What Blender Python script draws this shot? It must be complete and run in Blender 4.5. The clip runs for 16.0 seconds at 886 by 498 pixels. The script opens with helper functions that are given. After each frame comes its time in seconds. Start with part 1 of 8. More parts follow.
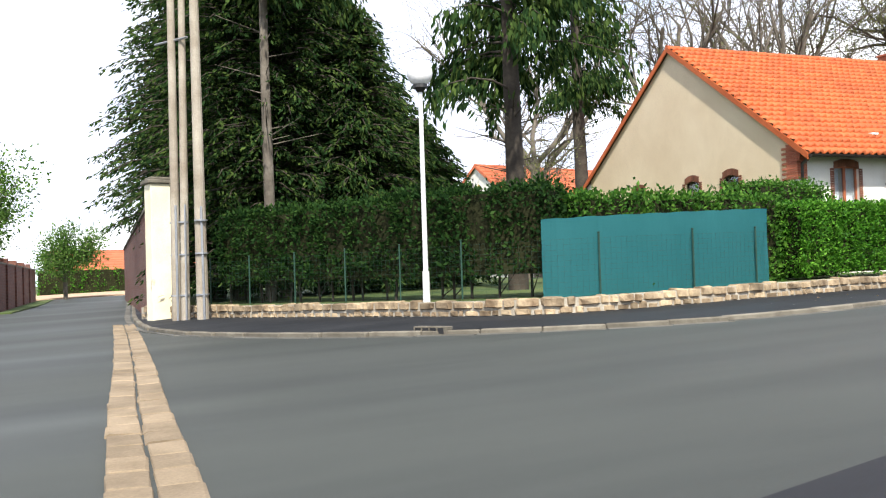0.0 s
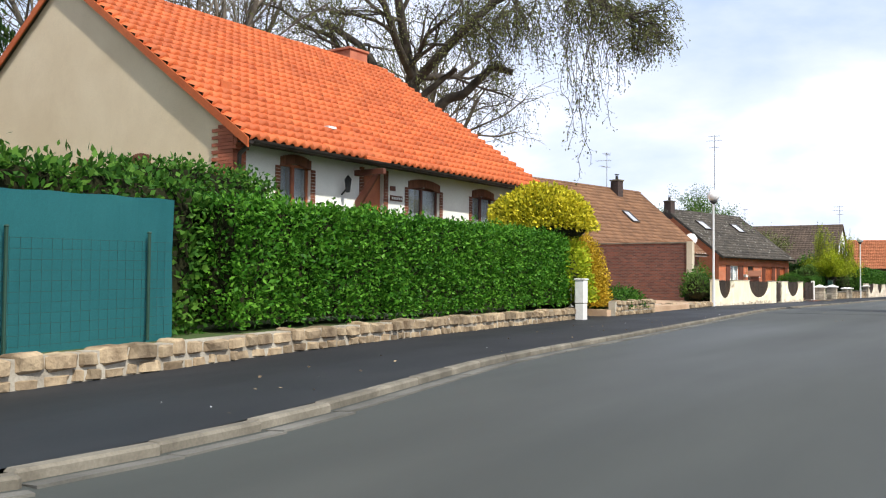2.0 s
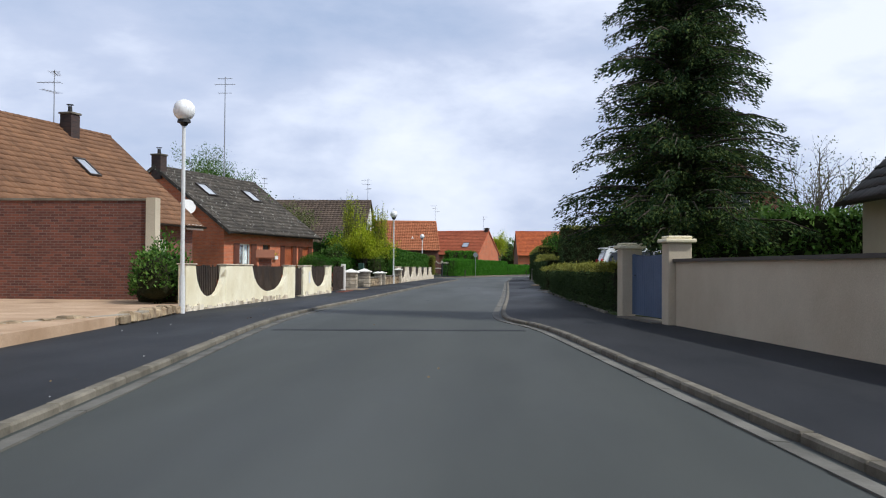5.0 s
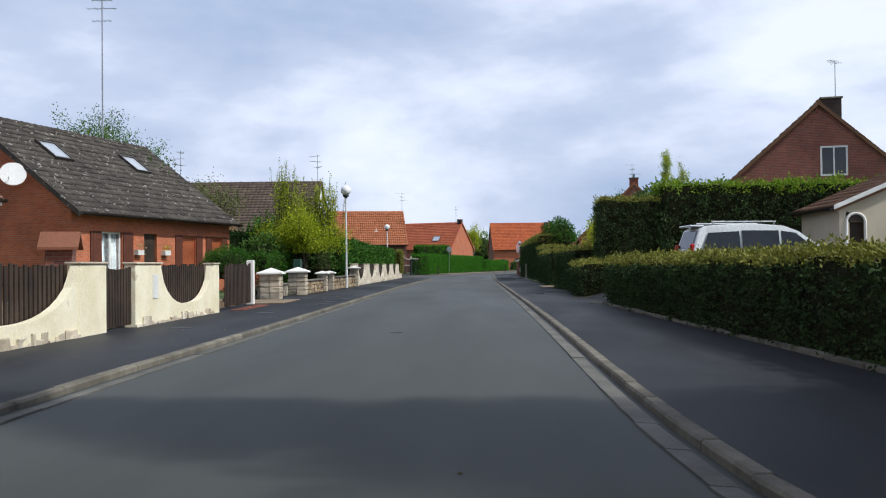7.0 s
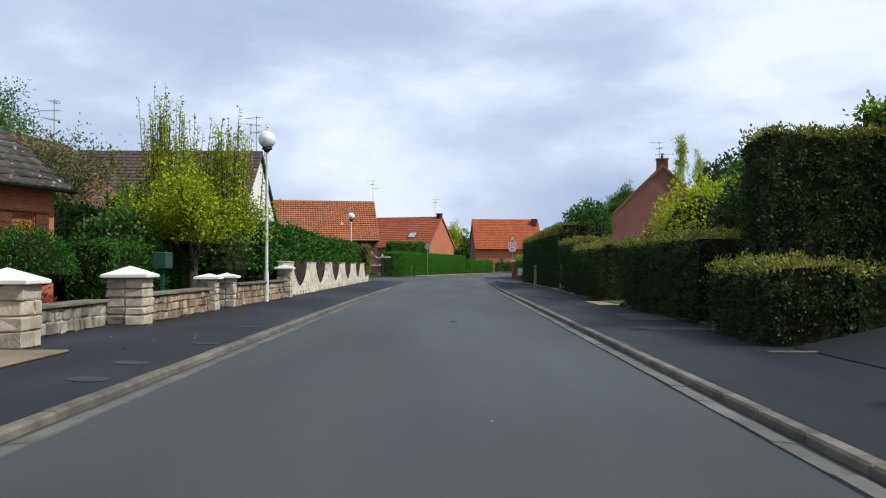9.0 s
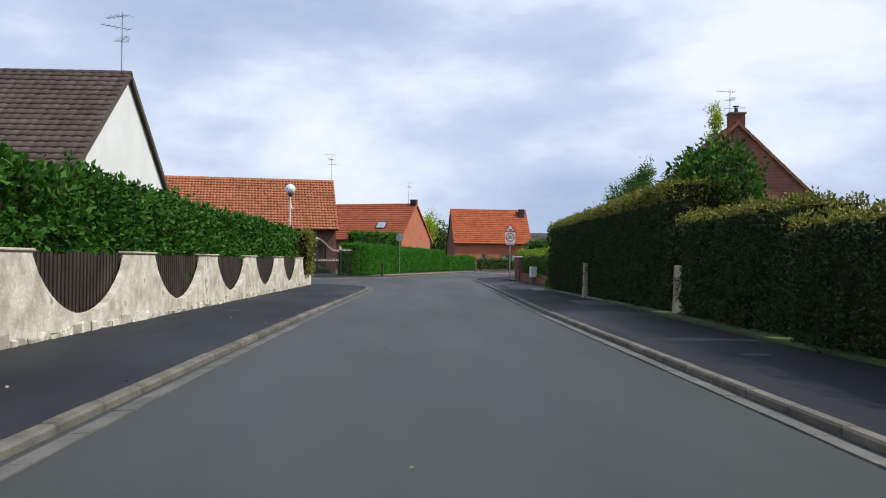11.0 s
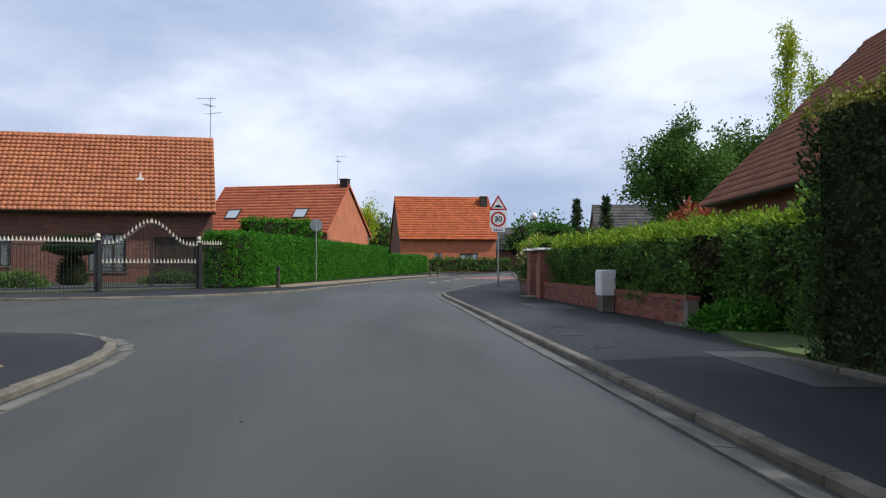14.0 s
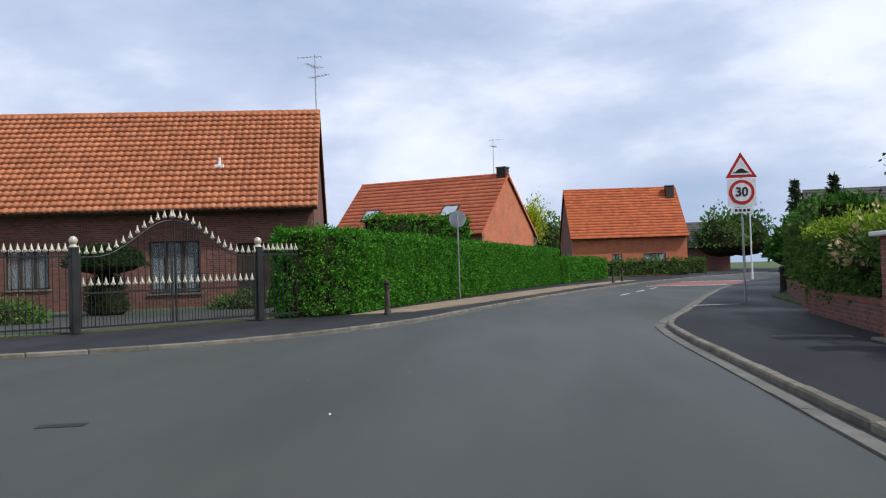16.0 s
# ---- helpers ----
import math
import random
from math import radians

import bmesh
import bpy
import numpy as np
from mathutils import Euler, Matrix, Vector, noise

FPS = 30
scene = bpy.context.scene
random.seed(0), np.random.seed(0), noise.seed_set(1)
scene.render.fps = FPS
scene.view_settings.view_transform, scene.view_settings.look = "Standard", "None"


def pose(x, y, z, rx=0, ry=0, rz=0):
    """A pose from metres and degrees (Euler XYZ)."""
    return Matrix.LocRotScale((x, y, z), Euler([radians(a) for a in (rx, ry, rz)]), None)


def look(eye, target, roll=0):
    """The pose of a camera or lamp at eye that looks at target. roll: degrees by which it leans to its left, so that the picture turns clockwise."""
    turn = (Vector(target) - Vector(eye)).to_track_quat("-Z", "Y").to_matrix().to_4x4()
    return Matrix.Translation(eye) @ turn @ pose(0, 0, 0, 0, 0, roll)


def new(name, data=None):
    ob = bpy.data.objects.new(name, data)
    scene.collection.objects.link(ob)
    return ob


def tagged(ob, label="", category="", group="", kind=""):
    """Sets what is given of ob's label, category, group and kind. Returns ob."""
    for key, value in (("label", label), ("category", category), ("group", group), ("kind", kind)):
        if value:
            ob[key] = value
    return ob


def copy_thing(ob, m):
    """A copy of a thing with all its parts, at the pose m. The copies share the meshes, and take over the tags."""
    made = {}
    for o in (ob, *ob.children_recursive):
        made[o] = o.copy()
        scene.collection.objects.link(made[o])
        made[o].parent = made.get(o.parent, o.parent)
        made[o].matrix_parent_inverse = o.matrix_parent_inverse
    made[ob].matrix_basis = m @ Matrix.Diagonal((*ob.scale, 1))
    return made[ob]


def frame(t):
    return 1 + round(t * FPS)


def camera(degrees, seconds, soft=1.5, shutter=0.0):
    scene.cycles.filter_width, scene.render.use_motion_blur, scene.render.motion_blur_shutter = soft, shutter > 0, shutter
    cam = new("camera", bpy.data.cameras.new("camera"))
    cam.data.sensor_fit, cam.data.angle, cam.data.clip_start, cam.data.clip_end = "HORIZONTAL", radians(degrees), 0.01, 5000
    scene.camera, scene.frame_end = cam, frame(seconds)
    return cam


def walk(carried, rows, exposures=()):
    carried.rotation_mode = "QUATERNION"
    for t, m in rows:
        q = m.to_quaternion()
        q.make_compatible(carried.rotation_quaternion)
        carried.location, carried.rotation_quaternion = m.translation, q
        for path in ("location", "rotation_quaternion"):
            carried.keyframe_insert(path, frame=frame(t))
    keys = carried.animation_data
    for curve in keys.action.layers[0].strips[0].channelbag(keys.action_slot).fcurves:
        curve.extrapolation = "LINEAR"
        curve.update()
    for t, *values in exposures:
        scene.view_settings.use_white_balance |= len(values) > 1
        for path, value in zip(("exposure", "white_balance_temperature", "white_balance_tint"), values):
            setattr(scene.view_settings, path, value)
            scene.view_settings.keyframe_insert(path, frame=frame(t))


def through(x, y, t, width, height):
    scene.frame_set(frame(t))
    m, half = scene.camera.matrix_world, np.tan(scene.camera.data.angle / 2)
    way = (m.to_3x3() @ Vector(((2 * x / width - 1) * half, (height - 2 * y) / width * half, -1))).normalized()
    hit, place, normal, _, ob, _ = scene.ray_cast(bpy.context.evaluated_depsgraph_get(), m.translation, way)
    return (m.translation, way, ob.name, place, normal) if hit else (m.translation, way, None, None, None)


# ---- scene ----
cam = camera(50.2, 16.0, 1.15)
PATH = [
    (0, (1.115, 3.631, 0.782), (-0.687, 4.498, 0.833), -1.8),
    (0.5, (-1.115, 4.932, 0.694), (-2.768, 6.057, 0.744), 1.6),
    (1, (-2.939, 6.744, 0.884), (-4.4, 8.108, 0.96), 1.9),
    (1.5, (-4.542, 8.707, 0.94), (-5.799, 10.261, 1.009), 1.3),
    (2, (-5.858, 10.927, 1.02), (-6.885, 12.642, 1.093), 0.5),
    (2.5, (-6.919, 13.392, 1.035), (-7.705, 15.23, 1.111), -0.1),
    (3, (-7.705, 16.119, 1.099), (-8.259, 18.04, 1.167), -0.2),
    (3.5, (-8.364, 19.316, 1.17), (-8.727, 21.282, 1.235), -0.1),
    (4, (-8.873, 22.674, 1.227), (-9.113, 24.658, 1.287), 0.1),
    (4.5, (-9.195, 26.274, 1.234), (-9.353, 28.267, 1.276), 0.3),
    (6.8, (-10.813, 47.039, 1.22), (-10.844, 49.038, 1.259), -0.3),
    (7, (-10.856, 48.969, 1.207), (-10.889, 50.968, 1.241), -0.6),
    (7.5, (-10.997, 53.471, 1.217), (-11.027, 55.471, 1.254), -1.0),
    (8, (-11.155, 58.129, 1.207), (-11.175, 60.129, 1.239), -0.8),
    (8.5, (-11.389, 62.81, 1.186), (-11.399, 64.81, 1.205), -0.2),
    (9, (-11.446, 67.603, 1.219), (-11.426, 69.602, 1.253), 0.1),
    (11.3, (-11.722, 92.799, 1.232), (-11.628, 94.797, 1.254), 0.7),
    (11.5, (-11.634, 95.076, 1.224), (-11.53, 97.073, 1.242), 0.7),
    (12, (-11.492, 100.223, 1.217), (-11.363, 102.219, 1.244), 0.6),
    (12.5, (-11.232, 105.419, 1.188), (-11.082, 107.413, 1.2), 0.2),
    (13, (-10.931, 110.386, 1.185), (-10.761, 112.378, 1.214), 0.0),
    (13.5, (-10.677, 114.854, 1.194), (-10.496, 116.846, 1.213), 0.2),
    (14, (-10.365, 119.392, 1.151), (-10.164, 121.382, 1.181), -0.0),
    (14.5, (-9.968, 123.945, 1.222), (-9.76, 125.934, 1.244), -0.5),
    (15, (-9.64, 128.061, 1.223), (-9.451, 130.052, 1.245), -0.4),
    (15.5, (-9.459, 131.852, 1.215), (-9.376, 133.851, 1.241), -1.2),
    (16, (-9.839, 135.071, 1.237), (-9.992, 137.065, 1.283), -1.8),
]
EXPOSURES = [(0.0, 0.58, 6350, 10), (1.5, 0.34, 6350, 10), (2.5, -0.05, 6100, 9), (3.5, -0.32, 6000, 9), (4.5, -0.43, 5950, 9), (9.0, -0.43, 5900, 8), (16.0, -0.42, 5950, 9)]
walk(cam, [(t, look(eye, target, roll)) for t, eye, target, roll in PATH], EXPOSURES)

# ---- light ----
SUN_AZ, SUN_EL = radians(110), radians(47)
world = bpy.data.worlds.new("sky")
scene.world = world
world.use_nodes = True
wn, wl = world.node_tree.nodes, world.node_tree.links
wn.clear()


def wnode(kind, **values):
    node = wn.new(kind)
    for key, value in values.items():
        node.inputs[key].default_value = value
    return node


sky = wn.new("ShaderNodeTexSky")
sky.sky_type = "NISHITA"
sky.sun_disc = False
sky.sun_elevation, sky.sun_rotation = SUN_EL, SUN_AZ
sky_dim = wn.new("ShaderNodeVectorMath")
sky_dim.operation = "SCALE"
sky_dim.inputs["Scale"].default_value = 0.055
wl.new(sky.outputs["Color"], sky_dim.inputs[0])
coord = wn.new("ShaderNodeTexCoord")
stretch = wn.new("ShaderNodeMapping")
stretch.inputs["Scale"].default_value = (1.0, 1.0, 2.4)
stretch.inputs["Location"].default_value = (3.1, 0.4, 0.2)
wl.new(coord.outputs["Generated"], stretch.inputs["Vector"])
banks = wnode("ShaderNodeTexNoise", Scale=3.0, Detail=8.0, Roughness=0.54, Distortion=0.08)
wl.new(stretch.outputs["Vector"], banks.inputs["Vector"])
shade = wn.new("ShaderNodeValToRGB")
shade.color_ramp.elements[0].position, shade.color_ramp.elements[0].color = 0.30, (0.44, 0.52, 0.68, 1)
shade.color_ramp.elements[1].position, shade.color_ramp.elements[1].color = 0.64, (0.97, 0.97, 0.98, 1)
mid = shade.color_ramp.elements.new(0.475)
mid.color = (0.63, 0.67, 0.80, 1)
bright = shade.color_ramp.elements.new(0.57)
bright.color = (0.84, 0.86, 0.95, 1)
# larger masses of cloud: (heading, height in degrees, width, brighter or darker)
mass = banks.outputs["Fac"]
for az, el, width, lift in ((2, 11.5, 0.20, 0.08), (-11, 6.0, 0.18, 0.07), (23, 11, 0.24, 0.10), (8, 7.5, 0.18, -0.05), (11.5, 3.8, 0.16, -0.14), (-24, 14, 0.4, -0.02)):
    far_off = wn.new("ShaderNodeVectorMath")
    far_off.operation = "DISTANCE"
    a, e = radians(az), radians(el)
    at = (math.sin(a) * math.cos(e), math.cos(a) * math.cos(e), math.sin(e))
    far_off.inputs[1].default_value = (at[0] + 3.1, at[1] + 0.4, at[2] * 2.4 + 0.2)
    wl.new(stretch.outputs["Vector"], far_off.inputs[0])
    fade = wnode("ShaderNodeMapRange", **{"From Min": 0.0, "From Max": width, "To Min": lift, "To Max": 0.0})
    fade.interpolation_type = "SMOOTHSTEP"
    wl.new(far_off.outputs["Value"], fade.inputs["Value"])
    total = wn.new("ShaderNodeMath")
    wl.new(mass, total.inputs[0])
    wl.new(fade.outputs["Result"], total.inputs[1])
    mass = total.outputs["Value"]
wl.new(mass, shade.inputs["Fac"])
cover = wn.new("ShaderNodeMix")
cover.data_type = "RGBA"
high = wn.new("ShaderNodeSeparateXYZ")
wl.new(coord.outputs["Generated"], high.inputs["Vector"])
thin = wnode("ShaderNodeMapRange", **{"From Min": 0.30, "From Max": 0.95, "To Min": 0.90, "To Max": 0.45})
wl.new(high.outputs["Z"], thin.inputs["Value"])
wl.new(thin.outputs["Result"], cover.inputs["Factor"])
wl.new(sky_dim.outputs["Vector"], cover.inputs["A"])
wl.new(shade.outputs["Color"], cover.inputs["B"])
back = wnode("ShaderNodeBackground", Strength=1.44)
wl.new(cover.outputs["Result"], back.inputs["Color"])
wout = wn.new("ShaderNodeOutputWorld")
wl.new(back.outputs["Background"], wout.inputs["Surface"])

sun_data = bpy.data.lights.new("sun", "SUN")
sun_data.energy, sun_data.angle, sun_data.color = 5.0, radians(1.6), (1.0, 0.94, 0.84)
sun = new("sun", sun_data)
toward = Vector((math.sin(SUN_AZ) * math.cos(SUN_EL), math.cos(SUN_AZ) * math.cos(SUN_EL), math.sin(SUN_EL)))
sun.matrix_world = look(toward * 100, (0, 0, 0))

# ---- materials ----


def mat(name, c1, c2, scale=1.2, rough=0.85, fine=30.0, bump=0.15, depth=0.01, metal=0.0, vary=0.0, island=0.0, c3=None, stain=0.35, spec=0.4, speck=None, damp=None, stretch=None):
    """A surface of two (or three) colours mixed by noise at two scales, with fine relief and an optional change from piece to piece."""
    m = bpy.data.materials.new(name)
    m.use_nodes = True
    nt = m.node_tree
    n, k = nt.nodes, nt.links
    bsdf = n["Principled BSDF"]
    bsdf.inputs["Roughness"].default_value = rough
    bsdf.inputs["Metallic"].default_value = metal
    bsdf.inputs["Specular IOR Level"].default_value = spec
    geo = n.new("ShaderNodeNewGeometry")
    big = n.new("ShaderNodeTexNoise")
    big.inputs["Scale"].default_value, big.inputs["Detail"].default_value, big.inputs["Roughness"].default_value = scale, 6.0, 0.6
    drawn = geo.outputs["Position"]
    if stretch:
        along_road = n.new("ShaderNodeMapping")
        along_road.inputs["Scale"].default_value = stretch
        k.new(geo.outputs["Position"], along_road.inputs["Vector"])
        drawn = along_road.outputs["Vector"]
    k.new(drawn, big.inputs["Vector"])
    ramp = n.new("ShaderNodeValToRGB")
    ramp.color_ramp.elements[0].position, ramp.color_ramp.elements[0].color = 0.5 - stain / 2, (*c1, 1)
    ramp.color_ramp.elements[1].position, ramp.color_ramp.elements[1].color = 0.5 + stain / 2, (*c2, 1)
    if c3:
        e = ramp.color_ramp.elements.new(min(0.98, 0.56 + stain / 2))
        e.color = (*c3, 1)
    k.new(big.outputs["Fac"], ramp.inputs["Fac"])
    small = n.new("ShaderNodeTexNoise")
    small.inputs["Scale"].default_value, small.inputs["Detail"].default_value = fine, 3.0
    k.new(geo.outputs["Position"], small.inputs["Vector"])
    grain = n.new("ShaderNodeMapRange")
    grain.inputs["To Min"].default_value, grain.inputs["To Max"].default_value = 0.72, 1.28
    k.new(small.outputs["Fac"], grain.inputs["Value"])
    value = grain.outputs["Result"]
    for amount, source in ((vary, "object"), (island, "island")):
        if amount:
            if source == "object":
                rnd = n.new("ShaderNodeObjectInfo").outputs["Random"]
            else:
                rnd = geo.outputs["Random Per Island"]
            span = n.new("ShaderNodeMapRange")
            span.inputs["To Min"].default_value, span.inputs["To Max"].default_value = 1 - amount, 1 + amount
            k.new(rnd, span.inputs["Value"])
            times = n.new("ShaderNodeMath")
            times.operation = "MULTIPLY"
            k.new(value, times.inputs[0])
            k.new(span.outputs["Result"], times.inputs[1])
            value = times.outputs["Value"]
    tone = n.new("ShaderNodeVectorMath")
    tone.operation = "SCALE"
    k.new(ramp.outputs["Color"], tone.inputs[0])
    k.new(value, tone.inputs["Scale"])
    colour = tone.outputs["Vector"]
    if speck:
        spots = n.new("ShaderNodeTexNoise")
        spots.inputs["Scale"].default_value, spots.inputs["Detail"].default_value = 5.5, 5.0
        k.new(geo.outputs["Position"], spots.inputs["Vector"])
        edge = n.new("ShaderNodeMapRange")
        edge.inputs["From Min"].default_value, edge.inputs["From Max"].default_value = 0.62, 0.68
        k.new(spots.outputs["Fac"], edge.inputs["Value"])
        lichen = n.new("ShaderNodeMix")
        lichen.data_type = "RGBA"
        lichen.inputs["B"].default_value = (*speck, 1)
        k.new(edge.outputs["Result"], lichen.inputs["Factor"])
        k.new(colour, lichen.inputs["A"])
        colour = lichen.outputs["Result"]
    k.new(colour, bsdf.inputs["Base Color"])
    if damp:
        wet = n.new("ShaderNodeTexNoise")
        wet.inputs["Scale"].default_value, wet.inputs["Detail"].default_value = 0.22, 5.0
        k.new(drawn, wet.inputs["Vector"])
        film = n.new("ShaderNodeMapRange")
        film.inputs["From Min"].default_value, film.inputs["From Max"].default_value = 0.38, 0.62
        film.inputs["To Min"].default_value, film.inputs["To Max"].default_value = damp, rough
        k.new(wet.outputs["Fac"], film.inputs["Value"])
        k.new(film.outputs["Result"], bsdf.inputs["Roughness"])
    if bump:
        relief = n.new("ShaderNodeBump")
        relief.inputs["Strength"].default_value, relief.inputs["Distance"].default_value = bump, depth
        k.new(small.outputs["Fac"], relief.inputs["Height"])
        k.new(relief.outputs["Normal"], bsdf.inputs["Normal"])
    return m


def brick_mat(name, c1, c2, mortar, size=1.0, bump=0.5):
    """Brickwork on upright walls, 22 x 6.5 cm bricks, laid out in the wall's own axes."""
    m = bpy.data.materials.new(name)
    m.use_nodes = True
    n, k = m.node_tree.nodes, m.node_tree.links
    bsdf = n["Principled BSDF"]
    bsdf.inputs["Roughness"].default_value = 0.88
    tc = n.new("ShaderNodeTexCoord")
    sep = n.new("ShaderNodeSeparateXYZ")
    k.new(tc.outputs["Object"], sep.inputs["Vector"])
    add = n.new("ShaderNodeMath")
    k.new(sep.outputs["X"], add.inputs[0])
    k.new(sep.outputs["Y"], add.inputs[1])
    com = n.new("ShaderNodeCombineXYZ")
    k.new(add.outputs["Value"], com.inputs["X"])
    k.new(sep.outputs["Z"], com.inputs["Y"])
    br = n.new("ShaderNodeTexBrick")
    br.inputs["Color1"].default_value, br.inputs["Color2"].default_value, br.inputs["Mortar"].default_value = (*c1, 1), (*c2, 1), (*mortar, 1)
    br.inputs["Scale"].default_value = 1.0
    br.inputs["Brick Width"].default_value, br.inputs["Row Height"].default_value = 0.225 * size, 0.075 * size
    br.inputs["Mortar Size"].default_value, br.inputs["Mortar Smooth"].default_value = 0.008 * size, 0.2
    k.new(com.outputs["Vector"], br.inputs["Vector"])
    ns = n.new("ShaderNodeTexNoise")
    ns.inputs["Scale"].default_value, ns.inputs["Detail"].default_value = 0.9, 6.0
    k.new(tc.outputs["Object"], ns.inputs["Vector"])
    span = n.new("ShaderNodeMapRange")
    span.inputs["To Min"].default_value, span.inputs["To Max"].default_value = 0.6, 1.4
    k.new(ns.outputs["Fac"], span.inputs["Value"])
    tone = n.new("ShaderNodeVectorMath")
    tone.operation = "SCALE"
    k.new(br.outputs["Color"], tone.inputs[0])
    k.new(span.outputs["Result"], tone.inputs["Scale"])
    k.new(tone.outputs["Vector"], bsdf.inputs["Base Color"])
    relief = n.new("ShaderNodeBump")
    relief.invert = True
    relief.inputs["Strength"].default_value, relief.inputs["Distance"].default_value = bump, 0.01
    k.new(br.outputs["Fac"], relief.inputs["Height"])
    k.new(relief.outputs["Normal"], bsdf.inputs["Normal"])
    return m


def leaf_mat(name, c1, c2, c3, scale=0.7, through=0.25, rough=0.6, gloss=0.2):
    """Foliage: colour changes from leaf to leaf and in drifts over the plant; a little light passes through."""
    m = bpy.data.materials.new(name)
    m.use_nodes = True
    n, k = m.node_tree.nodes, m.node_tree.links
    bsdf = n["Principled BSDF"]
    bsdf.inputs["Roughness"].default_value = rough
    bsdf.inputs["Specular IOR Level"].default_value = gloss
    geo = n.new("ShaderNodeNewGeometry")
    ns = n.new("ShaderNodeTexNoise")
    ns.inputs["Scale"].default_value, ns.inputs["Detail"].default_value = scale, 4.0
    k.new(geo.outputs["Position"], ns.inputs["Vector"])
    mix = n.new("ShaderNodeMath")
    mix.operation = "MULTIPLY_ADD"
    mix.inputs[1].default_value = 0.6
    k.new(geo.outputs["Random Per Island"], mix.inputs[0])
    half = n.new("ShaderNodeMath")
    half.operation = "MULTIPLY"
    half.inputs[1].default_value = 0.5
    k.new(ns.outputs["Fac"], half.inputs[0])
    k.new(half.outputs["Value"], mix.inputs[2])
    ramp = n.new("ShaderNodeValToRGB")
    ramp.color_ramp.elements[0].position, ramp.color_ramp.elements[0].color = 0.2, (*c1, 1)
    ramp.color_ramp.elements[1].position, ramp.color_ramp.elements[1].color = 0.85, (*c3, 1)
    e = ramp.color_ramp.elements.new(0.52)
    e.color = (*c2, 1)
    k.new(mix.outputs["Value"], ramp.inputs["Fac"])
    k.new(ramp.outputs["Color"], bsdf.inputs["Base Color"])
    if through:
        tr = n.new("ShaderNodeBsdfTranslucent")
        k.new(ramp.outputs["Color"], tr.inputs["Color"])
        ms = n.new("ShaderNodeMixShader")
        ms.inputs["Fac"].default_value = through
        k.new(bsdf.outputs["BSDF"], ms.inputs[1])
        k.new(tr.outputs["BSDF"], ms.inputs[2])
        k.new(ms.outputs["Shader"], n["Material Output"].inputs["Surface"])
    return m


def glass_mat(name, tint=(0.75, 0.8, 0.82), rough=0.03):
    m = bpy.data.materials.new(name)
    m.use_nodes = True
    bsdf = m.node_tree.nodes["Principled BSDF"]
    bsdf.inputs["Base Color"].default_value = (*tint, 1)
    bsdf.inputs["Roughness"].default_value = rough
    bsdf.inputs["Transmission Weight"].default_value = 0.9
    bsdf.inputs["IOR"].default_value = 1.45
    return m


M = {}
M["asphalt"] = mat("asphalt", (0.034, 0.038, 0.034), (0.059, 0.064, 0.056), 0.8, 0.75, 160, 0.3, 0.004, stain=0.5, damp=0.55, stretch=(1.0, 0.16, 1.0))
M["pavement"] = mat("pavement_asphalt", (0.015, 0.0165, 0.019), (0.030, 0.031, 0.034), 0.9, 0.8, 140, 0.35, 0.005, stain=0.45, damp=0.55, stretch=(1.0, 0.3, 1.0), spec=0.18)
M["concrete"] = mat("concrete", (0.095, 0.083, 0.062), (0.20, 0.18, 0.14), 2.2, 0.9, 45, 0.5, 0.006, vary=0.22)
M["gutter"] = mat("gutter_concrete", (0.085, 0.082, 0.070), (0.17, 0.162, 0.14), 1.2, 0.88, 60, 0.3, 0.004, vary=0.1)
M["paver"] = mat("sandstone_paver", (0.17, 0.125, 0.075), (0.30, 0.23, 0.15), 1.6, 0.9, 40, 0.4, 0.006, vary=0.15)
M["grass"] = mat("grass_ground", (0.035, 0.07, 0.015), (0.10, 0.13, 0.035), 0.5, 0.95, 25, 0.6, 0.03, c3=(0.16, 0.13, 0.06))
M["soil"] = mat("soil", (0.17, 0.125, 0.08), (0.31, 0.24, 0.155), 0.9, 0.95, 22, 0.6, 0.03)
M["gravel"] = mat("beige_gravel", (0.38, 0.25, 0.15), (0.55, 0.39, 0.26), 1.0, 0.92, 45, 0.6, 0.012)
M["stone"] = mat("wall_stone", (0.13, 0.088, 0.05), (0.42, 0.325, 0.205), 3.2, 0.92, 24, 0.7, 0.02, vary=0.38, c3=(0.20, 0.14, 0.09))
M["stone_dark"] = mat("grey_stone", (0.15, 0.13, 0.10), (0.42, 0.37, 0.29), 2.0, 0.92, 24, 0.6, 0.015, vary=0.3)
M["stone_pale"] = mat("pale_block_stone", (0.34, 0.28, 0.20), (0.58, 0.50, 0.38), 2.0, 0.92, 24, 0.6, 0.015, vary=0.2)
M["mortar"] = mat("lime_mortar", (0.24, 0.205, 0.155), (0.46, 0.42, 0.34), 1.5, 0.95, 40, 0.4, 0.01)
M["render_beige"] = mat("beige_render", (0.72, 0.57, 0.38), (0.82, 0.675, 0.475), 0.5, 0.9, 70, 0.25, 0.004)
M["render_cream"] = mat("cream_render", (0.74, 0.66, 0.45), (0.87, 0.81, 0.61), 1.3, 0.9, 40, 0.4, 0.007, c3=(0.48, 0.40, 0.26), stain=0.3)
M["render_white"] = mat("white_render", (0.72, 0.69, 0.62), (0.82, 0.80, 0.75), 0.6, 0.9, 60, 0.25, 0.004)
M["render_sand"] = mat("sand_render", (0.47, 0.40, 0.29), (0.58, 0.51, 0.385), 0.6, 0.9, 60, 0.3, 0.004)
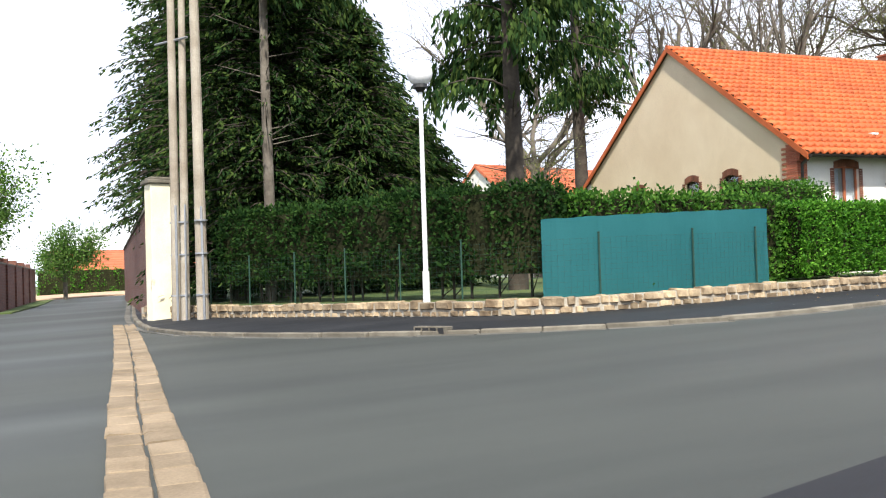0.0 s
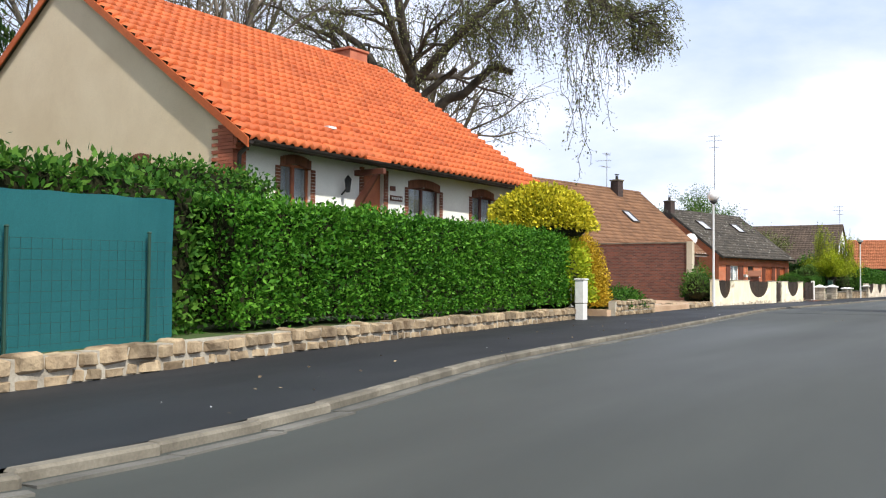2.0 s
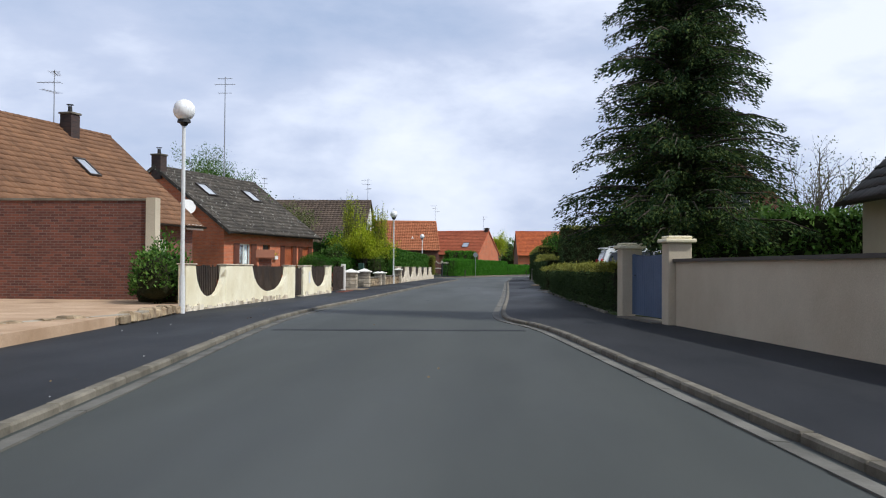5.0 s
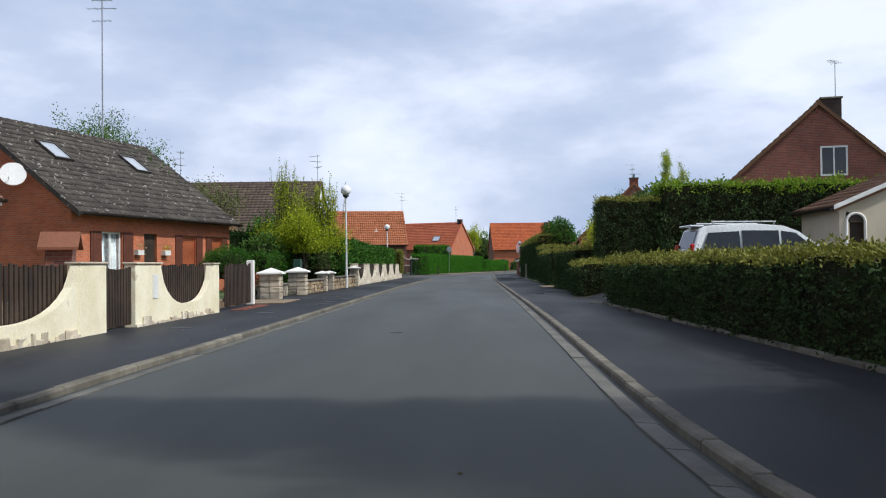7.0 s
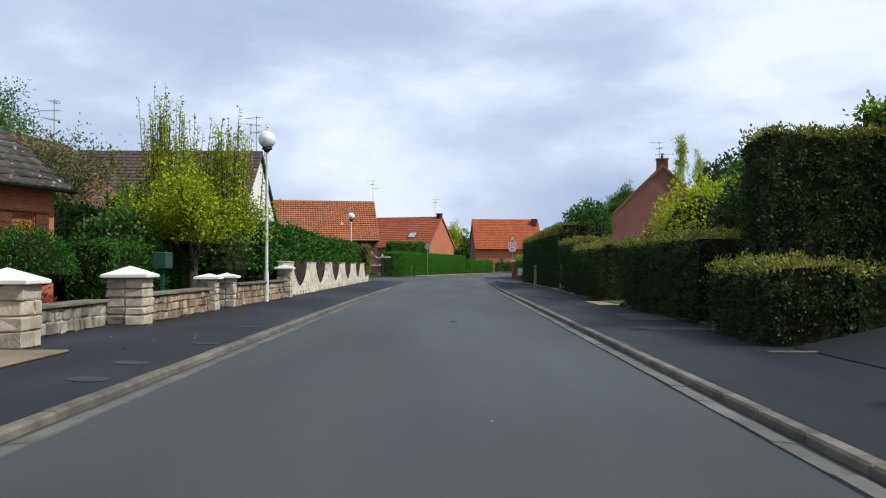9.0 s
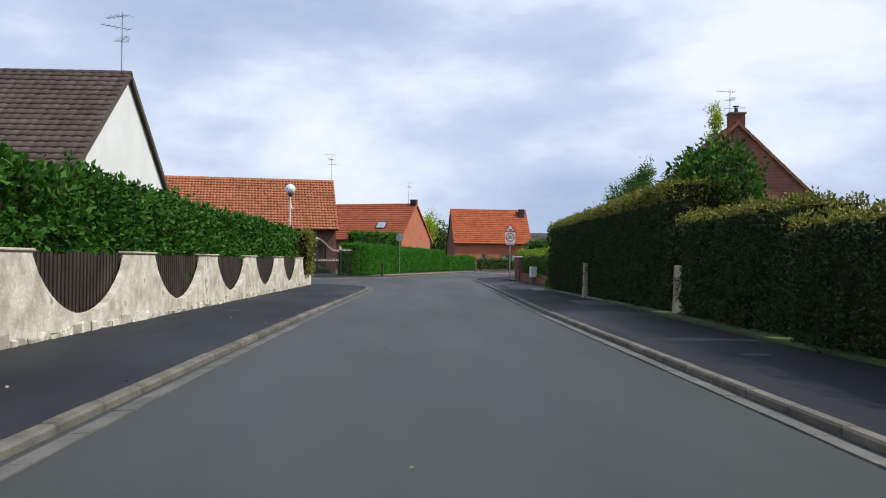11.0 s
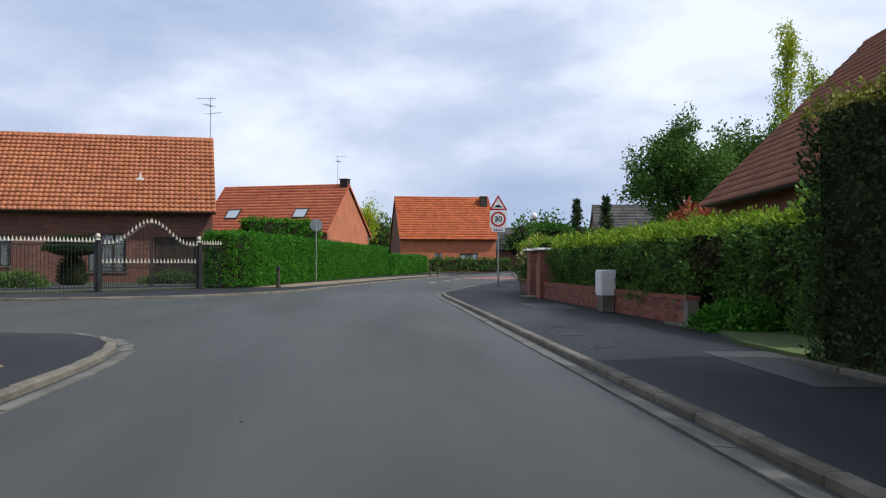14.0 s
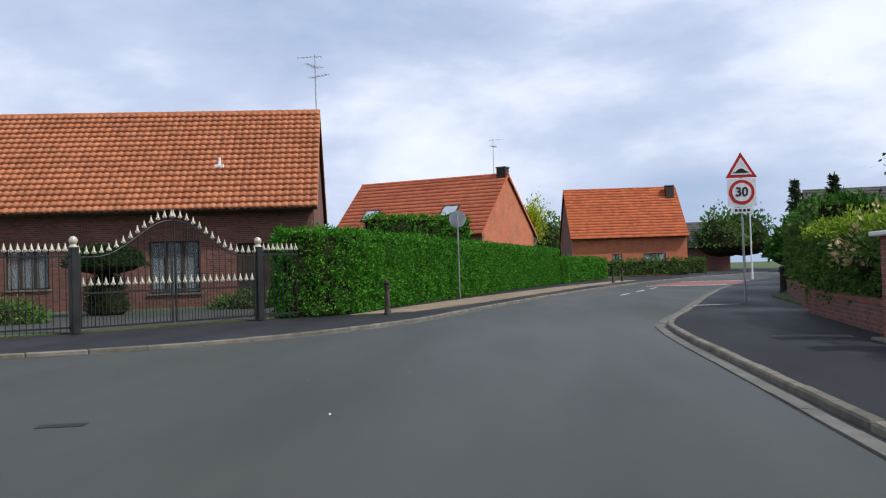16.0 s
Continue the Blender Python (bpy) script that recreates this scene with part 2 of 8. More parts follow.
M["weathered_white"] = mat("weathered_whitewash", (0.44, 0.37, 0.27), (0.76, 0.69, 0.56), 2.2, 0.9, 22, 0.6, 0.012, c3=(0.34, 0.28, 0.2), stain=0.25)
M["brick"] = brick_mat("red_brick", (0.30, 0.085, 0.05), (0.20, 0.06, 0.042), (0.22, 0.18, 0.15))
M["brick_dark"] = brick_mat("dark_red_brick", (0.20, 0.068, 0.042), (0.095, 0.036, 0.028), (0.17, 0.125, 0.10))
# Chimney brick near black: its darkness against the sky is put into the colour.
M["brick_shaded"] = brick_mat("shaded_chimney_brick", (0.06, 0.034, 0.028), (0.035, 0.024, 0.022), (0.05, 0.04, 0.036))
M["brick_orange"] = brick_mat("orange_brick", (0.56, 0.15, 0.055), (0.42, 0.105, 0.042), (0.34, 0.23, 0.16))
M["brick_plain"] = mat("single_brick", (0.34, 0.10, 0.055), (0.44, 0.15, 0.085), 3, 0.9, 40, 0.4, 0.006, vary=0.25)
M["brick_face"] = mat("red_brown_brick", (0.15, 0.052, 0.034), (0.25, 0.082, 0.05), 3, 0.9, 40, 0.4, 0.006, vary=0.3)
M["mortar_grey"] = mat("grey_mortar", (0.14, 0.115, 0.095), (0.22, 0.185, 0.155), 3, 0.95, 40, 0.4, 0.006)
M["brick_brown"] = mat("brown_brick_trim", (0.15, 0.055, 0.03), (0.24, 0.095, 0.055), 3, 0.9, 40, 0.4, 0.006, vary=0.2, island=0.2)
M["tile_orange"] = mat("orange_clay_tile", (0.37, 0.074, 0.020), (0.53, 0.132, 0.036), 0.8, 0.7, 18, 0.2, 0.006, vary=0.16, island=0.16, stain=0.6)
M["tile_brown"] = mat("brown_roof_tile", (0.115, 0.058, 0.030), (0.195, 0.100, 0.050), 0.7, 0.8, 18, 0.25, 0.006, vary=0.18, island=0.2, stain=0.6)
M["tile_umber"] = mat("umber_roof_tile", (0.070, 0.050, 0.038), (0.120, 0.085, 0.060), 0.7, 0.8, 18, 0.25, 0.006, vary=0.18, island=0.2, stain=0.6)
M["tile_grey"] = mat("dark_grey_tile", (0.034, 0.029, 0.024), (0.074, 0.064, 0.051), 1.6, 0.85, 14, 0.3, 0.008, vary=0.25, island=0.3, speck=(0.34, 0.33, 0.29))
M["tile_russet"] = mat("russet_roof_tile", (0.36, 0.122, 0.052), (0.46, 0.178, 0.078), 0.6, 0.75, 18, 0.2, 0.006, vary=0.14, island=0.16, stain=0.6)
M["tile_red"] = mat("red_clay_tile", (0.42, 0.10, 0.045), (0.58, 0.165, 0.075), 0.4, 0.75, 18, 0.2, 0.006, vary=0.1, island=0.12, stain=0.6)
M["tile_rust"] = mat("rust_brown_tile", (0.17, 0.065, 0.035), (0.29, 0.115, 0.06), 0.6, 0.8, 18, 0.2, 0.006, island=0.16, stain=0.6)
M["slate"] = mat("grey_slate", (0.07, 0.065, 0.06), (0.14, 0.13, 0.12), 0.8, 0.8, 14, 0.2, 0.006, island=0.15)
M["wood_dark"] = mat("dark_stained_wood", (0.022, 0.014, 0.009), (0.056, 0.036, 0.023), 2.0, 0.7, 40, 0.3, 0.004, vary=0.18)
M["wood_brown"] = mat("red_brown_shutter", (0.085, 0.026, 0.015), (0.13, 0.042, 0.022), 2.0, 0.6, 40, 0.2, 0.003, vary=0.1)
M["wood_red"] = mat("varnished_red_wood", (0.26, 0.065, 0.025), (0.40, 0.12, 0.045), 2.0, 0.5, 40, 0.2, 0.003, vary=0.1)
M["wood_pole"] = mat("weathered_pole_wood", (0.24, 0.20, 0.15), (0.40, 0.36, 0.29), 1.2, 0.9, 30, 0.5, 0.006)
M["bark"] = mat("grey_bark", (0.075, 0.062, 0.048), (0.20, 0.175, 0.14), 2.0, 0.95, 14, 0.8, 0.02)
M["bark_dark"] = mat("dark_bark", (0.030, 0.024, 0.018), (0.08, 0.065, 0.05), 2.0, 0.95, 14, 0.8, 0.02)
# Near black: the shade inside hedges and bushes is put into this colour.
M["twigs"] = mat("shaded_twigs", (0.012, 0.014, 0.006), (0.03, 0.032, 0.014), 3.0, 1.0, 12, 0.8, 0.05, spec=0.1)
M["metal_white"] = mat("white_lacquered_steel", (0.62, 0.63, 0.62), (0.74, 0.75, 0.74), 1.5, 0.45, 30, 0.05, 0.002)
M["metal_green"] = mat("green_coated_steel", (0.012, 0.045, 0.028), (0.02, 0.06, 0.04), 2, 0.5, 40, 0.05, 0.002)
M["metal_black"] = mat("black_wrought_iron", (0.010, 0.010, 0.011), (0.022, 0.022, 0.022), 3, 0.5, 60, 0.1, 0.002)
M["metal_grey"] = mat("galvanised_steel", (0.30, 0.31, 0.32), (0.42, 0.43, 0.44), 2, 0.45, 60, 0.1, 0.002, metal=0.7)
M["gold"] = mat("pale_gilt_iron", (0.46, 0.41, 0.31), (0.62, 0.57, 0.46), 4, 0.4, 60, 0.1, 0.002, metal=0.2)
M["paint_blue"] = mat("blue_gate_paint", (0.045, 0.085, 0.17), (0.07, 0.12, 0.22), 1.5, 0.5, 40, 0.1, 0.002)
M["paint_slate"] = mat("slate_blue_paint", (0.06, 0.085, 0.12), (0.09, 0.12, 0.16), 1.5, 0.5, 40, 0.1, 0.002)
M["plastic_white"] = mat("white_plastic", (0.68, 0.67, 0.63), (0.78, 0.77, 0.74), 2, 0.5, 40, 0.05, 0.002)
M["lamp_globe"] = mat("opal_globe", (0.80, 0.80, 0.79), (0.86, 0.86, 0.85), 2, 0.25, 10, 0.0)
M["tarp"] = mat("teal_shade_cloth", (0.022, 0.175, 0.19), (0.038, 0.215, 0.23), 0.7, 0.75, 90, 0.2, 0.004, stain=0.6)
M["curtain"] = mat("net_curtain", (0.62, 0.62, 0.60), (0.74, 0.74, 0.72), 6, 0.9, 60, 0.2, 0.004)
M["gutter_pvc"] = mat("dark_gutter", (0.035, 0.028, 0.024), (0.06, 0.05, 0.042), 2, 0.5, 40, 0.05, 0.002)
M["white_paint"] = mat("road_paint", (0.50, 0.50, 0.48), (0.70, 0.70, 0.67), 3.0, 0.8, 60, 0.3, 0.003)
M["red_paint"] = mat("red_road_paint", (0.22, 0.07, 0.055), (0.30, 0.11, 0.09), 1.5, 0.8, 60, 0.3, 0.003)
M["sign_white"] = mat("sign_white", (0.74, 0.74, 0.73), (0.78, 0.78, 0.77), 2, 0.4, 20, 0.0)
M["sign_red"] = mat("sign_red", (0.45, 0.015, 0.015), (0.5, 0.02, 0.02), 2, 0.4, 20, 0.0)
M["sign_black"] = mat("sign_black", (0.008, 0.008, 0.008), (0.012, 0.012, 0.012), 2, 0.4, 20, 0.0)
M["car_white"] = mat("white_car_paint", (0.70, 0.71, 0.72), (0.76, 0.77, 0.78), 1, 0.18, 20, 0.0, spec=0.6)
M["rubber"] = mat("black_rubber", (0.012, 0.012, 0.012), (0.022, 0.022, 0.022), 4, 0.8, 40, 0.1, 0.002)
M["glass"] = glass_mat("window_glass")
M["glass_dark"] = mat("dark_tinted_glass", (0.010, 0.012, 0.014), (0.016, 0.018, 0.02), 2, 0.06, 10, 0.0, spec=0.6)
# Whitish base: part of the sky's reflection is put into the pane colour.
M["skylight_glass"] = mat("skylight_glass", (0.55, 0.58, 0.62), (0.62, 0.65, 0.69), 2, 0.12, 10, 0.0, metal=0.5, spec=0.6)
M["leaf_laurel"] = leaf_mat("bright_hedge_leaf", (0.014, 0.060, 0.005), (0.044, 0.155, 0.011), (0.13, 0.31, 0.03), rough=0.5, gloss=0.12)
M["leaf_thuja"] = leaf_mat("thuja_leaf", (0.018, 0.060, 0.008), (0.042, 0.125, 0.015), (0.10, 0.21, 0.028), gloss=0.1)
# Dark thuja; shade below the conifers is put into its colour as well.
M["leaf_shade"] = leaf_mat("dark_shaded_thuja_leaf", (0.007, 0.022, 0.006), (0.015, 0.043, 0.010), (0.036, 0.078, 0.016), gloss=0.05)
M["leaf_box"] = leaf_mat("box_hedge_leaf", (0.022, 0.10, 0.007), (0.055, 0.20, 0.014), (0.115, 0.31, 0.028), gloss=0.1)
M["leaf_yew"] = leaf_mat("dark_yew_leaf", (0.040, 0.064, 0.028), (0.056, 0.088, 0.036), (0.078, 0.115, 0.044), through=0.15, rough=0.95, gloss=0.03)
# Sunlight on yew tops put into the colour; plain olive on the climber.
M["leaf_yew_top"] = leaf_mat("sunlit_olive_leaf", (0.10, 0.115, 0.018), (0.18, 0.19, 0.03), (0.30, 0.29, 0.055))
M["leaf_gold"] = leaf_mat("golden_leaf", (0.15, 0.18, 0.010), (0.48, 0.44, 0.020), (0.74, 0.63, 0.04))
M["leaf_orange"] = leaf_mat("bronze_conifer_leaf", (0.30, 0.20, 0.015), (0.50, 0.34, 0.02), (0.66, 0.47, 0.04))
M["leaf_spruce"] = leaf_mat("spruce_needles", (0.014, 0.032, 0.014), (0.032, 0.062, 0.024), (0.09, 0.12, 0.032), through=0.2, rough=0.8, gloss=0.06)
M["leaf_conifer"] = leaf_mat("conifer_sprays", (0.008, 0.022, 0.007), (0.022, 0.052, 0.014), (0.075, 0.115, 0.026), through=0.2, rough=0.8, gloss=0.06)
M["leaf_spring"] = leaf_mat("spring_leaf", (0.14, 0.21, 0.012), (0.32, 0.41, 0.02), (0.56, 0.58, 0.035), through=0.35, gloss=0.1)
M["leaf_lime"] = leaf_mat("lime_hedge_leaf", (0.07, 0.14, 0.010), (0.16, 0.27, 0.02), (0.31, 0.40, 0.04), through=0.3, gloss=0.1)
M["leaf_plane"] = leaf_mat("young_olive_leaf", (0.07, 0.085, 0.025), (0.13, 0.15, 0.045), (0.22, 0.23, 0.09), through=0.3)
M["leaf_green"] = leaf_mat("mid_green_leaf", (0.035, 0.085, 0.015), (0.075, 0.16, 0.025), (0.15, 0.25, 0.05), through=0.3)
M["leaf_red"] = leaf_mat("red_shrub_leaf", (0.16, 0.03, 0.02), (0.28, 0.06, 0.03), (0.36, 0.14, 0.06))
M["leaf_flower"] = leaf_mat("pale_blossom", (0.20, 0.20, 0.05), (0.42, 0.34, 0.14), (0.60, 0.46, 0.30))

# ---- building tools ----
rng = np.random.default_rng(7)


def gz(y):
    """Height of the road: the junction lies half a metre below the street."""
    u = min(1.15, max(0.0, (22 - y) / 20.5))
    return -0.5 * u ** 1.5


def thing(name, loc=(0, 0, 0), rz=0.0, label="", category="", group="", kind=""):
    ob = new(name)
    ob.empty_display_size = 0.2
    ob.matrix_basis = pose(*loc, 0, 0, rz)
    return tagged(ob, label, category, group, kind)


def mesh_object(name, data, material, parent=None, label="", kind=""):
    if material:
        data.materials.append(material)
    ob = new(name, data)
    if parent is not None:
        ob.parent = parent
    return tagged(ob, label, "", "", kind)


def part(name, bm, material, parent=None, label="", kind="", smooth=False):
    data = bpy.data.meshes.new(name)
    bmesh.ops.recalc_face_normals(bm, faces=bm.faces)
    bm.to_mesh(data)
    bm.free()
    if smooth:
        data.polygons.foreach_set("use_smooth", [True] * len(data.polygons))
    return mesh_object(name, data, material, parent, label, kind)


def box(bm, x0, x1, y0, y1, z0, z1, bevel=0.0):
    c = [bm.verts.new((x, y, z)) for z in (z0, z1) for y in (y0, y1) for x in (x0, x1)]
    faces = [bm.faces.new([c[i] for i in f]) for f in ((0, 2, 3, 1), (4, 5, 7, 6), (0, 1, 5, 4), (2, 6, 7, 3), (0, 4, 6, 2), (1, 3, 7, 5))]
    if bevel:
        edges = list({e for f in faces for e in f.edges})
        bmesh.ops.bevel(bm, geom=edges, offset=bevel, segments=1, affect="EDGES", profile=0.5)


def boxes(name, rows, material, parent, label="", bevel=0.0):
    bm = bmesh.new()
    for r in rows:
        box(bm, *r, bevel)
    return part(name, bm, material, parent, label)


def rod(bm, p, q, r0, r1=None, n=8, caps=True):
    p, q = Vector(p), Vector(q)
    r1 = r0 if r1 is None else r1
    turn = (q - p).to_track_quat("Z", "Y")
    rings = []
    for c, r in ((p, r0), (q, r1)):
        rings.append([bm.verts.new(c + turn @ Vector((r * math.cos(a), r * math.sin(a), 0))) for a in (2 * math.pi * i / n for i in range(n))])
    for i in range(n):
        j = (i + 1) % n
        bm.faces.new((rings[0][i], rings[0][j], rings[1][j], rings[1][i]))
    if caps:
        bm.faces.new(rings[0][::-1])
        bm.faces.new(rings[1])


def prism(bm, pts, offset):
    """A flat polygon pushed along offset."""
    offset = Vector(offset)
    a = [bm.verts.new(p) for p in pts]
    b = [bm.verts.new(Vector(p) + offset) for p in pts]
    bm.faces.new(a)
    bm.faces.new(b[::-1])
    for i in range(len(a)):
        j = (i + 1) % len(a)
        bm.faces.new((a[j], a[i], b[i], b[j]))


def ball(bm, centre, r, sz=1.0, u=16, v=10):
    m = Matrix.Translation(centre) @ Matrix.Diagonal((r, r, r * sz, 1))
    bmesh.ops.create_uvsphere(bm, u_segments=u, v_segments=v, radius=1.0, matrix=m)


def panel(bm, axis, a0, a1, z0, z1, d0, d1, holes=()):
    """A wall along x or y with openings that go through it."""
    cuts_a = sorted({a0, a1, *(v for h in holes for v in h[:2])})
    cuts_z = sorted({z0, z1, *(v for h in holes for v in h[2:])})
    for i in range(len(cuts_a) - 1):
        for j in range(len(cuts_z) - 1):
            ca, cz = (cuts_a[i] + cuts_a[i + 1]) / 2, (cuts_z[j] + cuts_z[j + 1]) / 2
            if any(h[0] < ca < h[1] and h[2] < cz < h[3] for h in holes):
                continue
            if axis == "x":
                box(bm, cuts_a[i], cuts_a[i + 1], d0, d1, cuts_z[j], cuts_z[j + 1])
            else:
                box(bm, d0, d1, cuts_a[i], cuts_a[i + 1], cuts_z[j], cuts_z[j + 1])
    bmesh.ops.remove_doubles(bm, verts=bm.verts, dist=1e-4)
    bm.verts.index_update()
    seen = {}
    for f in bm.faces:
        seen.setdefault(frozenset(v.index for v in f.verts), []).append(f)
    inner = [f for group in seen.values() if len(group) > 1 for f in group]
    if inner:
        bmesh.ops.delete(bm, geom=inner, context="FACES_ONLY")


def quick_mesh(name, verts, faces):
    """A mesh from arrays; all faces have the same number of corners."""
    data = bpy.data.meshes.new(name)
    verts, faces = np.asarray(verts, np.float32), np.asarray(faces, np.int32)
    data.vertices.add(len(verts))
    data.vertices.foreach_set("co", verts.ravel())
    k = faces.shape[1]
    data.loops.add(faces.size)
    data.loops.foreach_set("vertex_index", faces.ravel())
    data.polygons.add(len(faces))
    data.polygons.foreach_set("loop_start", np.arange(0, faces.size, k, dtype=np.int32))
    data.update(calc_edges=True)
    return data


def unit(v):
    return v / np.maximum(np.linalg.norm(v, axis=-1, keepdims=True), 1e-9)


def leaf_mesh(name, points, normals, size, width=0.55, spread=0.8, droop=0.0, fold=0.25, vary=0.35):
    """Single folded leaves at the given points, tilted at random away from the normals."""
    n = len(points)
    axis = unit(np.asarray(normals) + rng.normal(0, spread, (n, 3)) + np.array([0, 0, -droop]))
    side = unit(np.cross(axis, rng.normal(0, 1, (n, 3))))
    up = np.cross(side, axis)
    s = (size * (1 + rng.uniform(-vary, vary, n)))[:, None]
    p = np.asarray(points)
    mid = p + axis * s * 0.45 - up * s * fold * 0.4
    verts = np.stack([p, mid + side * s * width * 0.5 + up * s * fold * 0.5, p + axis * s, mid - side * s * width * 0.5 + up * s * fold * 0.5], 1).reshape(-1, 3)
    return quick_mesh(name, verts, np.arange(4 * n).reshape(-1, 4))


def tube_mesh(name, segs, sides=6):
    """Tapered limbs from (p, q, r0, r1) rows."""
    a = np.array([[*s[0], *s[1], s[2], s[3]] for s in segs], float)
    p, q, r0, r1 = a[:, :3], a[:, 3:6], a[:, 6:7], a[:, 7:8]
    d = unit(q - p)
    ref = np.where(np.abs(d[:, 2:3]) > 0.9, np.array([[1.0, 0, 0]]), np.array([[0, 0, 1.0]]))
    u = unit(np.cross(d, ref))
    w = np.cross(d, u)
    ang = np.arange(sides) * 2 * math.pi / sides
    ring = u[:, None] * np.cos(ang)[None, :, None] + w[:, None] * np.sin(ang)[None, :, None]
    verts = np.concatenate([p[:, None] + ring * r0[:, None], q[:, None] + ring * r1[:, None]], 1).reshape(-1, 3)
    i = np.arange(sides)
    j = (i + 1) % sides
    quad = np.stack([i, j, j + sides, i + sides], 1)
    faces = (np.arange(len(a))[:, None, None] * 2 * sides + quad[None]).reshape(-1, 4)
    data = quick_mesh(name, verts, faces)
    data.polygons.foreach_set("use_smooth", [True] * len(data.polygons))
    return data


def along(path, step):
    """Points with headings at even steps along a plan line."""
    out, left = [], 0.0
    for (x0, y0), (x1, y1) in zip(path, path[1:]):
        d = math.hypot(x1 - x0, y1 - y0)
        s = left
        while s < d:
            out.append((x0 + (x1 - x0) * s / d, y0 + (y1 - y0) * s / d, math.atan2(y1 - y0, x1 - x0)))
            s += step
        left = s - d
    return out


def smooth_line(path, rounds=2):
    """Rounds the corners of a plan line."""
    for _ in range(rounds):
        out = [path[0]]
        for (x0, y0), (x1, y1) in zip(path, path[1:]):
            out += [(0.75 * x0 + 0.25 * x1, 0.75 * y0 + 0.25 * y1), (0.25 * x0 + 0.75 * x1, 0.25 * y0 + 0.75 * y1)]
        path = out + [path[-1]]
    return path


def offset_line(path, d):
    """The plan line moved d to its left."""
    out = []
    for i, (x, y) in enumerate(path):
        x0, y0 = path[max(0, i - 1)]
        x1, y1 = path[min(len(path) - 1, i + 1)]
        l = math.hypot(x1 - x0, y1 - y0)
        out.append((x - (y1 - y0) / l * d, y + (x1 - x0) / l * d))
    return out


def sheet(name, outline, rise, material, thick=0.3, label="", category="", lift=None, ramp=()):
    """A slab with the given plan outline whose top follows the road's height plus rise."""
    bm = bmesh.new()
    bm.faces.new([bm.verts.new((x, y, 0)) for x, y in outline])
    bmesh.ops.triangulate(bm, faces=bm.faces)
    ys = [y for _, y in outline]
    for cut in [v for v in np.arange(-4, 23, 2.0) if min(ys) < v < max(ys)]:
        bmesh.ops.bisect_plane(bm, geom=bm.verts[:] + bm.edges[:] + bm.faces[:], plane_co=(0, cut, 0), plane_no=(0, 1, 0))
    if thick:
        top = bm.faces[:]
        ext = bmesh.ops.extrude_face_region(bm, geom=top)
        upper = {v for v in ext["geom"] if isinstance(v, bmesh.types.BMVert)}
    else:
        upper = set(bm.verts)
    for v in bm.verts:
        h = rise if lift is None else lift(v.co.x, v.co.y)
        v.co.z = gz(v.co.y) + h - (0 if v in upper else thick)
    for low, high in zip(ramp, ramp[1:]):
        (a, b), (c, d) = low, high
        bm.faces.new([bm.verts.new((x, y, gz(y) + h)) for (x, y), h in ((a, KERB_RISE - 0.004), (c, KERB_RISE - 0.004), (d, rise), (b, rise))])
    ob = part(name, bm, material)
    return tagged(ob, label, category, "", "structure")


# ---- foliage ----


def bump3(p, scale, amount):
    return np.array([noise.noise(Vector(q) * scale) for q in p]) * amount


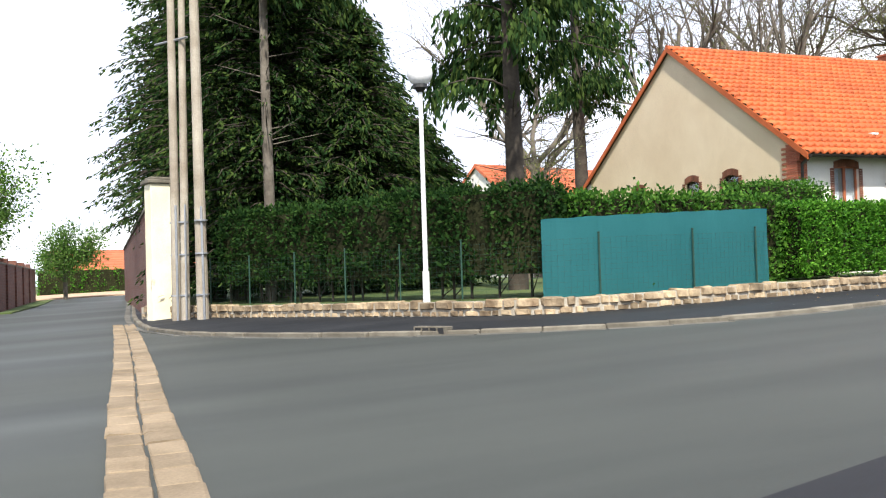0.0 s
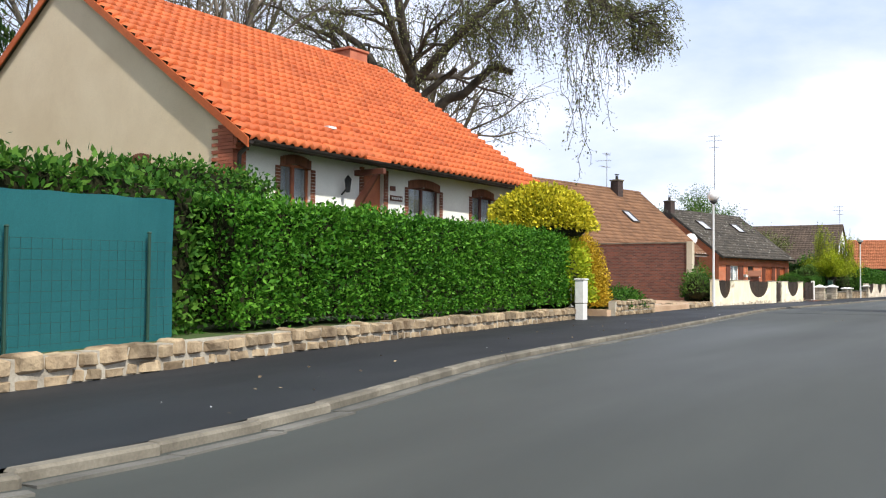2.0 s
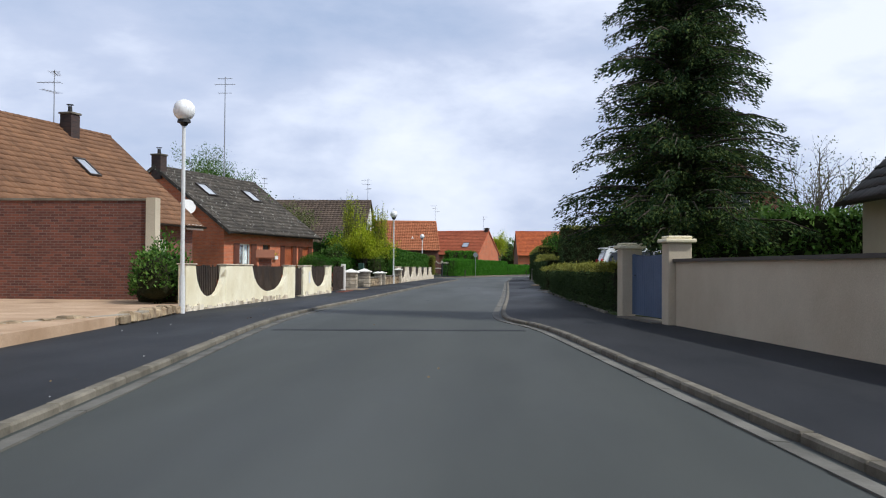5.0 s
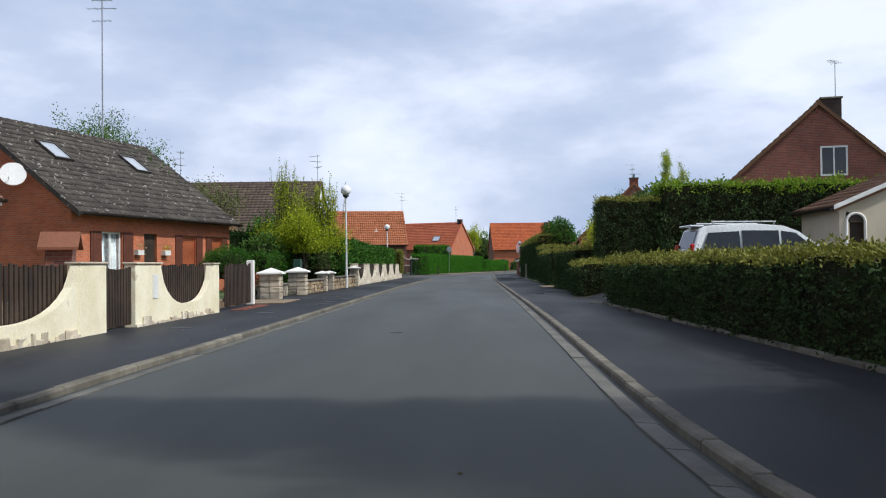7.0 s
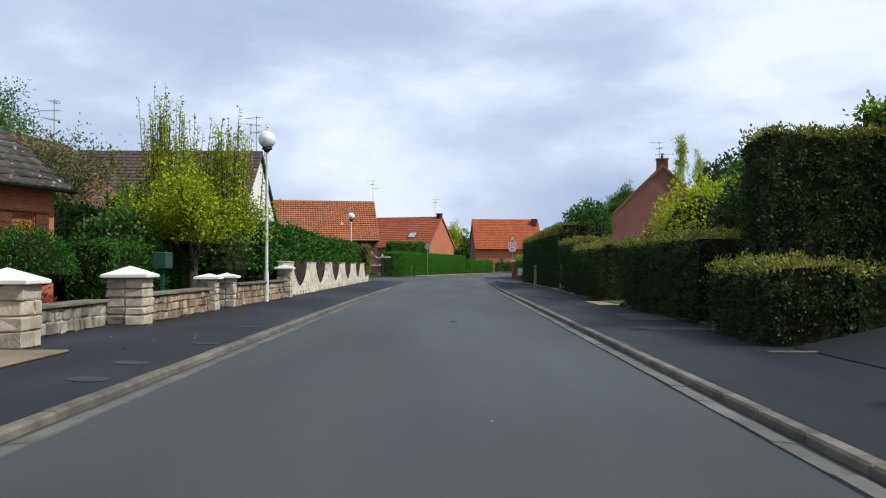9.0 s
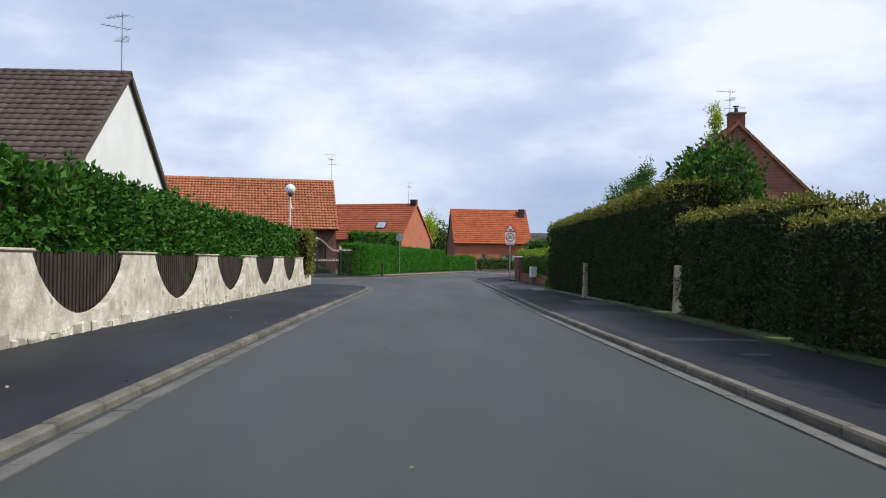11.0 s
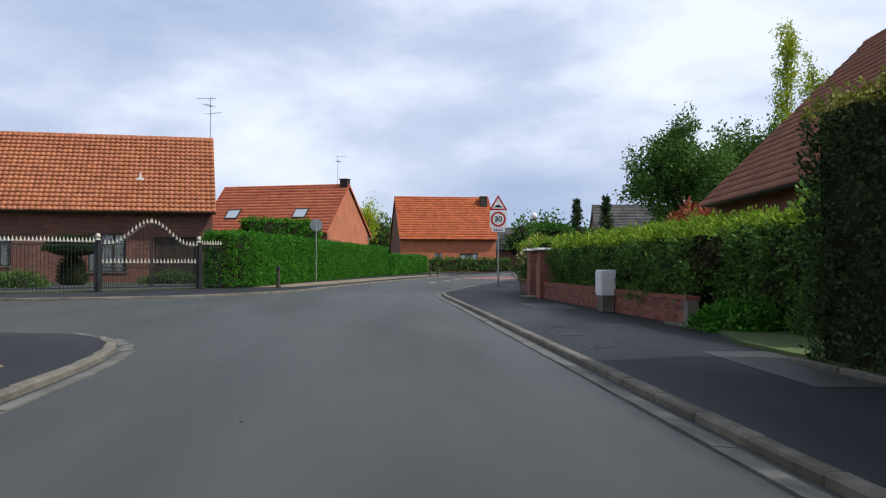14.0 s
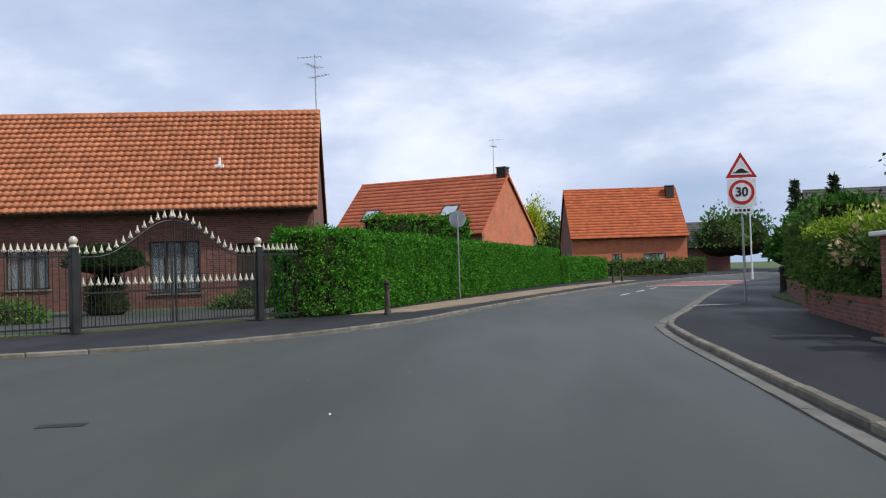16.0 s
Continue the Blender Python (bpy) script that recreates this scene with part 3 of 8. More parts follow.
def hedge(name, path, width, z0, z1, leaf, density, material, label, size=0.09, category="hedge", top=None, back=0.25, wob=0.10, spread=0.8, droop=0.0, group="", taper=0.0, far_z=None, leaf_width=0.55, band=0.10):
    """A clipped hedge along a plan line: a core coloured near black, as the shade between leaves, under a coat of
    single leaves. The leafy front is on the line's right-hand side.
    """
    if far_z is None:
        far_z = z1
    root = thing(name, (*path[0], z0), 0, label, category, group)
    o = np.array([*path[0], z0])
    path = [np.array(p, float) for p in path]
    cum = np.concatenate([[0], np.cumsum([np.linalg.norm(b - a) for a, b in zip(path, path[1:])])])
    total = cum[-1]

    def place(s):
        i = np.clip(np.searchsorted(cum, s, side="right") - 1, 0, len(path) - 2)
        pa, pb = np.array(path)[i], np.array(path)[i + 1]
        t = ((s - cum[i]) / (cum[i + 1] - cum[i]))[:, None]
        d = unit(pb - pa)
        return pa + (pb - pa) * t, d, np.stack([d[:, 1], -d[:, 0]], 1)

    def zt(s):
        return z1 + (far_z - z1) * s / total

    pts, nrm = [], []
    high = max(z1, far_z) - z0
    plan = [("front", total * high, 1.0), ("back", total * high, back), ("top", total * width, 1.0), ("a", width * high, 1.0), ("b", width * high, 1.0)]
    for face, area, share in plan:
        n = int(area * density * share)
        if not n:
            continue
        s, h, w = rng.uniform(0, total, n), rng.uniform(0, 1, n), rng.uniform(-0.5, 0.5, n)
        if face == "a":
            s[:] = 0.0
        if face == "b":
            s[:] = total - 1e-6
        if face == "top":
            h[:] = 1.0
        if face in ("front", "back"):
            w[:] = 0.5 if face == "front" else -0.5
        c, d, r = place(s)
        w2 = w * width * (1 - taper * h)
        p = np.concatenate([c + r * w2[:, None], (z0 + h * (zt(s) - z0))[:, None]], 1)
        m = {"front": np.concatenate([r, np.zeros((n, 1))], 1), "back": np.concatenate([-r, np.zeros((n, 1))], 1), "top": np.tile([0, 0, 1.0], (n, 1)),
             "a": np.concatenate([-d, np.zeros((n, 1))], 1), "b": np.concatenate([d, np.zeros((n, 1))], 1)}[face]
        p = p + m * (bump3(p, 1.7, wob) + bump3(p, 6.0, wob * 0.6) - rng.uniform(0, 0.07, n))[:, None]
        root_of = rng.integers(0, n, n // 12 + 1)
        sprig = p[root_of] + m[root_of] * rng.normal(0, 0.05, (n // 12 + 1, 1))
        whose = rng.integers(0, len(sprig), n)
        tuft = rng.random(n) < 0.85
        loose = rng.normal(0, size * 0.62, (n, 3))
        p[tuft] = (sprig[whose] + loose)[tuft]
        out = m.copy()
        out[tuft] = unit(m[root_of][whose] * 0.7 + loose / size * 0.8)[tuft]
        pts.append(p)
        nrm.append(out)
    pts, nrm = np.concatenate(pts), np.concatenate(nrm)
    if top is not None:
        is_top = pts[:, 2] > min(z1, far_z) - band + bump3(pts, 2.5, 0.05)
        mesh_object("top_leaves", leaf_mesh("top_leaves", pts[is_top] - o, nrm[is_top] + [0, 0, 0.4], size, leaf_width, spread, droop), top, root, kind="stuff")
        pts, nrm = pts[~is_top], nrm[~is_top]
    mesh_object("leaves", leaf_mesh("leaves", pts - o, nrm + [0, 0, 0.25], size, leaf_width, spread, droop), material, root, kind="stuff")
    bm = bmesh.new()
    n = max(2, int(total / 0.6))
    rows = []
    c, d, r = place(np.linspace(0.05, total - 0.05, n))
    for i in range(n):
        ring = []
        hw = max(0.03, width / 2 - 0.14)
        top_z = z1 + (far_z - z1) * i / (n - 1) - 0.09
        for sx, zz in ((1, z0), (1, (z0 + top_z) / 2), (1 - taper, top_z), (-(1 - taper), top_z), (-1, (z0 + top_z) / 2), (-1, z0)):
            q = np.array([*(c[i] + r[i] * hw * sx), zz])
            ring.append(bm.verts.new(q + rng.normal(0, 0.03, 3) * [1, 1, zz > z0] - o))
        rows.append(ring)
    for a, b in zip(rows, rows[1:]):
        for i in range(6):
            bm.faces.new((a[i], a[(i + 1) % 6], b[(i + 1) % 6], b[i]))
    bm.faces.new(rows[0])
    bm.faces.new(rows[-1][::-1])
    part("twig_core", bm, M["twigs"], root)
    return root


def shrub(name, loc, radii, count, material, label, size=0.09, category="shrub", base=0.0, flat=1.0, core=True, spread=0.8, droop=0.0, group="", rough=0.18, power=1.0, leaf_width=0.55):
    """A loose or clipped bush: leaves on an uneven dome over a core coloured dark as inner shade."""
    root = thing(name, loc, 0, label, category, group)
    v = unit(rng.normal(0, 1, (count, 3)))
    v[:, 2] = np.abs(v[:, 2]) * flat
    v = unit(v)
    shell = 1 - rng.uniform(0, 0.3, count) ** power
    p = v * np.array(radii) * shell[:, None]
    p = p * (1 + bump3(v * 2.2 + np.array(loc) * 0.37, 1.0, rough * 1.6) + bump3(v * 6 + np.array(loc) * 0.37, 1.0, rough))[:, None]
    p[:, 2] += base
    mesh_object("leaves", leaf_mesh("leaves", p, v + [0, 0, 0.2], size, leaf_width, spread, droop), material, root, kind="stuff")
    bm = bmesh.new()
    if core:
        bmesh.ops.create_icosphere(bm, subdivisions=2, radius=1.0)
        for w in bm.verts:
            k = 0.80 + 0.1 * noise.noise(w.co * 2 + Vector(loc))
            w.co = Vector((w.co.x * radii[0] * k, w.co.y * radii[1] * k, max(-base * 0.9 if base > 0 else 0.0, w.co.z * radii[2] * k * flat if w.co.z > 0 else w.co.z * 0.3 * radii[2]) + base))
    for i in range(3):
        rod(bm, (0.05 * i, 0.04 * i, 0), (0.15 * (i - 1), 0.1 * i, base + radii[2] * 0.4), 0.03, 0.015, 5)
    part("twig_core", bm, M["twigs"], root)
    return root


def limb(segs, tips, p, d, length, r, depth, spread, rise, kids, shrink, steps=3, wiggle=0.18):
    """One limb with its side branches; adds rows to segs and branch ends to tips."""
    p, d = np.array(p, float), unit(np.array(d, float))
    step = length / steps
    for i in range(steps):
        nd = unit(d + rng.normal(0, wiggle, 3) + [0, 0, rise])
        q = p + nd * step
        r2 = r * (1 - 0.45 / steps) if depth else r * (1 - 0.8 / steps)
        segs.append((p, q, r, r2))
        if depth:
            for _ in range(kids if i else max(1, kids - 1)):
                side = unit(np.cross(nd, rng.normal(0, 1, 3)))
                limb(segs, tips, p + (q - p) * rng.uniform(0.3, 1), unit(nd * (1 - spread) + side * spread), length * shrink * rng.uniform(0.7, 1.15), r2 * 0.58, depth - 1, spread, rise, kids, shrink, steps, wiggle)
        else:
            tips.append((q, nd))
        p, d, r = q, nd, r2
    tips.append((p, d))


def tree_from(name, loc, segs, leaf_p, leaf_n, material, label, bark, size, category="tree", droop=0.2, width=0.5, spread=0.7, sides=6, group=""):
    root = thing(name, loc, 0, label, category, group)
    thick = [s for s in segs if s[2] > 0.05]
    thin = [s for s in segs if s[2] <= 0.05]
    if thick:
        mesh_object("trunk", tube_mesh("trunk", thick, 8), bark, root)
    if thin:
        mesh_object("twig_growth", tube_mesh("twig_growth", thin, 4), bark, root, kind="stuff")
    if leaf_p is not None and len(leaf_p):
        mesh_object("crown", leaf_mesh("crown", leaf_p, leaf_n, size, width, spread, droop), material, root, kind="stuff")
    return root


def leafy(tips, per, reach):
    """Leaf points scattered round branch ends."""
    p = np.array([t[0] for t in tips])
    d = np.array([t[1] for t in tips])
    p, d = np.repeat(p, per, 0), np.repeat(d, per, 0)
    return p + rng.normal(0, reach, p.shape), d + rng.normal(0, 0.6, d.shape)


def broadleaf(name, loc, height, trunk_r, material, label, size=0.12, bole=0.3, spread=0.5, rise=0.10, kids=3, depth=3, per=10, reach=0.25, bark=None, length=None, lean=(0, 0, 1), shrink=0.62, wiggle=0.18, category="tree"):
    segs, tips = [], []
    p, top = np.zeros(3), np.array(lean, float) * height * bole
    segs.append((p - [0, 0, 0.2], p + (top - p) * 0.5, trunk_r * 1.15, trunk_r))
    segs.append((p + (top - p) * 0.5, top, trunk_r, trunk_r * 0.9))
    length = length or height * 0.33
    for i in range(5):
        a = i * 2 * math.pi / 5 + rng.uniform(-0.4, 0.4)
        tilt = rng.uniform(0.35, 0.9)
        limb(segs, tips, top - [0, 0, rng.uniform(0, 0.25) * height * bole], (math.cos(a) * tilt, math.sin(a) * tilt, 1), length * rng.uniform(0.8, 1.15), trunk_r * 0.55, depth - 1, spread, rise, kids, shrink, 3, wiggle)
    lp, ln = leafy(tips, per, reach)
    return tree_from(name, loc, segs, lp, ln, material, label, bark or M["bark"], size, category)


def spruce(name, loc, height, radius, material, label, bole=1.0, whorls=34, boughs=9, size=0.22, dense=26, sag=0.35, bark=None, trunk_r=0.22, lift=0.25, ragged=0.2, full=0.85, hang=0.0):
    """A conifer: tiers of drooping boughs set with sprays of needles."""
    segs, lp, ln = [], [], []
    steps = 8
    for i in range(steps):
        z0, z1 = height * i / steps, height * (i + 1) / steps
        segs.append(((0, 0, z0 - (0.3 if i == 0 else 0)), (0, 0, z1), trunk_r * (1 - z0 / height) + 0.02, trunk_r * (1 - z1 / height) + 0.015))
    for w in range(whorls):
        z = bole + (height - bole) * (w / whorls) ** 0.92
        reach = radius * (1 - (z - bole) / (height - bole)) ** full + 0.15
        for b in range(boughs):
            a = rng.uniform(0, 2 * math.pi)
            l = reach * rng.uniform(1 - ragged * 2, 1 + ragged)
            p = np.array([0, 0, z + rng.uniform(-0.15, 0.15)])
            d = unit(np.array([math.cos(a), math.sin(a), lift]))
            k = 4
            for i in range(k):
                q = p + d * l / k
                segs.append((p, q, 0.035 * (1 - i / k) * (0.5 + reach / radius) + 0.006, 0.035 * (1 - (i + 1) / k) * (0.5 + reach / radius) + 0.005))
                m = max(3, int(dense * l / radius / k * (1.2 if i else 0.7)))
                t = rng.uniform(0, 1, (m, 1))
                side = unit(np.cross(d, [0, 0, 1.0]))
                off = rng.uniform(-1, 1, (m, 1))
                lp.append(p + (q - p) * t + side * off * 0.16 * l * (1 - i / k * 0.6) - np.array([0, 0, 0.06]) * np.abs(off) + np.array([0, 0, 1.0]) * (rng.normal(0, 0.05, (m, 1)) - np.abs(rng.normal(0, 1, (m, 1))) * hang))
                ln.append(d + side * off * 0.9 + np.array([0, 0, -0.1]))
                p, d = q, unit(d + np.array([0, 0, -sag / k * (1 + 0.5 * i)]))
    return tree_from(name, loc, segs, np.concatenate(lp), np.concatenate(ln), material, label, bark or M["bark_dark"], size, "tree", 0.25, 0.32, 0.35)

# ---- ground, road, pavements ----
far = bmesh.new()
for x0, x1 in ((-1500, -60), (-60, 60), (60, 1500)):
    for y0, y1 in ((-1500, -30), (-30, 320), (320, 2500)):
        far.faces.new([far.verts.new(p) for p in ((x0, y0, -0.62), (x1, y0, -0.62), (x1, y1, -0.62), (x0, y1, -0.62))])
bmesh.ops.remove_doubles(far, verts=far.verts, dist=0.01)
tagged(part("ground", far, M["grass"]), "open grassy ground reaching to the horizon", "ground", "", "structure")

sheet("road", [(-75, -25), (30, -25), (30, 330), (-75, 330)], 0.0, M["asphalt"], 0.25, "worn grey asphalt street surface", "road")

LEFT = smooth_line([(-60, 11.5), (-40, 9.0), (-24, 6.9), (-18.5, 6.95), (-13.6, 9.2), (-11.0, 12.3), (-10.45, 15.2), (-11.0, 18.6), (-11.7, 22.5), (-12.2, 28.0), (-12.7, 33.0), (-13.3, 39.0), (-14.05, 46.0), (-14.6, 52.0), (-14.7, 57.0), (-14.55, 65.0), (-14.4, 74.0), (-14.28, 84.0), (-14.1, 98.0), (-13.75, 112.0), (-13.4, 121.0), (-13.2, 127.5), (-13.2, 130.8), (-13.6, 133.2), (-14.5, 134.6), (-16.0, 135.0), (-24, 135.0), (-60, 135.0)])
RIGHT = smooth_line([(2.0, -24), (-1.5, 5.0), (-4.9, 17.0), (-6.25, 25.8), (-7.0, 33.0), (-7.5, 39.0), (-8.03, 45.0), (-8.45, 49.6), (-8.95, 51.5), (-9.26, 53.2), (-9.32, 55.5), (-9.26, 58.6), (-9.12, 63.5), (-8.92, 72.0), (-8.75, 82.0), (-8.45, 100.0), (-8.3, 112.0), (-8.05, 119.5), (-7.6, 134.0), (-7.25, 145.5), (-7.12, 151.3), (-6.85, 154.8), (-5.4, 160.0), (-3.0, 170.0), (0.6, 183.0), (6.2, 200.0), (30, 235)])
FARLEFT = smooth_line([(-60, 149.4), (-24, 149.4), (-19.0, 149.8), (-15.6, 151.9), (-13.7, 154.9), (-12.3, 158.2), (-11.2, 163.8), (-9.4, 171.5), (-7.8, 178.0), (-4.2, 191.0), (2.0, 209.0), (10, 226), (30, 262)])
KERB_RISE = 0.075


def kerb_run(name, line, side, label, start=0.0, end=1e9, drop=()):
    """Kerb stones a metre long with a flat gutter course on the road side (side: +1 pavement on the line's left)."""
    root = thing(name, (0, 0, 0), 0, label, "kerb", "", "structure")
    stone = bmesh.new()
    box(stone, 0.005, 0.995, -0.015, 0.125, -0.2, KERB_RISE, 0.02)
    low = bmesh.new()
    prism(low, [(0.004, -0.24, -0.2), (0.004, -0.035, -0.2), (0.004, -0.035, -0.014), (0.004, -0.085, 0.005), (0.004, -0.24, 0.016)], (0.992, 0, 0))
    data = []
    for bmx, nm, mt in ((stone, "kerb_stone", M["concrete"]), (low, "gutter_stone", M["gutter"])):
        bmesh.ops.recalc_face_normals(bmx, faces=bmx.faces)
        d = bpy.data.meshes.new(nm)
        bmx.to_mesh(d)
        bmx.free()
        d.materials.append(mt)
        data.append((nm, d))
    for i, (x, y, a) in enumerate(along(line, 1.0)):
        if not start <= y <= end:
            continue
        for nm, d in data:
            ob = new(nm, d)
            ob.parent = root
            h = gz(y)
            tilt = math.degrees(math.atan2(gz(y + math.sin(a)) - h, 1.0))
            ob.matrix_basis = pose(x, y, h + rng.uniform(-0.004, 0.004), rng.uniform(-0.6, 0.6), -tilt, math.degrees(a) + rng.uniform(-0.3, 0.3)) @ Matrix.Diagonal((1, side, 1, 1))
    return root


def near_part(line, y0, y1):
    return [p for p in line if y0 <= p[1] <= y1]


def kerb_ramp(line, side):
    """Pairs of plan points across the strip where a pavement falls to its kerb."""
    return list(zip(offset_line(line, 0.1 * side), offset_line(line, 1.2 * side)))


sheet("pavement_west", offset_line(LEFT, 1.2) + [(-60, 100)], 0.12, M["pavement"], 0.4, "dark asphalt pavement along the walls and hedges", "pavement", ramp=kerb_ramp(LEFT, 1))
sheet("pavement_east", offset_line(RIGHT, -1.2) + [(40, 235), (40, -24)], 0.11, M["pavement"], 0.4, "dark asphalt pavement with patches", "pavement", ramp=kerb_ramp(RIGHT, -1))
sheet("pavement_north", offset_line(FARLEFT, 1.2) + [(30, 320), (-60, 320)], 0.11, M["pavement"], 0.4, "asphalt pavement round the street corner", "pavement", ramp=kerb_ramp(FARLEFT, 1))

# ---- gardens behind the walls ----
W1 = smooth_line([(-26.0, 7.5), (-21.9, 8.9), (-17.8, 10.75), (-15.2, 11.75), (-13.6, 12.8), (-13.35, 14.4), (-13.5, 17.0), (-13.9, 20.0), (-14.7, 26.0), (-15.3, 31.0), (-15.65, 34.0)])
GARDEN1 = offset_line(W1, 0.12)
sheet("lawn_south", GARDEN1 + [(-17.5, 36.0), (-60, 44), (-60, 14)], 0.4, M["grass"], 0.5, "garden lawn behind the stone wall", "lawn")
sheet("lawn_plot_two", [(-15.75, 36.6), (-16.1, 41.5), (-16.6, 47.5), (-17.2, 52.6), (-17.2, 75.8), (-60, 75.8), (-60, 36.6)], 0.3, M["gravel"], 0.5, "beige gravel drive and front yard", "yard")
sheet("lawn_plot_three", [(-17.7, 76.5), (-17.2, 98.5), (-60, 98.5), (-60, 76.5)], 0.17, M["grass"], 0.4, "front garden lawn behind low stone walls", "lawn")
sheet("lawn_plot_four", [(-16.7, 99.3), (-16.1, 132.3), (-60, 132.3), (-60, 99.3)], 0.17, M["grass"], 0.4, "garden lawn behind the scalloped wall", "lawn")
sheet("lawn_north", [(-60, 160), (-22.5, 152.6), (-19.5, 155.2), (-16.6, 158.9), (-15.2, 162.5), (-13.6, 170), (-11.4, 182), (-6, 206), (-1, 222), (10, 250), (10, 318), (-60, 318)], 0.14, M["grass"], 0.4, "lawns of the far houses", "lawn")
sheet("verge_north", [(-14.4, 160.6), (-12.8, 161.6), (-11.0, 168), (-8.6, 178), (-5.8, 189), (-1.2, 204), (-2.4, 205), (-7.2, 190), (-10.2, 179), (-12.6, 169)], 0.125, M["soil"], 0.3, "worn grass verge below the hedge", "verge")
sheet("yard_east", [(-3.6, 36.5), (-5.3, 50.0), (-6.6, 54.0), (-6.4, 72.0), (-6.3, 104), (-5.4, 131), (-4.6, 134), (-4.2, 150), (-2.0, 165), (8, 190), (38, 190), (38, 36.5)], 0.16, M["grass"], 0.4, "gardens and drives behind the hedges", "yard")

# ---- houses ----


def tile_shape(tw, th, wave):
    """One roof tile: rolled (wave > 0) or flat, with a raised lower edge; x across, y up the slope, z out."""
    k = 4 if wave else 1
    xs = np.linspace(0, tw, k + 1)
    hs = [0.0, wave * 0.25, wave, wave * 0.75, 0.0] if wave else [0.0, 0.0]
    lip = 0.115 if wave > 0.05 else 0.05
    v, f = [], []
    for x, h in zip(xs, hs):
        v += [(x, -0.02, h + 0.005), (x, -0.02, h + lip), (x, th, h + 0.004)]
    for i in range(k):
        a, b = 3 * i, 3 * i + 3
        f += [(a, b, b + 1, a + 1), (a + 1, b + 1, b + 2, a + 2)]
    return np.array(v, float), np.array(f, int)


def tile_roof(parent, corner, u, s, length, slope, tw, th, wave, material, singles=(0, 0, 0, 0), name="roof_tile", cut0=0.0, cut1=0.0):
    """Courses of tiles from the eave corner; those inside singles (u0, u1, s0, s1) are objects of their own."""
    u, s = np.array(u, float), np.array(s, float)
    n = np.cross(u, s)
    base, faces = tile_shape(tw, th, wave)
    cols, rows = int(length / tw), int(slope / th)
    ru, rs = length / cols, slope / rows
    rot = np.stack([u, s, n], 1)
    near_data = None
    joined, count, alone = [], 0, 0
    for j in range(rows):
        for i in range(cols):
            x, y = i * ru, j * rs
            jit = rng.normal(0, 0.004, 3)
            if x < cut0 * y / slope or x + ru * 0.8 > length - cut1 * y / slope:
                continue
            if singles[0] <= x < singles[1] and singles[2] <= y < singles[3] and alone < 300:
                if near_data is None:
                    near_data = quick_mesh(name, base, faces)
                    near_data.materials.append(material)
                ob = new(name, near_data)
                ob.parent = parent
                m = Matrix([[*rot[0], 0], [*rot[1], 0], [*rot[2], 0], [0, 0, 0, 1]])
                ob.matrix_basis = Matrix.Translation(np.array(corner) + u * x + s * y + n * jit[2]) @ m
                alone += 1
                continue
            joined.append((base * [ru / tw, rs / th, 1] + [x, y, 0] + jit) @ rot.T + np.array(corner))
    v = np.concatenate(joined)
    f = (np.arange(len(joined))[:, None, None] * len(base) + faces[None]).reshape(-1, 4)
    mesh_object("tile_cover", quick_mesh("tile_cover", v, f), material, parent, kind="stuff")


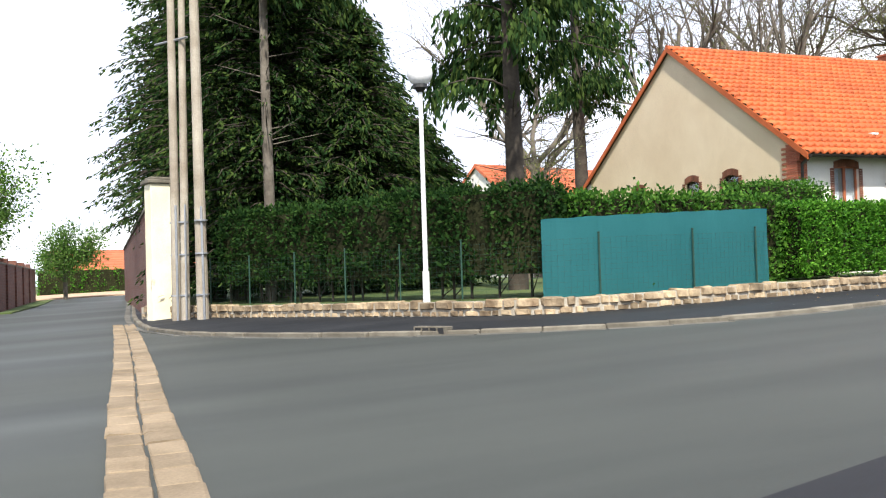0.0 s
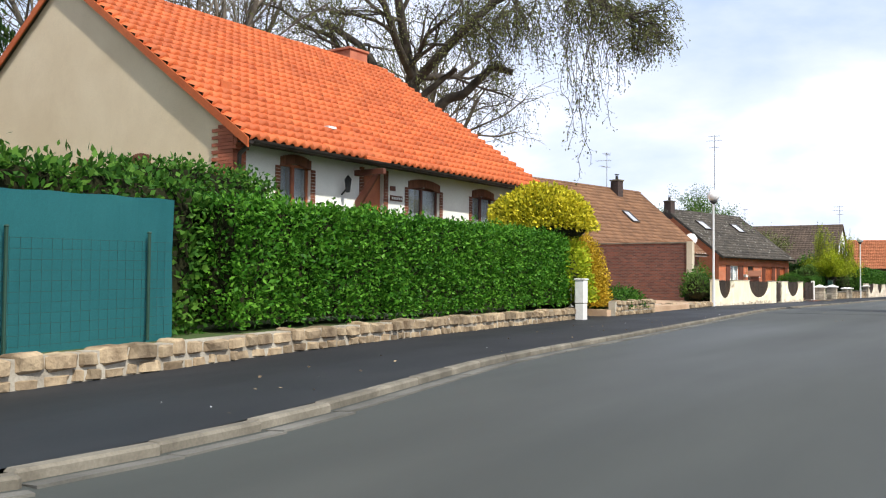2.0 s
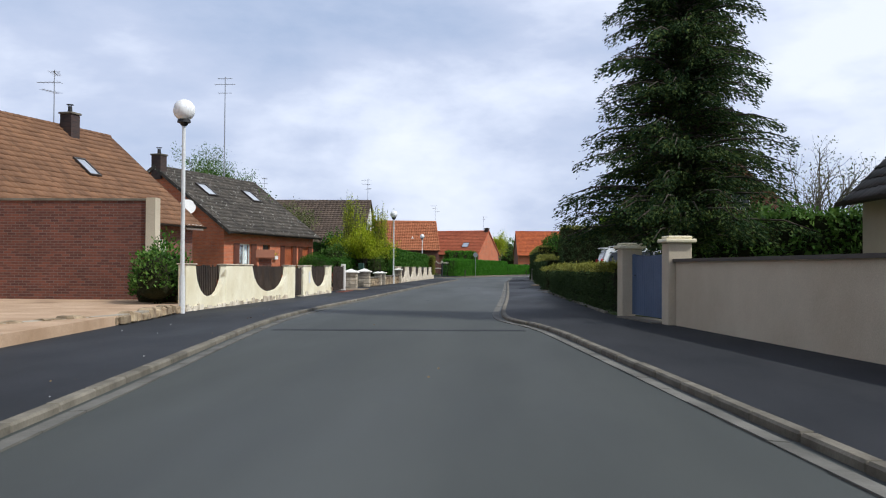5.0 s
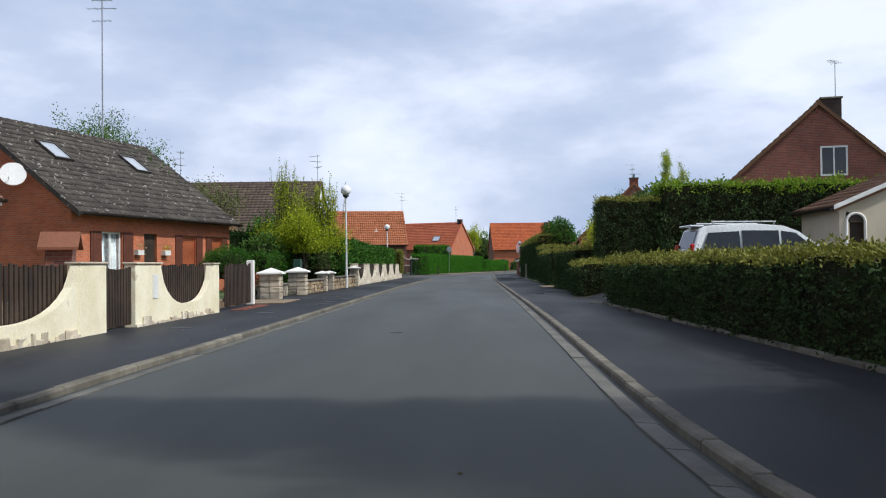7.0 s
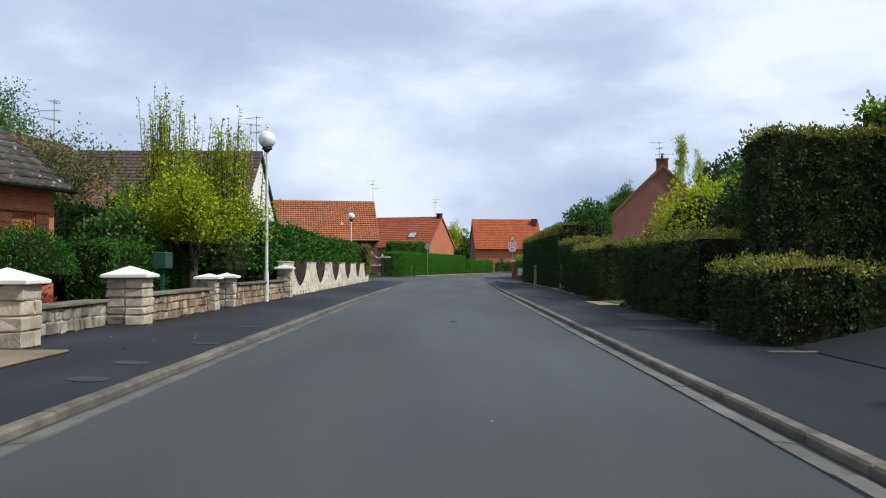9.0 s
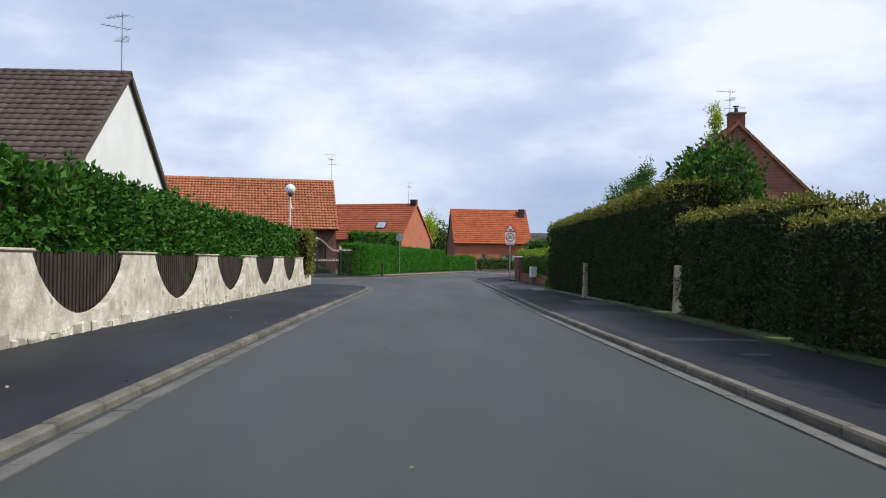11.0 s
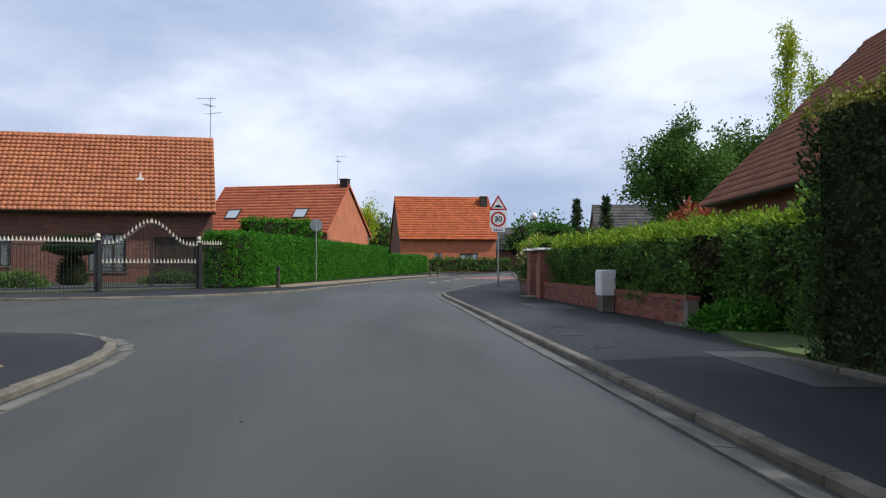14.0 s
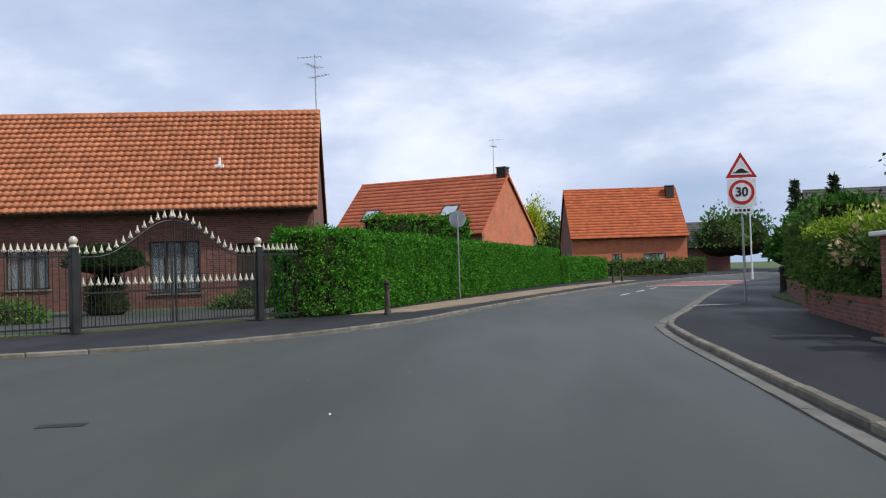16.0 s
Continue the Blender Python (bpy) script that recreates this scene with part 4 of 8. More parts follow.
def window(house, axis, a0, a1, z0, z1, d, out, frame_mat, curtain=True, lintel=None, bars=1, sill=True, shutters=None):
    """A window in a wall: frame with its panes, sill, curtain; out is +1 or -1, the side that looks outdoors along the wall's depth axis."""
    def put(bm, u0, u1, v0, v1, w0, w1, bevel=0.0):
        w0, w1 = d + out * w0, d + out * w1
        w0, w1 = min(w0, w1), max(w0, w1)
        if axis == "x":
            box(bm, u0, u1, w0, w1, v0, v1, bevel)
        else:
            box(bm, w0, w1, u0, u1, v0, v1, bevel)
    f = 0.06
    bm = bmesh.new()
    rings = []
    for w in (d - out * 0.16, d - out * 0.09):
        for inset in (0.0, f):
            corners = [(a0 + inset, z0 + inset), (a1 - inset, z0 + inset), (a1 - inset, z1 - inset), (a0 + inset, z1 - inset)]
            rings.append([bm.verts.new((u, w, v) if axis == "x" else (w, u, v)) for u, v in corners])
    for p, q in ((0, 1), (1, 3), (3, 2), (2, 0)):
        for i in range(4):
            j = (i + 1) % 4
            bm.faces.new((rings[p][i], rings[p][j], rings[q][j], rings[q][i]))
    bmesh.ops.recalc_face_normals(bm, faces=bm.faces[:])
    win = part("window", bm, frame_mat, house)
    for b in range(bars):
        c = a0 + (a1 - a0) * (b + 1) / (bars + 1)
        bm = bmesh.new()
        put(bm, c - 0.045, c + 0.045, z0 + f, z1 - f, -0.155, -0.085)
        part("mullion", bm, frame_mat, win)
    for b in range(bars + 1):
        bm = bmesh.new()
        put(bm, a0 + (a1 - a0) * b / (bars + 1) + f, a0 + (a1 - a0) * (b + 1) / (bars + 1) - f, z0 + f, z1 - f, -0.13, -0.12)
        pane = part("pane", bm, M["glass"], win)
        pane.visible_shadow = False
    if curtain:
        bm = bmesh.new()
        n = 16
        for side in (0, 1):
            c0 = a0 + 0.07 if side == 0 else a0 + (a1 - a0) * 0.62
            c1 = a0 + (a1 - a0) * 0.38 if side == 0 else a1 - 0.07
            prev = None
            for i in range(n + 1):
                c = c0 + (c1 - c0) * i / n
                w = d + out * (-0.24 + 0.02 * math.sin(i * 2.1))
                pts = [(c, w, z0 + 0.05), (c, w, z1 - 0.05)] if axis == "x" else [(w, c, z0 + 0.05), (w, c, z1 - 0.05)]
                cur = [bm.verts.new(p) for p in pts]
                if prev:
                    bm.faces.new((prev[0], cur[0], cur[1], prev[1]))
                prev = cur
        part("curtain", bm, M["curtain"], win)
    if sill:
        bm = bmesh.new()
        put(bm, a0 - 0.08, a1 + 0.08, z0 - 0.07, z0, -0.1, 0.07, 0.01)
        part("sill", bm, M["concrete"], win)
    if lintel:
        n = max(6, int((a1 - a0) / 0.075))
        for i in range(n):
            t = (i + 0.5) / n
            c = a0 + (a1 - a0) * t
            h = 0.10 * (1 - (2 * t - 1) ** 2)
            bm = bmesh.new()
            put(bm, c - (a1 - a0) / n * 0.46, c + (a1 - a0) / n * 0.46, z1 - 0.10 + h, z1 + 0.12 + h, -0.06, 0.025)
            part("brick", bm, lintel, win)
        for c in (a0, a1):
            for i in range(int((z1 - z0) / 0.075)):
                wid = 0.15
                c0, c1 = (c - wid, c - 0.002) if c == a0 else (c + 0.002, c + wid)
                bm = bmesh.new()
                put(bm, c0, c1, z0 + i * 0.075 + 0.004, z0 + i * 0.075 + 0.068, -0.05, 0.02)
                part("brick", bm, lintel, win)
    if shutters:
        for c0, c1 in ((a0 - (a1 - a0) / 2 - 0.02, a0 - 0.02), (a1 + 0.02, a1 + (a1 - a0) / 2 + 0.02)):
            bm = bmesh.new()
            k = 4
            for i in range(k):
                put(bm, c0 + (c1 - c0) * i / k + 0.004, c0 + (c1 - c0) * (i + 1) / k - 0.004, z0, z1, 0.01, 0.04)
            for zz in (z0 + 0.2, z1 - 0.28):
                put(bm, c0 + 0.02, c1 - 0.02, zz, zz + 0.08, 0.04, 0.06)
            part("shutter", bm, shutters, win)
    return win


def skylight(house, centre, u, s, w, h, glass="skylight_glass"):
    """A roof window lying in the slope."""
    u, s = Vector(u), Vector(s)
    n = u.cross(s)
    rot = Matrix((u, s, n)).transposed()
    bm = bmesh.new()
    f = 0.07
    for r in ((-w / 2, w / 2, -h / 2, -h / 2 + f), (-w / 2, w / 2, h / 2 - f, h / 2), (-w / 2, -w / 2 + f, -h / 2 + f, h / 2 - f), (w / 2 - f, w / 2, -h / 2 + f, h / 2 - f)):
        box(bm, r[0], r[1], r[2], r[3], 0.0, 0.15)
    for v in bm.verts:
        v.co = rot @ v.co + Vector(centre)
    fr = part("skylight", bm, M["gutter_pvc"], house)
    bm = bmesh.new()
    box(bm, -w / 2 + f, w / 2 - f, -h / 2 + f, h / 2 - f, 0.09, 0.11)
    for v in bm.verts:
        v.co = rot @ v.co + Vector(centre)
    part("pane", bm, M[glass], fr)


def chimney(house, x, y, z0, z1, w, material, cap=True, pots=1):
    bm = bmesh.new()
    box(bm, x - w / 2, x + w / 2, y - w / 2, y + w / 2, z0, z1)
    ch = part("chimney", bm, material, house)
    bm = bmesh.new()
    box(bm, x - w / 2 - 0.06, x + w / 2 + 0.06, y - w / 2 - 0.06, y + w / 2 + 0.06, z1, z1 + 0.09, 0.015)
    part("chimney_crown", bm, M["concrete"] if cap else material, ch)
    for i in range(pots):
        bm = bmesh.new()
        px = x + (i - (pots - 1) / 2) * 0.35
        rod(bm, (px, y, z1 + 0.09), (px, y, z1 + 0.38), 0.11, 0.09, 10)
        rod(bm, (px, y, z1 + 0.44), (px, y, z1 + 0.47), 0.16, 0.16, 10)
        for a in range(3):
            rod(bm, (px + 0.09 * math.cos(a * 2.1), y + 0.09 * math.sin(a * 2.1), z1 + 0.36), (px + 0.09 * math.cos(a * 2.1), y + 0.09 * math.sin(a * 2.1), z1 + 0.45), 0.012, n=4)
        part("chimney_pot", bm, M["metal_black"] if cap else M["tile_red"], ch)
    return ch


def aerial(house, x, y, z0, z1, turn=0.0, arms=3):
    """A television aerial: mast with booms and cross rods."""
    bm = bmesh.new()
    rod(bm, (x, y, z0), (x, y, z1), 0.025, 0.018, 6)
    for k in range(arms):
        z = z1 - 0.12 - k * 0.45
        a = turn + k * 1.3
        dx, dy = math.cos(a), math.sin(a)
        rod(bm, (x - dx * 0.3, y - dy * 0.3, z), (x + dx * 0.8, y + dy * 0.8, z), 0.012, n=4)
        for i in range(6):
            t = -0.25 + i * 0.2
            half = 0.28 - 0.025 * i
            rod(bm, (x + dx * t + dy * half, y + dy * t - dx * half, z), (x + dx * t - dy * half, y + dy * t + dx * half, z), 0.007, n=4)
    part("antenna", bm, M["metal_grey"], house)


def gable_house(name, loc, rz, length, depth, ridge_at, eave, ridge, wall, roof, label, openings=(), gable_openings=(), end_openings=(), back_eave=None, over=0.35, verge=0.15, tiles=(0.30, 0.33, 0.035), singles=(0, 0, 0, 0), tile_back=False, gable_wall=None, base=0.0, tile_front=True, hip=0.0):
    """A pitched-roof house: x along the ridge, front at y = 0, back at y = depth. Openings in the front wall as (x0, x1, z0, z1)."""
    h = thing(name, loc, rz, label, "house")
    back_eave = eave if back_eave is None else back_eave
    t = 0.3
    up_f = (ridge - eave) / ridge_at
    up_b = (ridge - back_eave) / (depth - ridge_at)
    bm = bmesh.new()
    panel(bm, "x", 0, length, base, eave - 0.02, 0, t, openings)
    part("front_wall", bm, wall, h)
    bm = bmesh.new()
    panel(bm, "x", 0, length, base, back_eave - 0.02, depth - t, depth)
    part("back_wall", bm, wall, h)
    low = min(eave, back_eave) - 0.25
    for nm, x0, x1, holes in (("gable_wall", 0.0, t, gable_openings), ("end_wall", length - t, length, end_openings)):
        bm = bmesh.new()
        panel(bm, "y", t, depth - t, base, low, x0, x1, holes)
        if hip and nm == "end_wall":
            part(nm, bm, wall, h)
            continue
        prism(bm, [(x0, t, low), (x0, t, eave - 0.06 + up_f * t), (x0, ridge_at, ridge - 0.08), (x0, depth - t, back_eave - 0.06 + up_b * t), (x0, depth - t, low)], (x1 - x0, 0, 0))
        part(nm, bm, gable_wall or wall, h)
    roof_ob = None
    for side in (0, 1):
        if side == 0:
            p0, s = Vector((-verge, -over, eave - over * up_f)), Vector((0, ridge_at + over, (ridge_at + over) * up_f))
        else:
            p0, s = Vector((length + verge, depth + over, back_eave - over * up_b)), Vector((0, -(depth - ridge_at + over), (depth - ridge_at + over) * up_b))
        slope = s.length
        s = s.normalized()
        u = Vector((1, 0, 0)) if side == 0 else Vector((-1, 0, 0))
        n = u.cross(s)
        bm = bmesh.new()
        L = length + 2 * verge
        c0, c1 = (0.0, hip) if side == 0 else (hip, 0.0)
        prism(bm, [p0, p0 + u * L, p0 + u * (L - c1) + s * slope, p0 + u * c0 + s * slope], -n * 0.10)
        r = part("roof", bm, roof if not tile_front else M["wood_dark"], h)
        if tile_front and (side == 0 or tile_back):
            tile_roof(r, p0 + n * 0.004, u, s, L, slope, *tiles, roof, singles if side == 0 else (0, 0, 0, 0), cut0=c0, cut1=c1)
        elif tile_front:
            tile_roof(r, p0 + n * 0.004, u, s, L, slope, tiles[0] * 3, tiles[1], 0.0, roof, cut0=c0, cut1=c1)
        if side == 0:
            roof_ob = r
        bm = bmesh.new()
        gy = p0.y - (0.10 if side == 0 else -0.10)
        gzz = p0.z - 0.01
        k = 6
        rings = []
        for x in (-verge, length + verge):
            rings.append([bm.verts.new((x, gy + 0.085 * math.cos(a), gzz + 0.085 * math.sin(a))) for a in [math.pi + math.pi * i / k for i in range(k + 1)]])
        for i in range(k):
            bm.faces.new((rings[0][i], rings[0][i + 1], rings[1][i + 1], rings[1][i]))
        bmesh.ops.solidify(bm, geom=bm.faces[:], thickness=0.01)
        part("gutter", bm, M["gutter_pvc"], h)
    bm = bmesh.new()
    n = max(4, int(length / 0.36))
    for i in range(n):
        x0, x1 = -verge + (length + 2 * verge - hip) * i / n, -verge + (length + 2 * verge - hip) * (i + 1) / n
        rod(bm, (x0, ridge_at, ridge - 0.01), (x1 + 0.02, ridge_at, ridge - 0.01), 0.115, 0.10, 8)
    part("ridge_tiles", bm, roof, h, kind="stuff")
    if hip:
        bm = bmesh.new()
        top = Vector((length + verge - hip, ridge_at, ridge))
        ca, cb = Vector((length + verge, -over, eave - over * up_f)), Vector((length + verge, depth + over, back_eave - over * up_b))
        prism(bm, [ca, cb, top], (-0.1, 0, -0.06))
        for c in (ca, cb):
            for i in range(18):
                a, b = c.lerp(top, i / 18), c.lerp(top, (i + 1.05) / 18)
                rod(bm, a, b, 0.10, 0.11, 8)
        part("hip_end", bm, roof, h)
    for x0, x1 in ((-verge - 0.02, -verge + 0.02), (length + verge - 0.02, length + verge + 0.02)):
        if hip and x0 > 1:
            continue
        bm = bmesh.new()
        for ya, za, yb, zb in ((-over, eave - over * up_f, ridge_at, ridge), (ridge_at, ridge, depth + over, back_eave - over * up_b)):
            prism(bm, [(x0, ya, za - 0.16), (x0, ya, za + 0.05), (x0, yb, zb + 0.05), (x0, yb, zb - 0.16)], (x1 - x0, 0, 0))
        part("verge_board", bm, roof, h)
    return h, roof_ob


def slope_frame(eave, ridge, ridge_at):
    s = Vector((0, ridge_at, ridge - eave)).normalized()
    return Vector((1, 0, 0)), s

# beige house with orange tiles, front to the street (+x); local x runs up the street, local y away from it
h1, _ = gable_house(
    "house", (-20.0, 25.8, 0.0), 86.0, 12.6, 12.4, 6.25, 4.40, 8.75, M["render_white"], M["tile_orange"], "single-storey house with cream gable, white front and bright orange tiled roof",
    openings=[(1.42, 2.42, 2.45, 3.72), (4.35, 5.15, 1.75, 3.85), (6.2, 7.65, 2.45, 3.62), (9.3, 10.5, 2.45, 3.62)],
    gable_openings=[(2.7, 3.5, 2.95, 3.75), (4.8, 5.6, 2.95, 3.75), (8.1, 9.0, 2.95, 3.75)], back_eave=4.35, tiles=(0.27, 0.36, 0.085), singles=(0.0, 4.6, 0.0, 5.0), gable_wall=M["render_beige"], over=0.6, verge=0.12)
for a0, a1, z1 in ((1.42, 2.42, 3.72), (6.2, 7.65, 3.62), (9.3, 10.5, 3.62)):
    window(h1, "x", a0, a1, 2.45, z1, 0.0, -1, M["wood_red"] if a0 < 2 else M["wood_brown"], lintel=M["brick_brown"])
for a0, a1 in ((2.7, 3.5), (4.8, 5.6), (8.1, 9.0)):
    window(h1, "y", a0, a1, 2.95, 3.75, 0.0, -1, M["wood_dark"], curtain=False, lintel=M["brick_brown"], bars=0)
boxes("front_door", [(4.37, 5.13, 0.10, 0.16, 1.77, 3.83), (4.45, 5.05, 0.08, 0.10, 1.9, 2.7), (4.45, 5.05, 0.08, 0.10, 2.8, 3.7)], M["wood_red"], h1, "varnished wooden front door")
for i in range(27):
    for c, side in ((4.345, -1), (5.155, 1)):
        w = 0.16
        bm = bmesh.new()
        box(bm, min(c, c + side * w), max(c, c + side * w), -0.03, 0.06, 1.76 + i * 0.08, 1.83 + i * 0.08)
        part("brick", bm, M["brick_brown"], h1)
# brick corner quoin under the eave
for i in range(14):
    w = 0.42 if i % 2 else 0.62
    bm = bmesh.new()
    box(bm, -0.04, 0.02, -0.05, w, 3.30 + i * 0.078, 3.37 + i * 0.078)
    box(bm, -0.03, 0.34, -0.05 - (0.012 * i if i > 6 else 0), 0.0, 3.30 + i * 0.078, 3.37 + i * 0.078)
    part("corner_brick", bm, M["brick_plain"], h1)
# little roof drawn forward over the door
bm = bmesh.new()
prism(bm, [(3.6, -0.72, 3.95), (3.6, -0.72, 4.05), (3.6, 1.2, 5.36), (3.6, 1.2, 5.16)], (0.95, 0, 0))
part("porch_roof", bm, M["tile_orange"], h1)
boxes("flashing", [(3.30, 3.59, 0.25, 0.75, 4.78, 4.84)], M["metal_white"], h1, "white metal flashing")
for c in (3.98,):
    bm = bmesh.new()
    box(bm, c, c + 0.12, -0.92, 0.0, 3.66, 3.80, 0.01)
    prism(bm, [(c + 0.02, -0.02, 2.85), (c + 0.02, -0.12, 2.85), (c + 0.02, -0.75, 3.66), (c + 0.02, -0.58, 3.66), (c + 0.02, -0.02, 3.05)], (0.08, 0, 0))
    part("porch_bracket", bm, M["wood_brown"], h1)
boxes("soffit", [(0.0, 12.6, -0.50, -0.01, 3.98, 4.01)], M["wood_dark"], h1, "dark boarded eave")
bm = bmesh.new()
rod(bm, (3.5, -0.02, 3.15), (3.5, -0.22, 3.32), 0.02, n=6)
rod(bm, (3.5, -0.22, 3.20), (3.5, -0.22, 3.50), 0.05, 0.085, 6)
rod(bm, (3.5, -0.22, 3.50), (3.5, -0.22, 3.62), 0.10, 0.01, 6)
part("wall_lantern", bm, M["metal_black"], h1, "black wall lantern")
plates = boxes("name_plate", [(5.42, 5.92, -0.03, 0.0, 3.16, 3.30), (5.42, 5.62, -0.03, 0.0, 3.42, 3.54)], M["wood_brown"], h1, "brown plates with pale bars")
boxes("bar", [(5.46 + i * 0.075, 5.505 + i * 0.075, -0.036, -0.031, 3.20, 3.26) for i in range(6)], M["plastic_white"], plates)
bm = bmesh.new()
rod(bm, (0.12, -0.50, 4.0), (0.12, -0.08, 3.75), 0.045, n=8)
rod(bm, (0.12, -0.08, 3.75), (0.12, -0.08, 0.4), 0.045, n=8)
part("downpipe", bm, M["gutter_pvc"], h1)
chimney(h1, 12.2, 7.3, 7.7, 9.38, 0.95, M["brick_plain"], cap=False, pots=0)
for a, b in ((1.0, 1.75), (4.0, 0.5)):
    bm = bmesh.new()
    c = Vector((a, 0, 4.4)) + slope_frame(4.4, 8.75, 6.25)[1] * b
    box(bm, c.x - 0.16, c.x + 0.16, c.y - 0.12, c.y + 0.14, c.z, c.z + 0.24, 0.02)
    part("roof_vent", bm, M["tile_orange"], h1)

# house with long brown roof, gable ends across the street
D2 = math.degrees(math.atan2(0.974, 0.228))
h2, _ = gable_house("house", (-27.3, 59.5, 0.0), D2, 15.4, 10.0, 4.75, 3.55, 7.6, M["brick_dark"], M["tile_brown"], "brick house with a long brown tiled roof and roof windows", openings=[(3, 4.4, 1.2, 2.5), (9, 10.2, 1.2, 2.5), (12.4, 13.3, 0.4, 2.5)], tiles=(0.33, 0.36, 0.025), singles=(0, 5.2, 0.0, 3.6), over=0.5)
window(h2, "x", 3, 4.4, 1.2, 2.5, 0, -1, M["plastic_white"])
window(h2, "x", 9, 10.2, 1.2, 2.5, 0, -1, M["plastic_white"])
boxes("front_door", [(12.42, 13.28, 0.1, 0.16, 0.42, 2.48)], M["plastic_white"], h2)
u2, s2 = slope_frame(3.55, 7.6, 4.75)
for a, b in ((2.6, 2.9), (10.4, 2.9)):
    skylight(h2, Vector((a, 0, 3.55)) + s2 * b, u2, s2, 0.78, 1.18)
chimney(h2, 12.0, 4.3, 6.9, 8.1, 0.6, M["brick_shaded"], pots=1)
aerial(h2, 11.6, 4.85, 7.6, 10.1, 0.5)
boxes("fascia", [(14.0, 15.5, -0.52, -0.46, 2.95, 3.2)], M["plastic_white"], h2)

# free-standing brick wall with a cement pier in front of it
wall_b = thing("garden_wall", (-25.6, 56.3, 0.3), 0, "tall dark red brick yard wall with a cement pier", "wall")
boxes("brickwork", [(0, 6.35, 0, 0.25, 0, 2.78)], M["brick_dark"], wall_b)
boxes("coping", [(-0.02, 6.35, -0.03, 0.28, 2.78, 2.84)], M["concrete"], wall_b)
boxes("pier", [(6.35, 6.62, -0.06, 0.34, 0, 2.86)], M["render_sand"], wall_b, "pale cement pier")

# brick house with dark tiles, shutters and satellite dish
D3 = math.degrees(math.atan2(0.968, 0.25))
h3, _ = gable_house("house", (-24.35, 81.7, 0.17), D3, 11.4, 9.4, 4.45, 3.35, 6.75, M["brick_orange"], M["tile_grey"], "low orange brick house with a dark mossy tiled roof", openings=[(1.7, 3.0, 0.15, 2.4), (4.45, 5.35, 0.15, 2.4), (7.25, 8.35, 0.9, 2.4), (9.75, 10.6, 0.9, 2.4)], tiles=(0.34, 0.36, 0.03), singles=(0, 5.8, 0, 2.6), over=0.45)
window(h3, "x", 1.7, 3.0, 0.15, 2.4, 0, -1, M["plastic_white"], sill=False, shutters=M["wood_brown"])
for a0, a1 in ((7.25, 8.35), (9.75, 10.6)):
    for i in range(15):
        boxes("shutter_slat", [(a0, a1, 0.08, 0.11, 0.9 + i * 0.1, 0.9 + i * 0.1 + 0.094)], M["wood_red"], h3)
    boxes("sill", [(a0 - 0.1, a1 + 0.1, -0.06, 0.08, 0.82, 0.895)], M["render_white"], h3)
    for c in (a0 - 0.54, a1 + 0.02):
        boxes("shutter", [(c + 0.13 * i, c + 0.13 * i + 0.122, -0.045, -0.012, 0.9, 2.4) for i in range(4)] + [(c + 0.02, c + 0.50, -0.06, -0.045, zz, zz + 0.08) for zz in (1.1, 2.1)], M["wood_brown"], h3)
boxes("front_door", [(4.47, 5.33, 0.1, 0.16, 0.16, 2.38)], M["wood_dark"], h3)
u3, s3 = slope_frame(3.35, 6.75, 4.45)
for a in (2.75, 8.1):
    skylight(h3, Vector((a, 0, 3.35)) + s3 * 3.6, u3, s3, 1.1, 1.2)
chimney(h3, 0.15, 4.3, 6.0, 7.35, 0.6, M["brick_shaded"])
bm = bmesh.new()
bmesh.ops.create_circle(bm, cap_ends=True, segments=24, radius=0.44)
bmesh.ops.extrude_face_region(bm, geom=bm.faces[:])
for i, v in enumerate(list(bm.verts)[24:]):
    v.co.z += 0.04
m_dish = Matrix.Translation((-0.42, 2.05, 4.38)) @ Vector((-0.72, -0.60, 0.35)).to_track_quat("Z", "Y").to_matrix().to_4x4()
bm.transform(m_dish)
rod(bm, (0.05, 2.35, 4.18), (-0.40, 2.22, 4.41), 0.03, n=6)
rod(bm, (-0.44, 2.18, 4.12), (-0.84, 1.9, 4.28), 0.015, n=6)
part("satellite_dish", bm, M["plastic_white"], h3, "round white satellite dish")
for i, (a, col) in enumerate(((3.95, "leaf_flower"), (5.85, "leaf_gold"))):
    boxes("wall_planter", [(a - 0.2, a + 0.2, -0.2, 0.0, 1.55, 1.75)], M["plastic_white"], h3)
    pts = np.array([a, -0.12, 1.82]) + rng.normal(0, 0.12, (60, 3))
    mesh_object("flowers", leaf_mesh("flowers", pts, np.tile([0, -0.3, 1.0], (60, 1)), 0.08), M[col], h3, kind="stuff")
mast = thing("radio_mast", (-28.0, 94.3, 7.9), 0, "tall thin radio mast with cross arms behind the roof", "antenna")
bm = bmesh.new()
rod(bm, (0, 0, -7.75), (0, 0, 6.4), 0.05, 0.03, 6)
part("pole", bm, M["metal_grey"], mast)
bm = bmesh.new()
for z, l in ((6.3, 0.5), (5.9, 0.7), (5.3, 0.45)):
    rod(bm, (-l, 0, z), (l, 0, z), 0.015, n=4)
    for i in range(4):
        rod(bm, (-l + i * l * 0.6, -0.2, z), (-l + i * l * 0.6, 0.2, z), 0.01, n=4)
part("cross_arms", bm, M["metal_grey"], mast)

# brown roof behind the spring tree
h4, _ = gable_house("house", (-27.0, 104.0, 0.1), 84, 11.0, 8.0, 4.0, 3.2, 7.0, M["render_white"], M["tile_brown"], "house with brown tiled roof behind garden trees", tiles=(0.5, 0.45, 0.0), over=0.4)
aerial(h4, 9.5, 4.0, 7.0, 9.2, 0.3)

